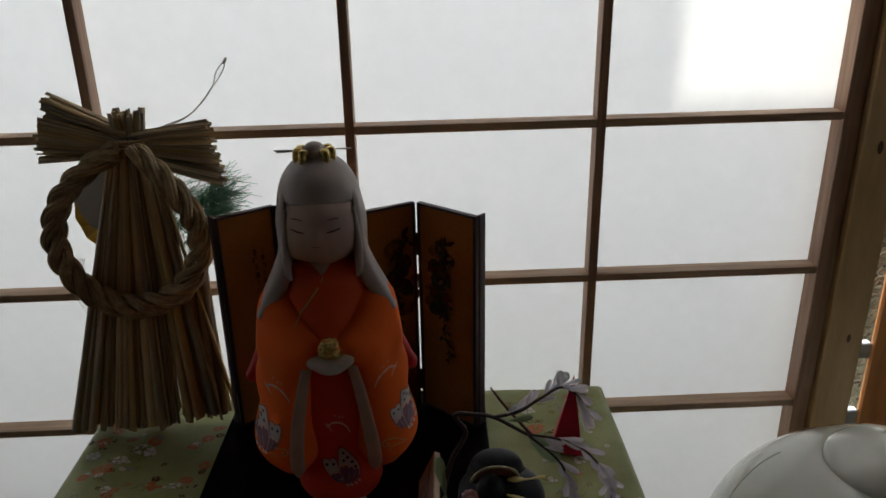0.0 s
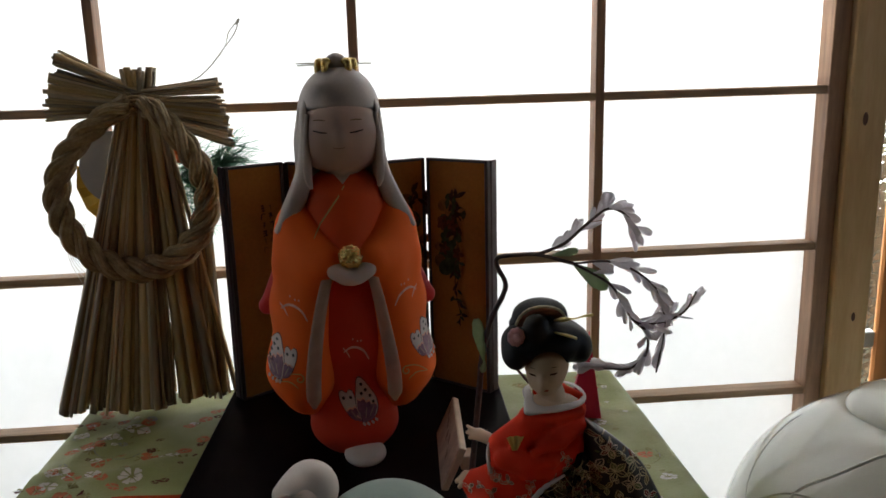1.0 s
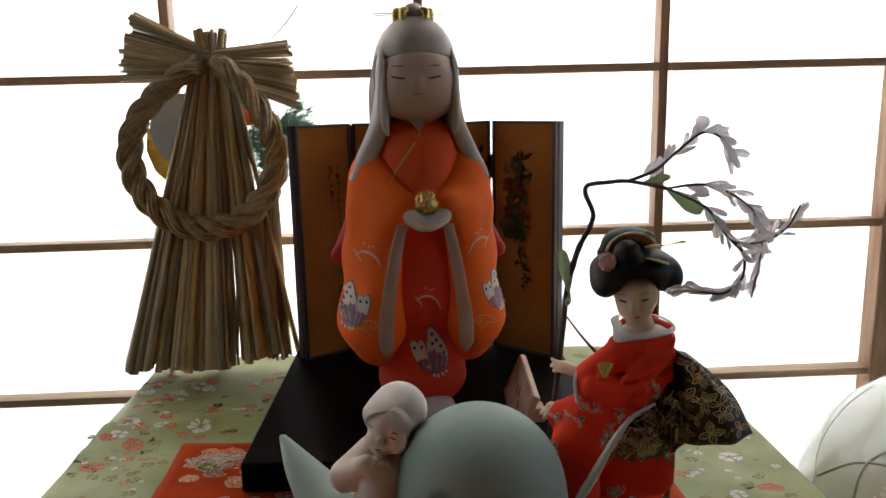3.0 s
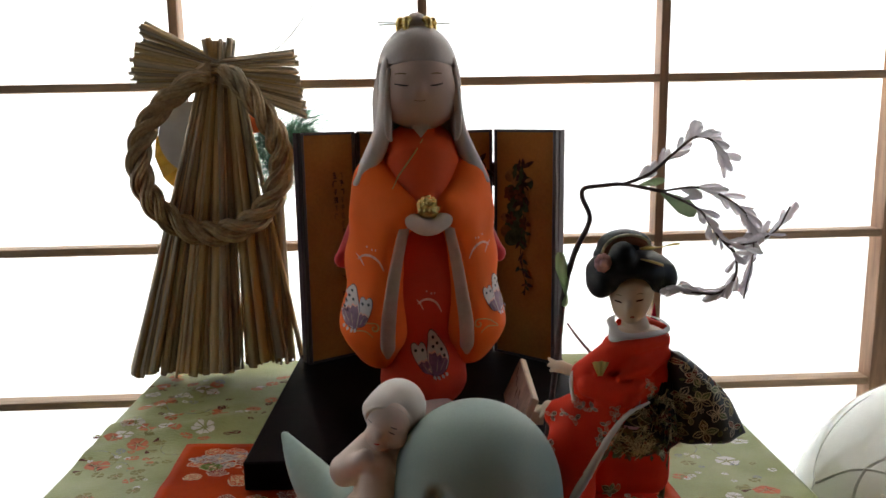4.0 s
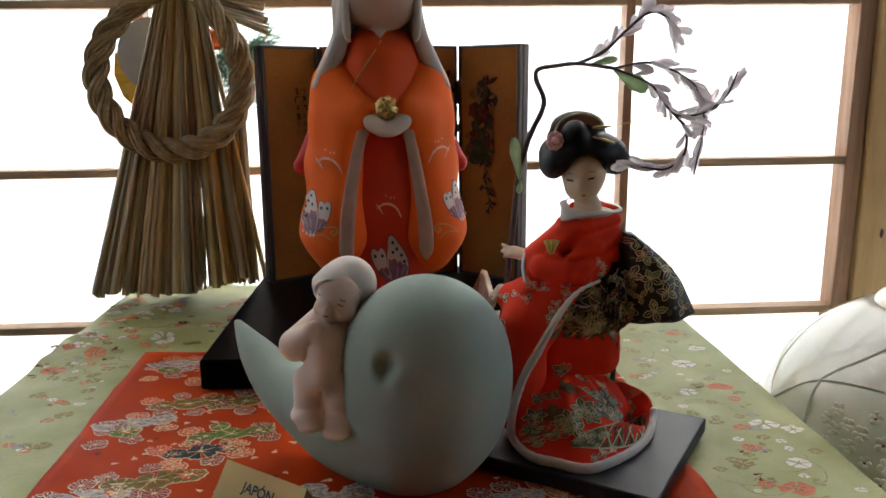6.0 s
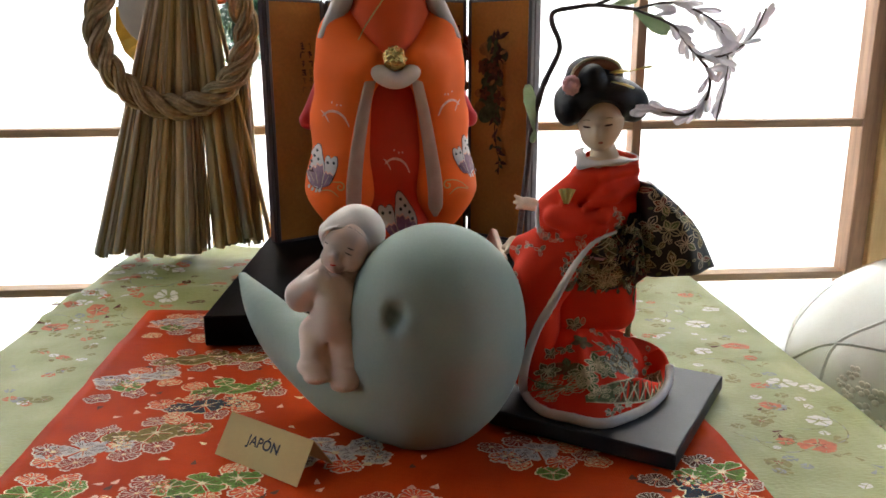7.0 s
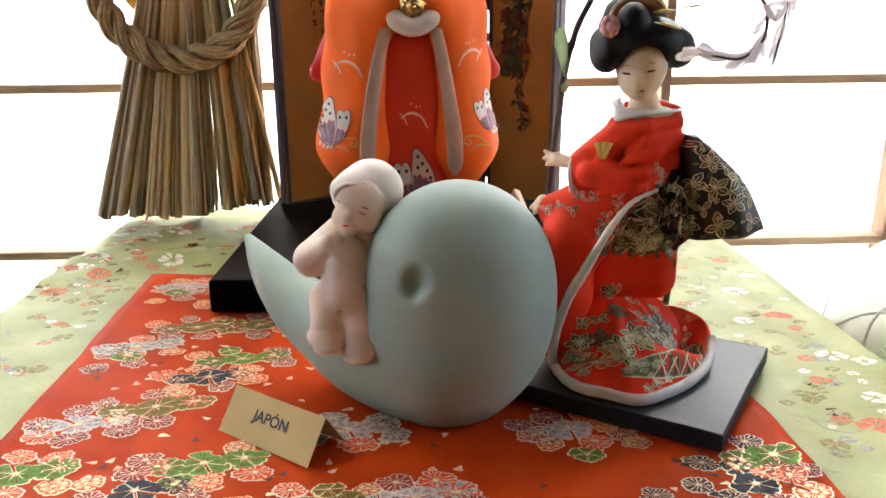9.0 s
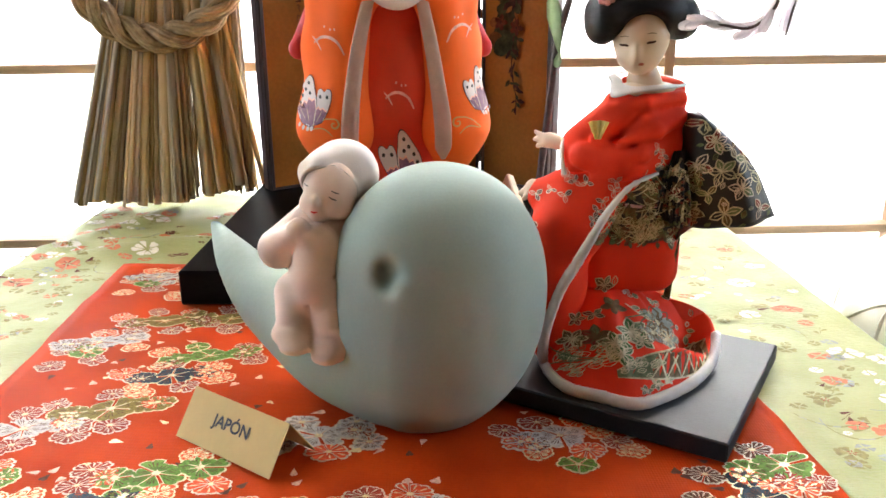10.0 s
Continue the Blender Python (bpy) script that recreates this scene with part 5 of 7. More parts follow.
def horn(stations, steps=5):
    """A smoothly bent, tapering body: (x, y, z, radius) stations."""
    axis = smooth_path([s[:3] for s in stations], steps)
    size = [v.x for v in smooth_path([(s[3], 0, 0) for s in stations], steps)]
    return joined([limb(a, b, ra, rb) for a, b, ra, rb in zip(axis, axis[1:], size, size[1:])], 0)


bird = joined([
    horn([(0.0191, 0.4826, 0.0346, 0.0434), (-0.0134, 0.4938, 0.0359, 0.0355), (-0.0407, 0.5071, 0.0397, 0.0245), (-0.0643, 0.5231, 0.0489, 0.0175), (-0.0830, 0.5417, 0.0635, 0.0113), (-0.0982, 0.5607, 0.0787, 0.0030)]),
    ball((0.0296, 0.4846, 0.0720), (0.0524, 0.0475, 0.0567)),
    ball((0.0303, 0.4829, 0.0503), (0.0483, 0.0463, 0.0501)),
], 0.012)
bird = carved(bird, ball((0.0054, 0.4408, 0.0872), (0.0076, 0.0106, 0.0090)), 0.0036)
bird = joined([bird, ball((0.0150, 0.4436, 0.0778), (0.0062, 0.0048, 0.0066))], 0.005)


def cut_flat(f, z):
    def g(p):
        return np.maximum(f(p), z - p[..., 2])
    return g


solid(bm, cut_flat(bird, 0.0028), (-0.11, 0.425, 0.0), (0.092, 0.575, 0.132), 0.002, 0)
rider = joined([
    limb((-0.0290, 0.4890, 0.0700), (-0.0240, 0.4975, 0.0980), 0.0168, 0.0132),
    ball((-0.0290, 0.4790, 0.0715), (0.0165, 0.0135, 0.0115)),
    limb((-0.0405, 0.4760, 0.0680), (-0.0402, 0.4660, 0.0545), 0.0098, 0.0084),
    limb((-0.0245, 0.4745, 0.0660), (-0.0222, 0.4640, 0.0505), 0.0112, 0.0092),
    ball((-0.0398, 0.4625, 0.0518), (0.0108, 0.0092, 0.0048), (12, 6, 0)),
    ball((-0.0214, 0.4605, 0.0480), (0.0110, 0.0096, 0.0050), (12, 4, 0)),
    ball((-0.0385, 0.4565, 0.0478), (0.0076, 0.0066, 0.0034)),
    ball((-0.0235, 0.4545, 0.0436), (0.0078, 0.0066, 0.0034)),
    limb((-0.0290, 0.4800, 0.0900), (-0.0300, 0.4745, 0.0690), 0.0105, 0.0135),
    limb((-0.0335, 0.4950, 0.0985), (-0.0492, 0.4885, 0.0868), 0.0098, 0.0094),
    limb((-0.0492, 0.4880, 0.0858), (-0.0385, 0.4775, 0.0970), 0.0092, 0.0056),
    limb((-0.0130, 0.4935, 0.0950), (-0.0175, 0.4815, 0.0840), 0.0092, 0.0084),
    limb((-0.0175, 0.4805, 0.0840), (-0.0320, 0.4765, 0.0925), 0.0078, 0.0050),
    ball((-0.0362, 0.4755, 0.1000), (0.0050, 0.0046, 0.0054)),
    ball((-0.0395, 0.4760, 0.0955), (0.0036, 0.0034, 0.0032)),
    ball((-0.0330, 0.4745, 0.0945), (0.0046, 0.0040, 0.0040)),
], 0.0026)
for a, b in (((-0.0318, 0.4560, 0.0490), (-0.0322, 0.4640, 0.0680)), ((-0.0480, 0.4600, 0.0575), (-0.0330, 0.4560, 0.0575)), ((-0.0300, 0.4560, 0.0545), (-0.0130, 0.4560, 0.0535)), ((-0.0440, 0.4760, 0.0775), (-0.0180, 0.4690, 0.0770))):
    rider = carved(rider, limb(a, b, 0.0007, 0.0007), 0.0022)
solid(bm, rider, (-0.068, 0.436, 0.034), (0.008, 0.525, 0.118), 0.0010, 1)
head = joined([
    ball((-0.0222, 0.4945, 0.1165), (0.0140, 0.0152, 0.0148)), ball((-0.0310, 0.4855, 0.1098), (0.0062, 0.0062, 0.0062)), ball((-0.0188, 0.4845, 0.1078), (0.0072, 0.0066, 0.0064)),
    ball((-0.0275, 0.4826, 0.1045), (0.0048, 0.0046, 0.0036)), ball((-0.0290, 0.4788, 0.1118), (0.0018, 0.0020, 0.0022)), ball((-0.0288, 0.4795, 0.1070), (0.0022, 0.0016, 0.0012))], 0.0030)
solid(bm, head, (-0.046, 0.470, 0.093), (-0.001, 0.52, 0.137), 0.0009, 1)
cap = carved(joined([ball((-0.0172, 0.5045, 0.1195), (0.0176, 0.0180, 0.0175)), ball((-0.0250, 0.4960, 0.1205), (0.0130, 0.0140, 0.0130))], 0.004), ball((-0.0290, 0.4790, 0.1090), (0.0175, 0.0150, 0.0185)), 0.0015)
rim = smooth_path([(-0.0352, 0.4930, 0.1160), (-0.0350, 0.4885, 0.1225), (-0.0315, 0.4845, 0.1268), (-0.0235, 0.4822, 0.1290), (-0.0160, 0.4835, 0.1262), (-0.0108, 0.4870, 0.1190), (-0.0092, 0.4910, 0.1100)], 4)
solid(bm, joined([cap, joined([limb(a, b, 0.0004, 0.0004) for a, b in zip(rim, rim[1:])], 0), ball((-0.0352, 0.4935, 0.1235), (0.0028, 0.0040, 0.0042))], 0.0026), (-0.046, 0.47, 0.095), (0.008, 0.53, 0.142), 0.0009, 2)
bm.normal_update()
surface = BVHTree.FromBMesh(bm)
view = dict(right=(1, 0, 0), up=(0, 0, 1), way=(0.12, 1, -0.08))
for pts in ([(-0.0350, 0.1196), (-0.0338, 0.1187), (-0.0325, 0.1186)], [(-0.0222, 0.1140), (-0.0204, 0.1128), (-0.0186, 0.1122)], [(-0.0208, 0.1168), (-0.0192, 0.1158), (-0.0176, 0.1152)]):
    project_stroke(bm, surface, pts, 0.00030, (0, 0.480, 0), mat=3, lift=0.0003, **view)
project_stroke(bm, surface, [(-0.0305, 0.1072), (-0.0290, 0.1068), (-0.0275, 0.1070)], 0.00045, (0, 0.480, 0), mat=4, lift=0.0003, **view)
single("bird_figurine", bm, [BISQUE_BLUE, BISQUE_PINK, BISQUE_CAP, INK, CRIMSON], "matt pale blue clay bird carrying a small pink sleeping child", "figurine")

# ---- name card ----
card = thing("name_card", (-0.07, 0.446, 0.002), "folded gold place card with black lettering on the red cloth", "card")
CD, CN = Vector((0.8, -0.6, 0)), Vector((0.6, 0.8, 0))
C0 = Vector((-0.0985, 0.4565, 0.0026))
W, H, A = 0.0640, 0.0205, 0.0145
bm = bmesh.new()
rows = []
for p in (C0, C0 + CN * A + Vector((0, 0, H)), C0 + CN * 2 * A):
    rows.append((bm.verts.new(p), bm.verts.new(p + CD * W)))
bm.faces.new((rows[0][0], rows[0][1], rows[1][1], rows[1][0]))
bm.faces.new((rows[1][0], rows[1][1], rows[2][1], rows[2][0]))
leaf = part("folded_card", bm, CARD, card, smooth=False)
leaf.modifiers.new("thickness", "SOLIDIFY").thickness = 0.0005
txt = bpy.data.curves.new("lettering", "FONT")
txt.body, txt.size, txt.extrude, txt.align_x, txt.align_y, txt.offset = "JAPÓN", 0.0080, 0.00003, "CENTER", "CENTER", 0.00015
upv = (CN * A + Vector((0, 0, H))).normalized()
nor = CD.cross(upv)
place = C0 + CD * W * 0.5 + upv * 0.0138 + nor * 0.00025
rot = Matrix((CD, upv, nor)).transposed().to_4x4()
tmp = new("lettering", txt)
bpy.context.view_layer.update()
me = bpy.data.meshes.new_from_object(tmp.evaluated_get(bpy.context.evaluated_depsgraph_get()))
bpy.data.objects.remove(tmp)
me.transform(Matrix.Translation(place) @ rot)
me.materials.clear()
me.materials.append(INK)
tagged(under(new("lettering", me), card), "black printed letters")

# ---- kneeling doll in a red kimono, on its board ----
PLACE = Matrix.Translation((0.1405, 0.508, 0.0128)) @ Matrix.Scale(1.035, 4) @ Matrix.Translation((-0.13, -0.47, -0.0128))
bm = bmesh.new()
PF = Vector((0.1448, 0.3862, 0))
PU, PV = Vector((0.552, 0.834, 0)), Vector((-0.834, 0.552, 0))
m = Matrix((PU, PV, Vector((0, 0, 1)))).transposed().to_4x4()
box(bm, 0, 0.120, 0, 0.125, 0.0032, 0.0128, 0.0008, m=Matrix.Translation(PF) @ m)
single("doll_board", bm, LACQUER_MATT, "square black painted wooden board on the red cloth", "board", smooth=False)

rng_t = random.Random(17)


def slab(f, z0, z1):
    """The field f between two levels."""
    def g(p):
        return np.maximum(f(p), np.maximum(z0 - p[..., 2], p[..., 2] - z1))
    return g


bm = bmesh.new()
# bodice with its folded sleeves
robe = joined([
    ball((0.1270, 0.4875, 0.1385), (0.0200, 0.0150, 0.0150)),
    limb((0.1125, 0.4840, 0.1455), (0.1420, 0.4865, 0.1480), 0.0072, 0.0062),
    ball((0.1290, 0.4865, 0.1250), (0.0190, 0.0160, 0.0140)),
    limb((0.1085, 0.4830, 0.1395), (0.0945, 0.4880, 0.1265), 0.0080, 0.0078),
    limb((0.0950, 0.4870, 0.1245), (0.0945, 0.4850, 0.1150), 0.0078, 0.0066),
    limb((0.0960, 0.4790, 0.1215), (0.1110, 0.4725, 0.1185), 0.0072, 0.0082),
    limb((0.1110, 0.4725, 0.1185), (0.1270, 0.4755, 0.1195), 0.0082, 0.0078),
    limb((0.1270, 0.4755, 0.1195), (0.1395, 0.4830, 0.1285), 0.0078, 0.0070),
    limb((0.1400, 0.4830, 0.1390), (0.1260, 0.4765, 0.1385), 0.0068, 0.0066),
    limb((0.1260, 0.4765, 0.1385), (0.1180, 0.4755, 0.1325), 0.0064, 0.0050),
    limb((0.1230, 0.4750, 0.1330), (0.1330, 0.4775, 0.1250), 0.0046, 0.0040),
    limb((0.1160, 0.4780, 0.1430), (0.1060, 0.4790, 0.1330), 0.0066, 0.0060),
    limb((0.1395, 0.4850, 0.1470), (0.1390, 0.4850, 0.1270), 0.0072, 0.0062),
    limb((0.1080, 0.4785, 0.1440), (0.1240, 0.4735, 0.1478), 0.0034, 0.0040),
    limb((0.1240, 0.4735, 0.1478), (0.1425, 0.4790, 0.1495), 0.0040, 0.0034),
    limb((0.1410, 0.4775, 0.1420), (0.1240, 0.4715, 0.1385), 0.0030, 0.0026),
    limb((0.1240, 0.4715, 0.1385), (0.1150, 0.4710, 0.1300), 0.0026, 0.0012),
    limb((0.1390, 0.4755, 0.1390), (0.1220, 0.4695, 0.1280), 0.0020, 0.0016),
    limb((0.1430, 0.4790, 0.1405), (0.1290, 0.4700, 0.1345), 0.0036, 0.0038),
    limb((0.1290, 0.4700, 0.1345), (0.1120, 0.4690, 0.1290), 0.0038, 0.0022),
    limb((0.1405, 0.4780, 0.1300), (0.1220, 0.4672, 0.1235), 0.0034, 0.0040),
    limb((0.1220, 0.4672, 0.1235), (0.1030, 0.4700, 0.1195), 0.0040, 0.0026),
    limb((0.1390, 0.4770, 0.1215), (0.1200, 0.4680, 0.1145), 0.0032, 0.0036),
    limb((0.1200, 0.4680, 0.1145), (0.1010, 0.4740, 0.1105), 0.0036, 0.0030),
    limb((0.1000, 0.4760, 0.1300), (0.1180, 0.4680, 0.1225), 0.0022, 0.0016),
    limb((0.0990, 0.4740, 0.1230), (0.1230, 0.4660, 0.1165), 0.0020, 0.0014),
], 0.0018)
solid(bm, robe, (0.075, 0.455, 0.100), (0.165, 0.515, 0.160), 0.0012, 0)
# front panel over the knees
panel = joined([
    limb((0.0790, 0.4920, 0.0985), (0.1080, 0.4800, 0.1050), 0.0090, 0.0090),
    limb((0.1060, 0.4785, 0.1040), (0.1270, 0.4750, 0.1105), 0.0088, 0.0062),
    limb((0.0920, 0.4860, 0.1010), (0.0870, 0.4780, 0.0830), 0.0130, 0.0155),
    limb((0.1080, 0.4800, 0.1030), (0.0950, 0.4740, 0.0840), 0.0110, 0.0130),
    limb((0.0870, 0.4780, 0.0830), (0.0840, 0.4740, 0.0550), 0.0155, 0.0145),
    limb((0.0840, 0.4740, 0.0550), (0.0830, 0.4720, 0.0250), 0.0145, 0.0120),
], 0.006)
solid(bm, cut_flat(panel, 0.0134), (0.055, 0.445, 0.012), (0.14, 0.515, 0.125), 0.0015, 0)
# hips under the sash
solid(bm, block((0.1215, 0.4870, 0.0668), (0.0268, 0.0190, 0.0182), 0.0125), (0.088, 0.46, 0.044), (0.156, 0.512, 0.090), 0.0013, 0)
# spreading train: from the pinch under the knees out to the hem, lifted behind, with a hollow at its far end
HEM_LINE = [(0.0760, 0.4720, 0.0180), (0.0772, 0.4600, 0.0166), (0.0802, 0.4440, 0.0160), (0.0870, 0.4330, 0.0158), (0.0986, 0.4262, 0.0158), (0.1073, 0.4203, 0.0158), (0.1160, 0.4186, 0.0158), (0.1276, 0.4242, 0.0158), (0.1440, 0.4358, 0.0160), (0.1582, 0.4510, 0.0168), (0.1668, 0.4640, 0.0195), (0.1712, 0.4755, 0.0245), (0.1682, 0.4800, 0.0330), (0.1580, 0.4810, 0.0395), (0.1455, 0.4825, 0.0430), (0.1325, 0.4880, 0.0425), (0.1150, 0.4960, 0.0340), (0.0960, 0.4960, 0.0230), (0.0815, 0.4860, 0.0185), (0.0760, 0.4720, 0.0180)]
hem_loop = smooth_path(HEM_LINE, 7)[:-1]
rings = []
for s in [k / 22 for k in range(23)]:
    ring = []
    for h in hem_loop:
        a = math.atan2((h.y - 0.470) / 0.8, h.x - 0.108)
        start = Vector((0.1080 + 0.0190 * math.cos(a), 0.4830 + 0.0130 * math.sin(a), 0.0525))
        p = start.lerp(h, s)
        p.z = start.z + (h.z - start.z) * s ** 0.85
        bell = math.sin(math.pi * s)
        hollow = math.exp(-((a + 0.12) / 0.26) ** 2)
        p.z -= 0.0240 * hollow * math.exp(-((s - 0.68) / 0.15) ** 2)
        lip = math.exp(-((a + 0.62) / 0.34) ** 2)
        p.z += 0.0062 * lip * math.exp(-((s - 0.80) / 0.13) ** 2) - 0.0050 * lip * math.exp(-((s - 0.50) / 0.16) ** 2)
        front = math.exp(-((a + 1.55) / 0.5) ** 2)
        p.z += 0.0050 * front * math.sin(math.pi * min(1, s * 1.1))
        fold = 0.0013 * math.sin(7 * a + 3.2 * s) + 0.0008 * math.sin(15 * a - 1.5 + 2 * s) + 0.0012 * noise.noise((p.x * 70, p.y * 70, 2.0))
        p.z += fold * bell ** 0.7
        p.x += fold * 0.6 * bell
        ring.append(p)
    rings.append(ring)
rings.append([Vector((p.x, p.y, 0.0133)) for p in rings[-1]])
skin(bm, rings, 0)
# collar: a flat white band round the neck, open and wide
UPPER = [(0.1140, 0.4885, 0.1580), (0.1136, 0.4805, 0.1560), (0.1192, 0.4752, 0.1553), (0.1285, 0.4746, 0.1560), (0.1385, 0.4778, 0.1560), (0.1452, 0.4850, 0.1552), (0.1475, 0.4945, 0.1556), (0.1420, 0.5020, 0.1580), (0.1300, 0.5050, 0.1600), (0.1180, 0.5005, 0.1605), (0.1140, 0.4945, 0.1595), (0.1140, 0.4885, 0.1580)]
LOWER = [(0.1092, 0.4865, 0.1562), (0.1082, 0.4780, 0.1500), (0.1172, 0.4714, 0.1526), (0.1285, 0.4700, 0.1540), (0.1400, 0.4735, 0.1550), (0.1466, 0.4815, 0.1552), (0.1490, 0.4940, 0.1557), (0.1440, 0.5040, 0.1577), (0.1300, 0.5075, 0.1592), (0.1160, 0.5030, 0.1592), (0.1100, 0.4955, 0.1587), (0.1092, 0.4865, 0.1562)]
rings = []
for a, b in zip(smooth_path(UPPER, 5), smooth_path(LOWER, 5)):
    inward = (Vector((0.129, 0.490, 0)) - Vector((a.x, a.y, 0))).normalized() * 0.0012
    mid = (a + b) / 2 - inward * 0.6
    rings.append([b, mid, a, a + inward, (a + b) / 2 + inward, b + inward])
skin(bm, rings, 1, caps=False)
solid(bm, joined([limb((0.1440, 0.4910, 0.1525), (0.1340, 0.5020, 0.1550), 0.0046, 0.0046), limb((0.1340, 0.5020, 0.1550), (0.1210, 0.5010, 0.1545), 0.0046, 0.0036)], 0.002), (0.105, 0.480, 0.143), (0.158, 0.512, 0.166), 0.0011, 0)
# head, neck, fingers
face = joined([ball((0.1237, 0.4890, 0.1778), (0.0137, 0.0132, 0.0150)), ball((0.1218, 0.4845, 0.1690), (0.0104, 0.0092, 0.0082)), ball((0.1208, 0.4795, 0.1637), (0.0040, 0.0036, 0.0030)), ball((0.1182, 0.4757, 0.1708), (0.0014, 0.0017, 0.0036))], 0.0035)
solid(bm, ball((0.1285, 0.4895, 0.1512), (0.0180, 0.0126, 0.0056)), (0.108, 0.472, 0.143), (0.150, 0.506, 0.160), 0.0012, 3)
solid(bm, joined([face, limb((0.1255, 0.4945, 0.1680), (0.1275, 0.4920, 0.1560), 0.0066, 0.0080), limb((0.1275, 0.4920, 0.1560), (0.1285, 0.4890, 0.1480), 0.0080, 0.0120)], 0.002), (0.10, 0.465, 0.14), (0.148, 0.51, 0.200), 0.0009, 3)
solid(bm, joined([limb((0.091, 0.500, 0.1235), (0.0835, 0.507, 0.1245), 0.0036, 0.0042), limb((0.083, 0.507, 0.125), (0.0765, 0.512, 0.1285), 0.0022, 0.0011), limb((0.083, 0.507, 0.1245), (0.0762, 0.511, 0.1245), 0.0022, 0.0012), limb((0.083, 0.506, 0.1235), (0.0775, 0.510, 0.121), 0.002, 0.0012)], 0.0015), (0.07, 0.49, 0.112), (0.10, 0.52, 0.135), 0.0009, 3)
solid(bm, joined([limb((0.082, 0.489, 0.1015), (0.0735, 0.494, 0.1025), 0.0045, 0.0038), limb((0.0735, 0.494, 0.1025), (0.0675, 0.496, 0.0985), 0.0034, 0.0016), limb((0.0735, 0.492, 0.1015), (0.0685, 0.492, 0.0965), 0.0028, 0.0014)], 0.0015), (0.06, 0.48, 0.085), (0.092, 0.51, 0.112), 0.0009, 3)
tube(bm, smooth_path([(0.0895, 0.4870, 0.1310), (0.0865, 0.4860, 0.1250), (0.0860, 0.4820, 0.1170), (0.0880, 0.4800, 0.1085)], 6), 0.0015, 6, 1, 0.7)
# hair: wide rolls, front roll, top bun behind the comb
hair = joined([ball((0.1243, 0.4975, 0.1895), (0.0272, 0.0230, 0.0150)), ball((0.1050, 0.4930, 0.1845), (0.0085, 0.0140, 0.0105)), ball((0.1440, 0.4940, 0.1865), (0.0090, 0.0140, 0.0105)), ball((0.1165, 0.4850, 0.2010), (0.0086, 0.0092, 0.0098))], 0.0022)
hair = carved(hair, joined([ball((0.1226, 0.4705, 0.1725), (0.0146, 0.0185, 0.0150)), ball((0.1228, 0.4705, 0.1790), (0.0130, 0.0180, 0.0112))], 0.004), 0.0012)
solid(bm, hair, (0.085, 0.46, 0.165), (0.16, 0.53, 0.218), 0.0010, 4)
solid(bm, joined([ball((0.1222, 0.5030, 0.2050), (0.0172, 0.0120, 0.0105)), ball((0.1225, 0.5050, 0.1990), (0.0195, 0.0120, 0.0080))], 0.003), (0.095, 0.485, 0.185), (0.15, 0.525, 0.222), 0.0011, 4)
ARCH = [(0.1048, 0.2025), (0.1072, 0.2075), (0.1125, 0.2118), (0.1195, 0.2135), (0.1268, 0.2128), (0.1325, 0.2102), (0.1350, 0.2065)]
top = [Vector((x, 0.4895, z)) for x, z in ARCH]
for y0, y1, sc, mat in ((0.0, 0.0012, 0.58, 6),):
    inner = [Vector((0.1200 + (p.x - 0.1200) * 0.74, p.y, 0.2005 + (p.z - 0.2005) * sc)) for p in top]
    rings = [[a, b, b + Vector((0, y1, 0)), a + Vector((0, y1, 0))] for a, b in zip(smooth_path(top, 4), smooth_path(inner, 4))]
    skin(bm, rings, mat)
tube(bm, smooth_path([p + Vector((0, 0.0003, 0.0003)) for p in top], 5), 0.0009, 6, 5)
# pins
tube(bm, [(0.1262, 0.4795, 0.2006), (0.1335, 0.4780, 0.1990), (0.1392, 0.4775, 0.1970)], [0.0010, 0.0022, 0.0020], 6, 7, 0.35)
tube(bm, smooth_path([(0.1275, 0.4875, 0.2055), (0.1340, 0.4870, 0.2062), (0.1400, 0.4860, 0.2065), (0.1455, 0.4855, 0.2080), (0.1512, 0.4850, 0.2088)], 3), [0.0012, 0.0020, 0.0030, 0.0030, 0.0022, 0.0012, 0.0009, 0.0009, 0.0010, 0.0013, 0.0018, 0.0020, 0.0018], 6, 7, 0.4)
for k in range(9):
    a = 2 * math.pi * k / 9
    solid(bm, ball((0.1035 + 0.0032 * math.cos(a), 0.4810, 0.1985 + 0.0036 * math.sin(a)), (0.0024, 0.0018, 0.0026)), (0.094, 0.474, 0.189), (0.113, 0.488, 0.208), 0.0009, 8)
solid(bm, ball((0.1035, 0.4800, 0.1985), 0.0028), (0.098, 0.474, 0.193), (0.109, 0.486, 0.204), 0.0009, 8)
# brocade sash, with a black ball added for the dark shadow beside the sleeve
solid(bm, slab(joined([limb((0.1285, 0.4860, 0.1040), (0.1275, 0.4860, 0.0860), 0.0200, 0.0205, (1.05, 0.9, 1)), ball((0.146, 0.489, 0.108), (0.0115, 0.015, 0.020))], 0.004), 0.0775, 0.132), (0.095, 0.45, 0.065), (0.175, 0.52, 0.14), 0.0014, 9)
tube(bm, smooth_path([(0.1120, 0.4700, 0.0985), (0.1250, 0.4672, 0.0975), (0.1400, 0.4720, 0.0980), (0.1490, 0.4820, 0.0990)], 6), 0.0013, 6, 14, 0.6)
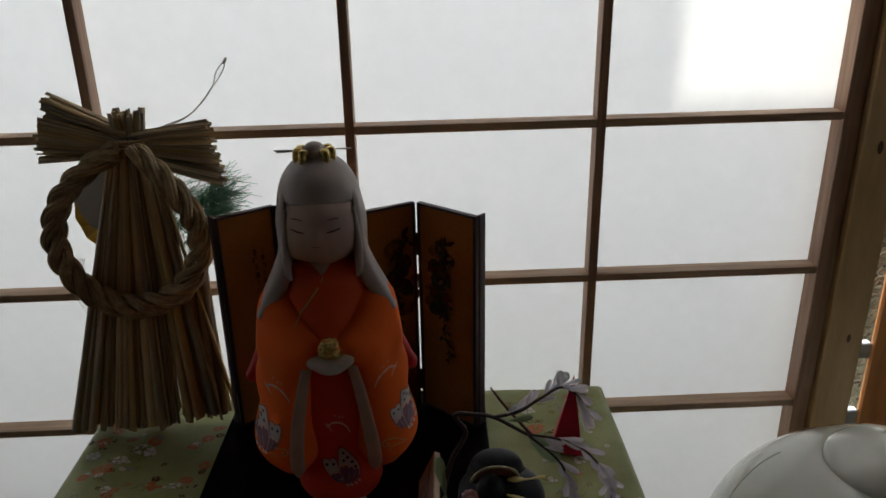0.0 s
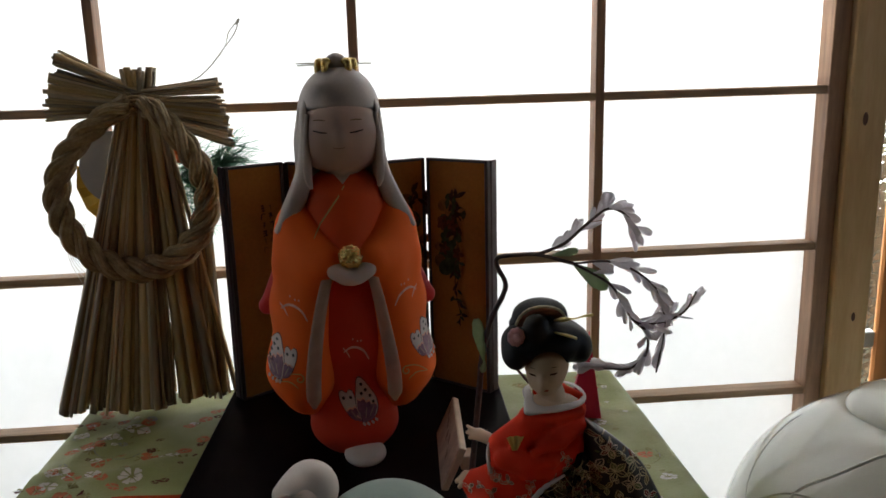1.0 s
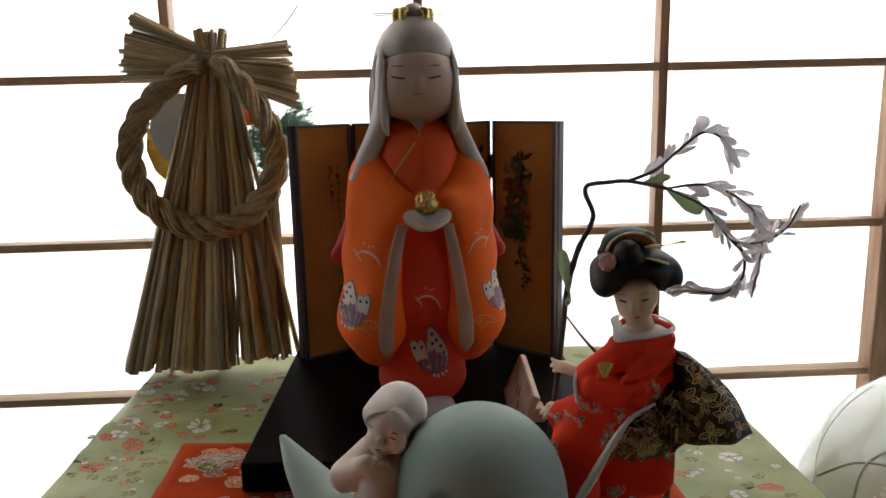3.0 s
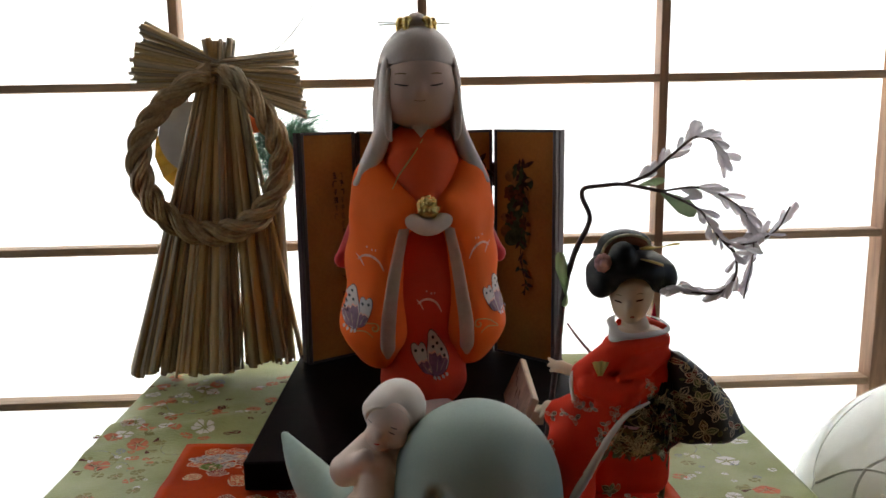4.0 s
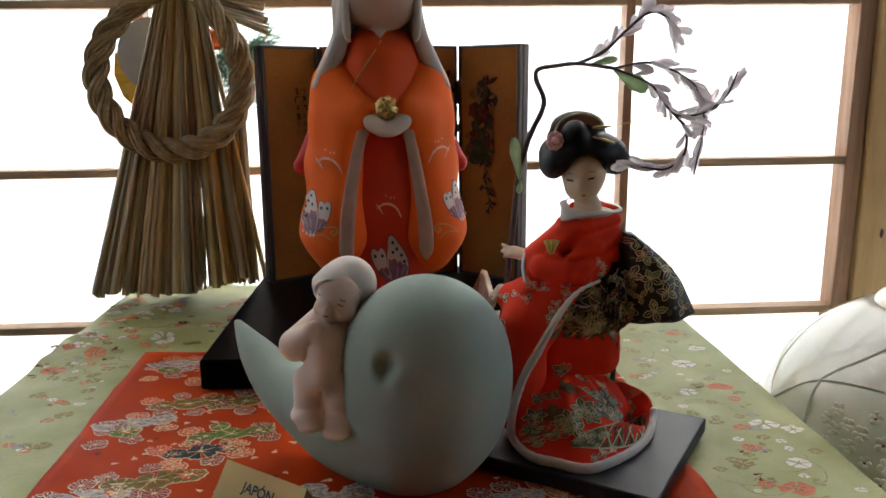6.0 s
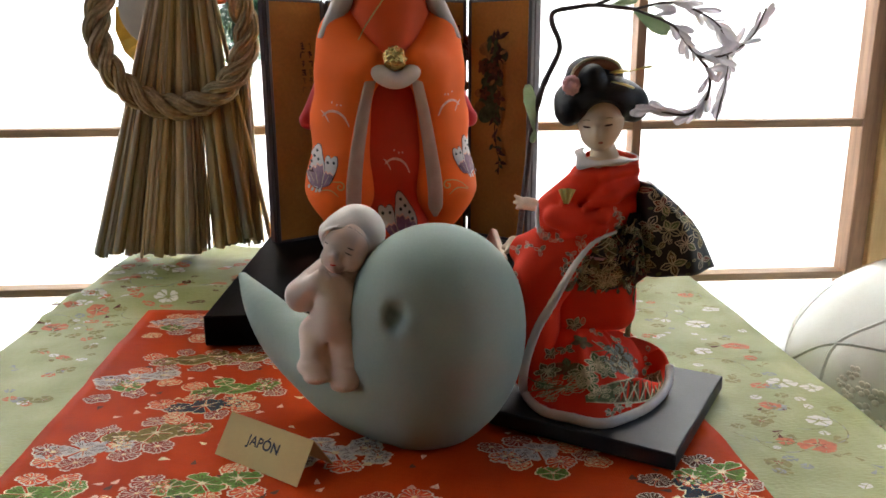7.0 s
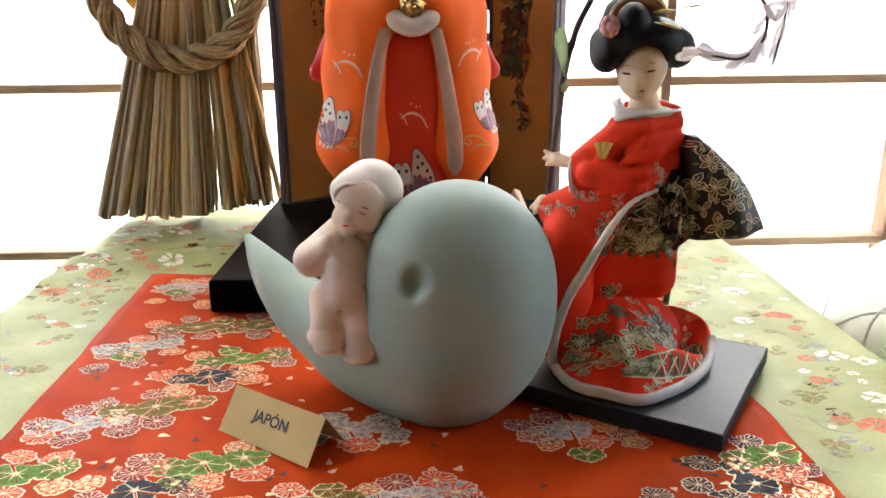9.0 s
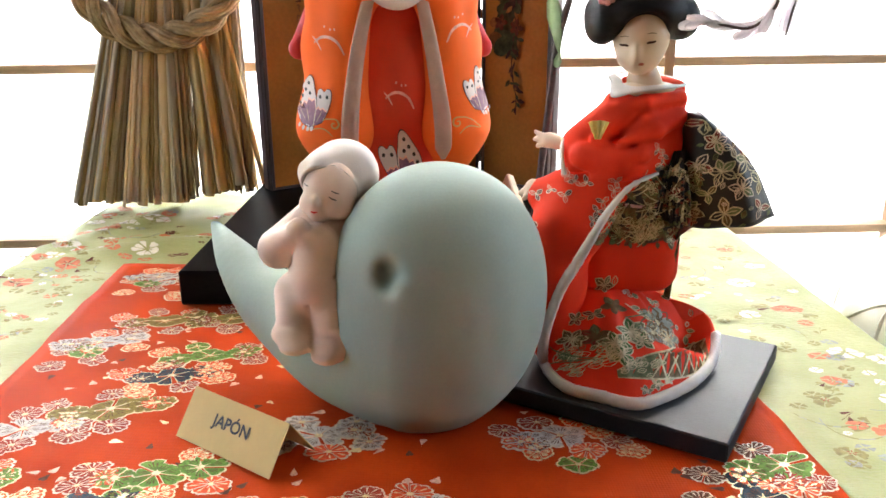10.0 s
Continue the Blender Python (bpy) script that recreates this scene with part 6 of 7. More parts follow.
# loose dark tassel by the sash
for k in range(26):
    o = Vector((rng_t.gauss(0, 0.0022), rng_t.gauss(0, 0.0012), 0))
    tube(bm, smooth_path([Vector((0.1430, 0.4740, 0.1240)) + o * 0.6, Vector((0.1405, 0.4690, 0.1130)) + o, Vector((0.1395, 0.4665, 0.1010)) + o * 1.5, Vector((0.1400, 0.4680, 0.0900 + rng_t.uniform(-0.003, 0.004))) + o * 1.7], 4), 0.0007, 4, 4)
# hanging sleeve
SL = [((0.1470, 0.1425), (0.1505, 0.1432)), ((0.1455, 0.1340), (0.1608, 0.1350)), ((0.1440, 0.1230), (0.1728, 0.1240)), ((0.1440, 0.1110), (0.1822, 0.1130)), ((0.1450, 0.0970), (0.1885, 0.1010)), ((0.1478, 0.0845), (0.1935, 0.0905))]
rings = []
for j, ((xa, za), (xb, zb)) in enumerate([((a.x, a.z), (b.x, b.z)) for a, b in zip(smooth_path([(p[0][0], 0, p[0][1]) for p in SL], 4), smooth_path([(p[1][0], 0, p[1][1]) for p in SL], 4))]):
    front, back = [], []
    for k in range(17):
        t = k / 16
        x, z = xa + (xb - xa) * t, za + (zb - za) * t - 0.0008 * math.sin(math.pi * t)
        y = 0.4825 - 0.009 * t - 0.005 * math.sin(math.pi * t) + 0.0016 * math.sin(t * 13 + j * 0.12) * (0.3 + 0.035 * j)
        th = 0.0075 * math.sin(math.pi * (0.12 + 0.86 * t)) ** 0.6 + 0.0006
        front.append((x, y - th, z))
        back.append((x, y + th, z))
    rings.append(front + back[::-1])
skin(bm, rings, 9)
# folded yellow fan in the sash
fan_c = Vector((0.1005, 0.4700, 0.1275))
for k in range(5):
    q = [fan_c + Vector((r * math.cos(a) * 1.15, -0.0012 * (n % 2), r * math.sin(a))) for r, a, n in ((0.0035, radians(68 + 8.5 * k), k), (0.0125, radians(68 + 8.5 * k), k), (0.0125, radians(76.5 + 8.5 * k), k + 1), (0.0035, radians(76.5 + 8.5 * k), k + 1))]
    f1 = bm.faces.new([bm.verts.new(v) for v in q])
    f2 = bm.faces.new([bm.verts.new(v + Vector((0, 0.0008, 0))) for v in reversed(q)])
    f1.material_index = f2.material_index = 7

bm.normal_update()
surface = BVHTree.FromBMesh(bm)
front = dict(right=(1, 0, 0), up=(0, 0, 1), way=(0, 1, -0.15))
down = dict(right=(1, 0, 0), up=(0, 0, 1), way=(0, 0.8, -0.6))
rng = random.Random(21)


def leaf_outline(u, v, r, turn, mat, width, o, fill=None, **way):
    """One woven leaf: edge line, vein and sometimes a filled blade."""
    c, s = math.cos(radians(turn)), math.sin(radians(turn))

    def at(a, b):
        return (u + r * (a * c - b * s), v + r * (a * s + b * c))
    if fill is not None:
        project(bm, surface, [at(*p) for p in ((0, 0), (0.25, 0.2), (0.55, 0.26), (0.8, 0.15), (1, 0), (0.8, -0.15), (0.55, -0.26), (0.25, -0.2))], o, mat=fill, lift=0.00030, **way)
    for sg in (1, -1):
        project_stroke(bm, surface, [at(0, 0), at(0.25, 0.2 * sg), at(0.55, 0.28 * sg), at(0.8, 0.16 * sg), at(1, 0)], width, o, mat=mat, lift=0.00045, **way)
    project_stroke(bm, surface, [at(0, 0), at(0.35, 0), at(0.7, 0)], width * 0.7, o, mat=mat, lift=0.00045, **way)


def spray(u, v, r, n, mat, o, fills, **way):
    t = rng.uniform(0, 360)
    for k in range(n):
        leaf_outline(u, v, r * rng.uniform(0.8, 1.1), t + 360 * k / n + rng.uniform(-12, 12), mat, r * 0.050, o, rng.choice(fills), **way)


def blossom_print(u, v, r, mat, o, centre=None, **way):
    t = rng.uniform(0, 72)
    for k in range(5):
        a = radians(t + 72 * k)
        project(bm, surface, oval(u + r * 0.58 * math.cos(a), v + r * 0.58 * math.sin(a), r * 0.46, r * 0.30, t + 72 * k, 8), o, mat=mat, lift=0.0004, **way)
    if centre is not None:
        project(bm, surface, oval(u, v, r * 0.2, r * 0.2, 0, 6), o, mat=centre, lift=0.0006, **way)


MID, LOW = (0, 0.47, 0), (0, 0.44, 0)


# sleeve: cream leaf sprays, dull green and reddish leaves between
for u, v in ((0.1515, 0.1385), (0.1560, 0.1290), (0.1650, 0.1265), (0.1510, 0.1180), (0.1610, 0.1150), (0.1740, 0.1190), (0.1830, 0.1100), (0.1710, 0.1060), (0.1570, 0.1040), (0.1500, 0.0950), (0.1660, 0.0940), (0.1830, 0.0960)):
    spray(u + rng.uniform(-0.001, 0.001), v + rng.uniform(-0.001, 0.001), rng.uniform(0.0058, 0.0088), rng.choice([3, 4, 5]), rng.choice([10, 20, 10]), MID, [None, None, 11, 15, 16], **front)
for k in range(30):
    leaf_outline(rng.uniform(0.146, 0.190), rng.uniform(0.086, 0.136), rng.uniform(0.002, 0.0045), rng.uniform(0, 360), rng.choice([10, 11, 20]), 0.00024, MID, rng.choice([None, 11, 16, 9]), **front)
# sash: close gold, moss and dull red weave
for k in range(260):
    u, v = rng.uniform(0.098, 0.152), rng.uniform(0.0785, 0.119)
    kind = rng.random()
    if u < np.interp(v, (0.078, 0.0845, 0.099, 0.1096, 0.115, 0.119), (0.096, 0.0990, 0.1078, 0.1185, 0.131, 0.138)):
        continue
    if kind < 0.5:
        leaf_outline(u, v, rng.uniform(0.003, 0.006), rng.uniform(0, 360), rng.choice([10, 16, 16, 11]), 0.00024, MID, rng.choice([11, 16, 15, 9]), **front)
    elif kind < 0.75:
        spray(u, v, rng.uniform(0.0026, 0.004), 5, rng.choice([10, 16]), MID, [16, 15, 11], **front)
    else:
        a = radians(rng.uniform(0, 180))
        project_stroke(bm, surface, [(u + 0.005 * s * math.cos(a), v + 0.005 * s * math.sin(a) + 0.001 * s * s) for s in (-1, -0.5, 0, 0.5, 1)], 0.0003, MID, mat=10, lift=0.0005, **front)
for k in range(9):
    a = radians(20 + 17.5 * k)
    project_stroke(bm, surface, [(0.1255 + r * math.cos(a), 0.0795 + r * math.sin(a)) for r in (0.001, 0.004, 0.007, 0.0085)], 0.00025, MID, mat=10, lift=0.0006, **front)
# train: rush stems and pale blossoms, green leaves, a grey blossom in the hollow, a gold fence along the lip
for path in ([(0.0773, 0.0174), (0.0889, 0.0232), (0.1083, 0.0326)], [(0.0783, 0.0304), (0.0900, 0.0285), (0.1034, 0.0283)], [(0.0793, 0.0420), (0.0850, 0.0350), (0.0918, 0.0304), (0.1000, 0.0290)], [(0.0800, 0.0240), (0.0900, 0.0262), (0.1060, 0.0300)], [(0.0850, 0.0200), (0.0960, 0.0270), (0.1040, 0.0350)], [(0.1180, 0.0660), (0.1240, 0.0600), (0.1330, 0.0540)], [(0.1160, 0.0560), (0.1220, 0.0570), (0.1310, 0.0610)]):
    project_stroke(bm, surface, [tuple(p[:2]) for p in smooth_path([(u, v, 0) for u, v in path], 4)], 0.0005, LOW, mat=rng.choice([11, 10, 10]), lift=0.0005, **down)
for k in range(34):
    leaf_outline(rng.uniform(0.080, 0.108), rng.uniform(0.018, 0.036), rng.uniform(0.004, 0.008), rng.uniform(5, 60), rng.choice([10, 11, 10]), 0.00028, LOW, rng.choice([None, None, 11]), **down)
for u, v, r, n in ((0.0899, 0.0437, 0.0080, 6), (0.1005, 0.0429, 0.0088, 6), (0.1112, 0.0632, 0.0070, 5), (0.1080, 0.0780, 0.0058, 5), (0.0928, 0.0567, 0.0055, 5), (0.1010, 0.0580, 0.0052, 4)):
    spray(u, v, r, n, rng.choice([10, 16]), LOW, [15, 16, 11], **down)
for u, v, r in ((0.1083, 0.0374, 0.0090), (0.1180, 0.0460, 0.0100), (0.1230, 0.0400, 0.0080), (0.1110, 0.0300, 0.0080)):
    spray(u, v, r, 6, 10, LOW, [17, 17, 11], **down)
for u, v, r in ((0.1360, 0.0560, 0.0110), (0.1420, 0.0460, 0.0085), (0.1310, 0.0470, 0.0080)):
    blossom_print(u, v, r, 12, LOW, 10, **down)
    spray(u, v, r * 1.05, 7, rng.choice([10, 16]), LOW, [None], **down)
LIP_LOW = [(0.1073, 0.0157), (0.1160, 0.0149), (0.1314, 0.0149), (0.1488, 0.0200), (0.1620, 0.0340)]
LIP_TOP = [(0.1073, 0.0200), (0.1228, 0.0294), (0.1372, 0.0345), (0.1527, 0.0424), (0.1650, 0.0480)]
low, top = ([(p.x, p.y) for p in smooth_path([(u, v, 0) for u, v in side], 4)] for side in (LIP_LOW, LIP_TOP))
for k in range(len(low) - 1):
    project(bm, surface, [low[k], low[k + 1], top[k + 1], top[k]], LOW, mat=(11, 16)[k > 5], lift=0.0003, **down)
project_stroke(bm, surface, top, 0.0006, LOW, mat=10, lift=0.0006, **down)
project_stroke(bm, surface, low, 0.0006, LOW, mat=10, lift=0.0006, **down)
for k in range(6, len(low) - 2, 2):
    for a, b in ((low[k], top[k + 2]), (low[k + 2], top[k])):
        project_stroke(bm, surface, [(a[0] + (b[0] - a[0]) * q, a[1] + (b[1] - a[1]) * q) for q in (0, 0.33, 0.67, 1)], 0.0005, LOW, mat=5, lift=0.0006, **down)
for k in range(16):
    leaf_outline(rng.uniform(0.108, 0.128), rng.uniform(0.016, 0.026), rng.uniform(0.004, 0.006), rng.uniform(0, 50), 10, 0.00028, LOW, rng.choice([11, 17]), **down)
for u, v, r in ((0.1257, 0.0114, 0.0042), (0.1199, 0.0072, 0.0036), (0.1324, 0.0146, 0.0036), (0.1540, 0.0400, 0.0040), (0.1590, 0.0440, 0.0040)):
    spray(u, v, r, 5, 20, LOW, [11, 10], **down)
for k in range(26):
    leaf_outline(rng.uniform(0.112, 0.158), rng.uniform(0.050, 0.078), rng.uniform(0.003, 0.006), rng.uniform(0, 360), rng.choice([10, 10, 20]), 0.00028, LOW, rng.choice([None, None, 11]), **down)
# small white blossoms scattered over lap and sleeve
for cu, cv in ((-160, 205), (-145, 170), (-75, 170), (-170, 240), (-5, 235), (25, 185), (55, 155), (10, 210), (-45, 130), (-15, 135), (-75, 105), (-110, 155), (-160, 260), (170, 45), (190, 60), (185, 85), (60, 130), (-60, 118)):
    spray(0.0996 + cu * 0.000175, 0.1338 - cv * 0.000183, rng.uniform(0.0028, 0.0040), 3, 20, MID, [None, None, 15], **front)
# eyes, brows and mouth
straight = dict(right=(1, 0, 0), up=(0, 0, 1), way=(0, 1, -0.1))
for c0, z0, s, w in ((0.1250, 0.1764, 1, 1.0), (0.1136, 0.1753, -1, 0.72)):
    project_stroke(bm, surface, [(c0 - s * 0.0022 * w, z0 - 0.0004), (c0 - s * 0.0010 * w, z0), (c0 + s * 0.0008 * w, z0 + 0.0002), (c0 + s * 0.0023 * w, z0 + 0.0007)], 0.00058, MID, mat=18, lift=0.0005, **straight)
    project_stroke(bm, surface, [(c0 - s * 0.0018 * w, z0 + 0.0040), (c0, z0 + 0.0044), (c0 + s * 0.0024 * w, z0 + 0.0041)], 0.00020, MID, mat=16, lift=0.0004, **straight)
project(bm, surface, oval(0.1206, 0.1664, 0.0015, 0.0007, 0, 8), MID, mat=19, lift=0.0005, **straight)
# padded white edge from the sash down and round the hem
EDGE = [(0.1300, 0.4655, 0.1148), (0.1160, 0.4610, 0.1096), (0.1054, 0.4575, 0.0990), (0.0967, 0.4560, 0.0845), (0.0899, 0.4555, 0.0719), (0.0841, 0.4560, 0.0613), (0.0802, 0.4575, 0.0497), (0.0770, 0.4590, 0.0362), (0.0754, 0.4580, 0.0240)]
edge_path = smooth_path(EDGE + [(x, y, z - 0.0004) for x, y, z in HEM_LINE[1:12]], 6)
tube(bm, edge_path, [0.0010 + 0.0021 * min(1, k / 22) + 0.0003 * max(0, min(1, (k - 36) / 12)) + 0.0005 * noise.noise((0.9 * k, 1, 2)) for k in range(len(edge_path))], 10, 2, 0.8)
single("kimono_doll", bm, [KIMONO, COLLAR, HEM, SKIN, HAIR, OBI_GOLD, COMB, YELLOW, PINK, OBI, OBI_GOLD, OBI_GREEN, THREADS["grey"], CRIMSON, PINK, OBI_RED, OBI_BROWN, LEAF_PRINT, SCREEN_INK, LIP, THREADS["white"]],
       "kneeling doll in a red silk kimono with a dark brocade sash", "doll")

# ---- artificial blossom branch beside the doll ----
branch = thing("blossom_branch", (0.085, 0.522, 0.013), "artificial lilac blossom branch with dark wire stem arching over the doll", "branch")
STEMS = [
    ([(0.070, 0.520, 0.014), (0.079, 0.523, 0.08), (0.0865, 0.525, 0.150), (0.088, 0.524, 0.169), (0.094, 0.522, 0.196), (0.102, 0.520, 0.214), (0.103, 0.518, 0.223), (0.097, 0.513, 0.235), (0.098, 0.510, 0.241), (0.109, 0.505, 0.243), (0.120, 0.500, 0.244), (0.139, 0.485, 0.241)], 0.0020, 0.0010, 0),
    ([(0.120, 0.500, 0.244), (0.135, 0.495, 0.251), (0.147, 0.490, 0.263), (0.159, 0.486, 0.273), (0.168, 0.480, 0.270), (0.173, 0.475, 0.260)], 0.0010, 0.0005, 11),
    ([(0.139, 0.485, 0.241), (0.156, 0.475, 0.244), (0.171, 0.470, 0.239), (0.181, 0.462, 0.230), (0.185, 0.462, 0.219), (0.187, 0.462, 0.207), (0.183, 0.462, 0.179)], 0.0007, 0.0004, 13),
    ([(0.139, 0.485, 0.241), (0.156, 0.470, 0.232), (0.161, 0.460, 0.223), (0.165, 0.450, 0.215), (0.177, 0.445, 0.215), (0.187, 0.435, 0.224), (0.189, 0.425, 0.238)], 0.0007, 0.0004, 13),
    ([(0.165, 0.450, 0.215), (0.174, 0.455, 0.206), (0.175, 0.458, 0.192), (0.166, 0.460, 0.183), (0.153, 0.460, 0.184), (0.141, 0.460, 0.186)], 0.0008, 0.0005, 12),
]


def petal_bm(c, d, r, w, rng):
    """A cupped petal."""
    d = Vector(d).normalized()
    s = d.cross(Vector((rng.uniform(-0.3, 0.3), 1, rng.uniform(-0.3, 0.3)))).normalized()
    n = s.cross(d)
    bm = bmesh.new()
    rows = []
    for t, k in ((0, 0.15), (0.3, 0.6), (0.65, 1.0), (0.9, 0.75), (1.0, 0.35)):
        rows.append([bm.verts.new(Vector(c) + d * r * t + s * w * k * x + n * (w * 0.35 * x * x + 0.12 * r * t * t)) for x in (-1, -0.5, 0, 0.5, 1)])
    for a, b in zip(rows, rows[1:]):
        for i in range(4):
            bm.faces.new((a[i], a[i + 1], b[i + 1], b[i]))
    bmesh.ops.solidify(bm, geom=bm.faces[:], thickness=0.0003)
    return bm


rng = random.Random(5)
for pts, r0, r1, n in STEMS:
    path = smooth_path(pts, 6)
    bm = bmesh.new()
    tube(bm, path, [(r0 + (r1 - r0) * k / (len(path) - 1)) * (1.15 + 0.2 * noise.noise((k * 0.7, r0 * 900, 1))) for k in range(len(path))], 7)
    part("stem", bm, STEM, branch)
    for k in range(n):
        i = int(2 + (len(path) - 4) * (k + 0.6) / n)
        fwd = (path[min(i + 2, len(path) - 1)] - path[max(i - 1, 0)]).normalized()
        for j in range(rng.choice([2, 2, 3])):
            dirn = fwd * 0.9 + Vector((rng.gauss(0, 0.26), rng.gauss(0, 0.26), rng.gauss(0.02, 0.26)))
            part("petal", petal_bm(path[i] + Vector((0, 0, 0.0003)), dirn, rng.uniform(0.0100, 0.0150), rng.uniform(0.0016, 0.0026), rng), PETAL, branch)
part("petal", petal_bm((0.158, 0.486, 0.272), (0.2, 0, 1), 0.011, 0.0045, rng), PETAL, branch)
for c, dd, r, w in (((0.139, 0.485, 0.241), (0.016, -0.012, -0.010), 0.024, 0.0055), ((0.0892, 0.5195, 0.1690), (-0.0042, 0.0, 0.028), 0.0290, 0.0042), ((0.0895, 0.5195, 0.1700), (-0.0018, 0.0, -0.010), 0.0090, 0.0022), ((0.128, 0.495, 0.244), (0.02, -0.004, 0.004), 0.016, 0.0026)):
    part("leaf", petal_bm(c, dd, r, w, rng), LEAF, branch, "pale green silk leaf")

# ---- wooden tablet on the stand ----
PLACE = Matrix.Identity(4)
tablet = thing("wooden_tablet", (0.088, 0.705, 0.0278), "small pale wooden tablet with brushed marks leaning on the stand", "tablet")
along = Vector((-0.04, -1, 0)).normalized()
rise = Vector((0.405, 0, 0.914))
rise = (rise - along * rise.dot(along)).normalized()
m = Matrix.Translation((0.0775, 0.758, 0.0281)) @ Matrix((along, rise, along.cross(rise))).transposed().to_4x4()
part("board", box(bmesh.new(), 0, 0.105, 0, 0.041, -0.0058, 0.0, 0.0007, m=m), PLAQUE, tablet, smooth=False)
part("painted_face", box(bmesh.new(), 0.001, 0.104, 0.001, 0.040, 0.0001, 0.0005, m=m), PLAQUE_FACE, tablet, "faded pinkish face", smooth=False)
bm = bmesh.new()
for u, v, r, t in ((0.016, 0.031, 0.007, -35), (0.030, 0.027, 0.008, -20), (0.046, 0.022, 0.006, -50), (0.060, 0.025, 0.007, -25), (0.074, 0.016, 0.006, -40)):
    c, d = Vector((u, v, 0.0010)), Vector((math.cos(radians(t)), math.sin(radians(t)), 0))
    k = Vector((-d.y, d.x, 0))
    tube(bm, [m @ p for p in smooth_path([c - d * r, c - d * r * 0.3 + k * 0.0015, c + d * r * 0.4, c + d * r + k * 0.001], 3)], [0.0003, 0.0007, 0.0010, 0.0012, 0.0013, 0.0013, 0.0010, 0.0008, 0.0005, 0.0003], 6, 0, 0.2, up=tuple((m.to_3x3() @ Vector((0, 0, 1)))))
part("brush_mark", bm, PLAQUE_RED, tablet, "dark reddish brushed marks")
part("foot", box(bmesh.new(), 0.0935, 0.1045, 0.684, 0.700, 0.0279, 0.041, 0.0008), PLAQUE, tablet, "pale wooden foot", smooth=False)

# ---- folded red paper and a twig behind ----
PLACE = Matrix.Translation((0.002, 0.016, 0.0))
bm = bmesh.new()
tip = bm.verts.new((0.248, 0.830, 0.094))
base = [bm.verts.new(p) for p in ((0.222, 0.815, 0.003), (0.256, 0.806, 0.003), (0.262, 0.845, 0.003), (0.232, 0.850, 0.003))]
for i in range(4):
    bm.faces.new((base[i], base[(i + 1) % 4], tip))
bm.faces.new(base[::-1])
single("folded_paper", bm, RED_PAPER, "pointed magenta folded paper standing on the green cloth", "folded paper", smooth=False)
bm = bmesh.new()
tube(bm, smooth_path([(0.158, 0.85, 0.068), (0.175, 0.845, 0.045), (0.205, 0.835, 0.012), (0.215, 0.832, 0.004)], 5), [0.0011 + 0.00009 * k for k in range(16)], 6)
single("twig", bm, PLUM_TWIG, "thin dark twig leaning by the folded paper", "twig")

# ---- large porcelain jar beside the table ----
PLACE = Matrix.Identity(4)
JX, JY = 0.580, 0.775
jar = thing("porcelain_jar", (JX, JY, FLOOR_Z), "large glossy pale celadon jar with painted lines and raised flowers", "jar")
prof = [(0.100, 0.0), (0.106, 0.008), (0.098, 0.03), (0.122, 0.10), (0.160, 0.19), (0.182, 0.25), (0.186, 0.29), (0.180, 0.335), (0.161, 0.380), (0.134, 0.415), (0.108, 0.438), (0.088, 0.452), (0.074, 0.459), (0.066, 0.460), (0.060, 0.455), (0.058, 0.44)]
sm = [(p.x, p.y) for p in smooth_path([(r, z, 0) for r, z in prof], 5)]
bm = bmesh.new()
lathe(bm, sm, (JX, JY, FLOOR_Z + 0.0005), 96)
body = part("body", bm, PORCELAIN, jar)
lid = [(p.x, p.y) for p in smooth_path([(0.064, 0.452, 0), (0.0675, 0.458, 0), (0.066, 0.466, 0), (0.055, 0.476, 0), (0.036, 0.486, 0), (0.018, 0.492, 0), (0.012, 0.500, 0), (0.014, 0.508, 0), (0.008, 0.514, 0), (0.0005, 0.515, 0)], 4)]
part("lid", lathe(bmesh.new(), lid, (JX, JY, FLOOR_Z + 0.0006), 64), PORCELAIN, jar, "domed porcelain lid")
bmj = bmesh.new()
bmj.from_mesh(body.data)
bmj.normal_update()
jar_surface = BVHTree.FromBMesh(bmj)
bmj.free()


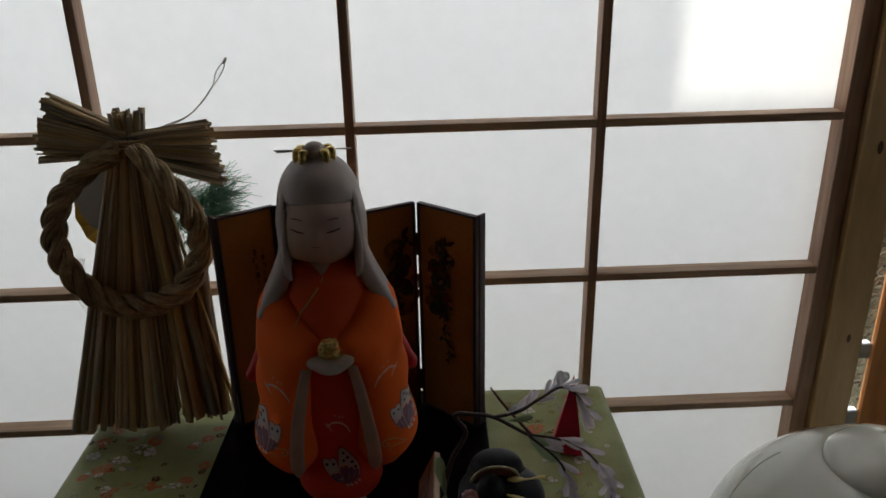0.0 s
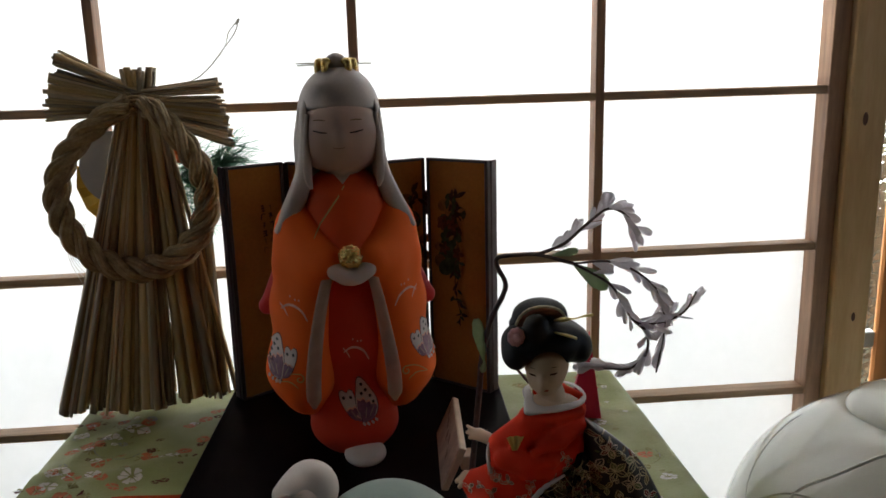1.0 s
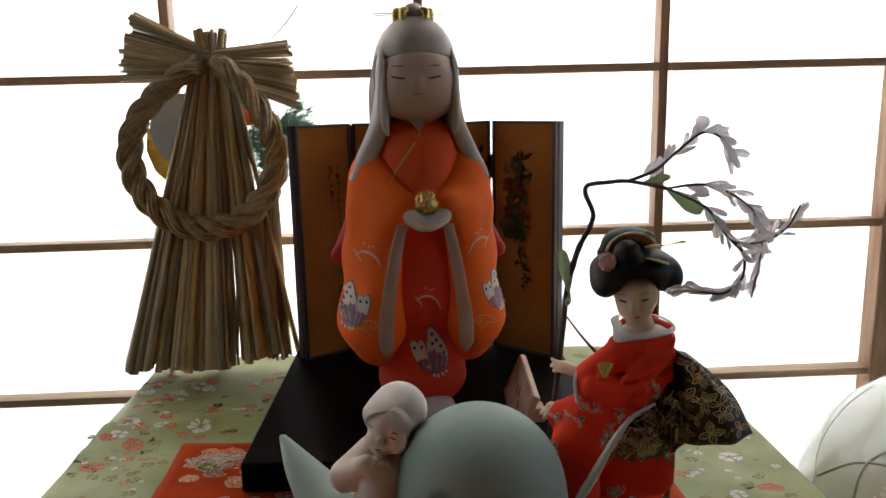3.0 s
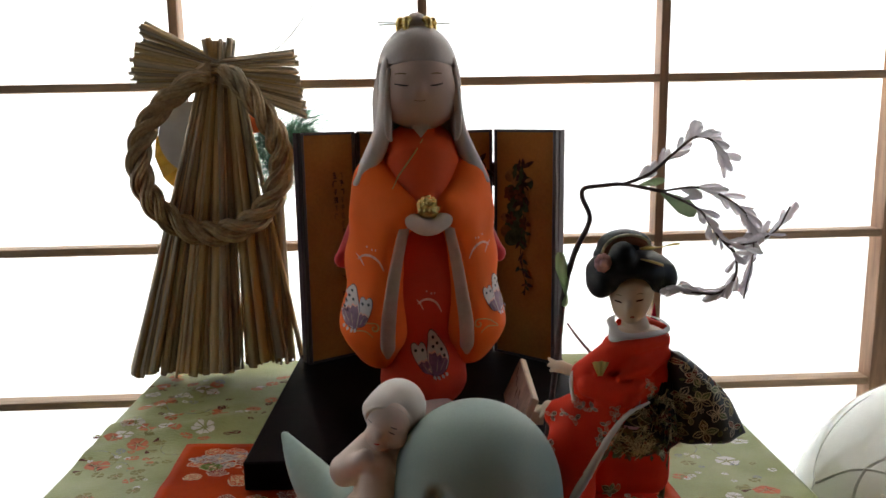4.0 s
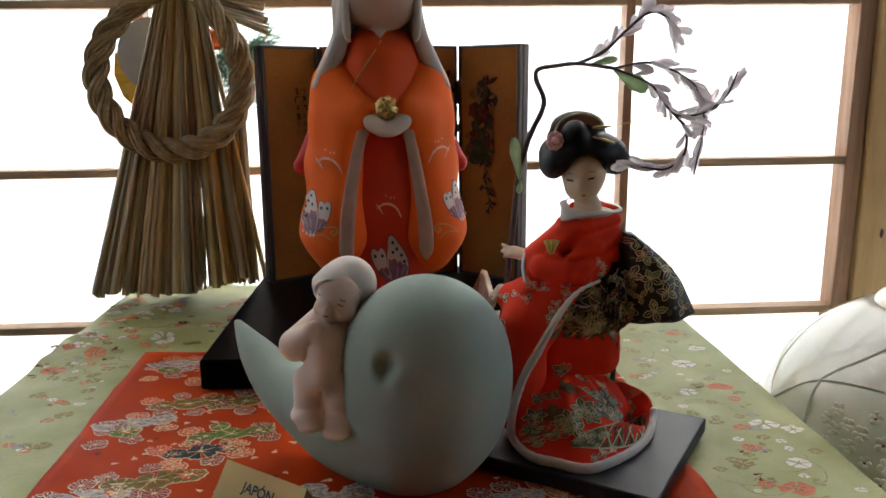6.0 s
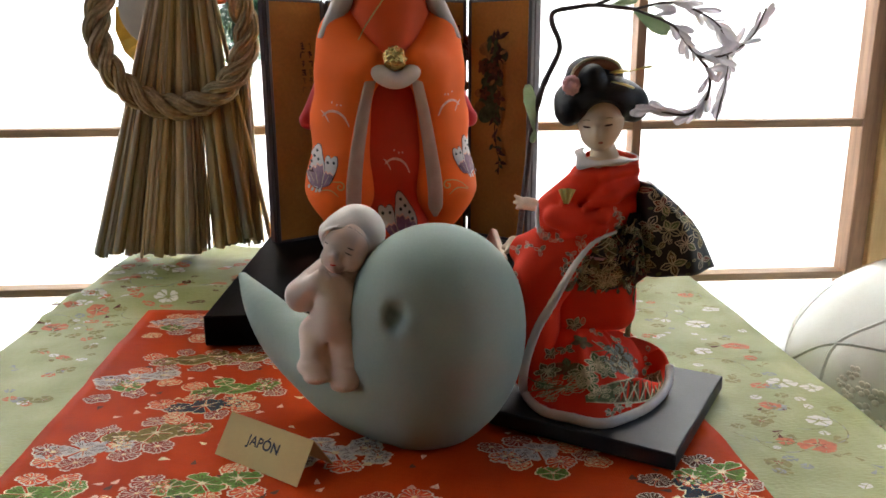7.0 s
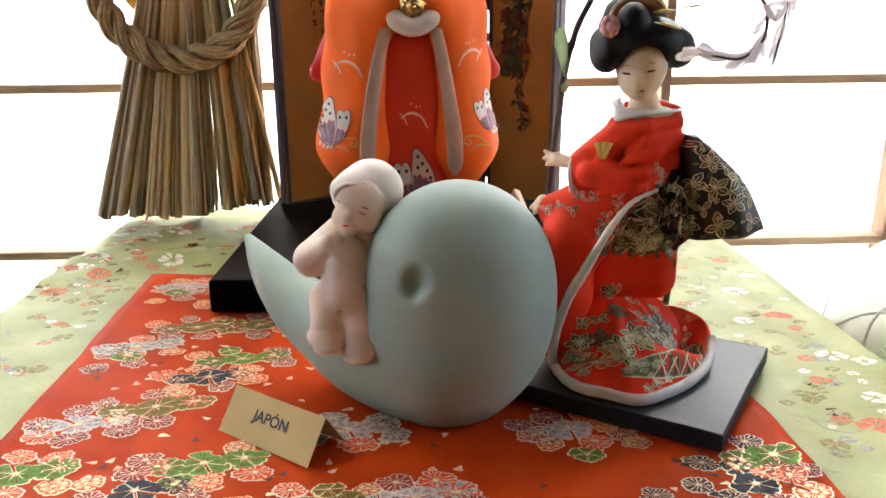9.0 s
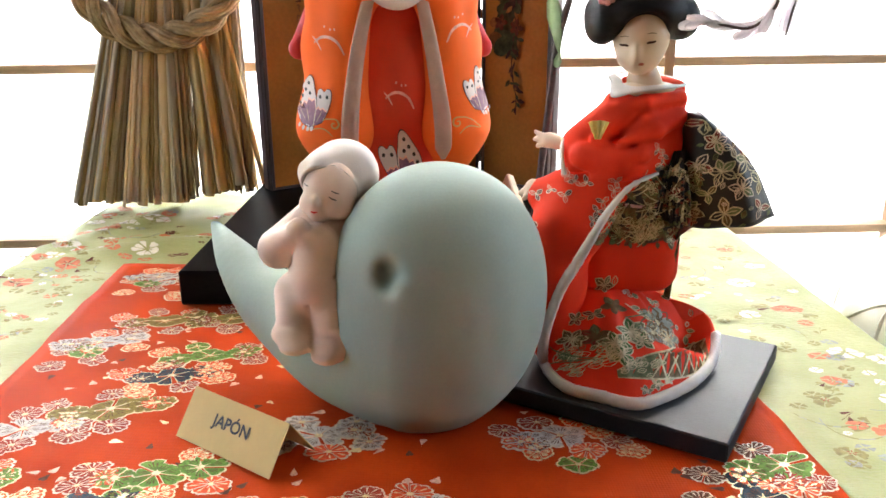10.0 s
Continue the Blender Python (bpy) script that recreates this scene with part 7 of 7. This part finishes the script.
def on_jar(a, z, lift):
    way = Vector((-math.cos(a), -math.sin(a), 0))
    hit, n, _, _ = jar_surface.ray_cast(Vector((JX, JY, z)) - way * 0.4, way)
    return hit - way * lift


bm = bmesh.new()
for pts in ([(2.55, -0.012), (2.75, -0.045), (2.94, -0.078), (3.04, -0.092), (3.08, -0.12)], [(3.95, 0.003), (3.75, -0.006), (3.55, -0.025), (3.36, -0.052), (3.40, -0.09), (3.45, -0.13)], [(3.06, -0.090), (3.30, -0.057), (3.65, -0.046), (4.05, -0.048), (4.5, -0.06)], [(4.6, -0.01), (4.35, -0.03), (4.15, -0.06), (4.1, -0.11)]):
    path = [on_jar(p.x, p.y, 0.0004) for p in smooth_path([(a, z, 0) for a, z in pts], 8)]
    tube(bm, path, 0.0009 if pts[0][0] < 3 else 0.0021, 6, 0, 0.35 if pts[0][0] < 3 else 0.15, up=tuple(path[len(path) // 2] - Vector((JX, JY, path[len(path) // 2].z))))
part("painted_line", bm, VASE_LINE, jar, "dark grey curving line")
rng = random.Random(3)
buds, blooms, taken = bmesh.new(), bmesh.new(), []
for i in range(400):
    a, z = rng.uniform(3.50, 4.7), rng.uniform(-0.150, -0.066)
    r = rng.uniform(0.0050, 0.0085)
    if any((0.18 * (a - b)) ** 2 + (z - w) ** 2 < (r + q) ** 2 * 0.9 for b, w, q in taken):
        continue
    taken.append((a, z, r))
    # five rounded petals about a bud
    for k in range(5):
        t = 1.2566 * k + i
        c = on_jar(a + r * 0.62 * math.cos(t) / 0.18, z + r * 0.62 * math.sin(t), 0.0002)
        bmesh.ops.create_icosphere(blooms, subdivisions=2, radius=r * 0.46, matrix=Matrix.Translation(c) @ Matrix.Rotation(a, 4, "Z") @ Matrix.Diagonal((0.32, 1, 1, 1)))
    bmesh.ops.create_icosphere(buds if i % 3 == 0 else blooms, subdivisions=1, radius=r * 0.22, matrix=Matrix.Translation(on_jar(a, z, 0.0008)))
part("raised_flower", blooms, VASE_FLOWER, jar, "raised pale glaze blossoms", kind="stuff")
bm = buds
part("raised_bud", bm, VASE_RED, jar, "red glaze buds", kind="stuff")
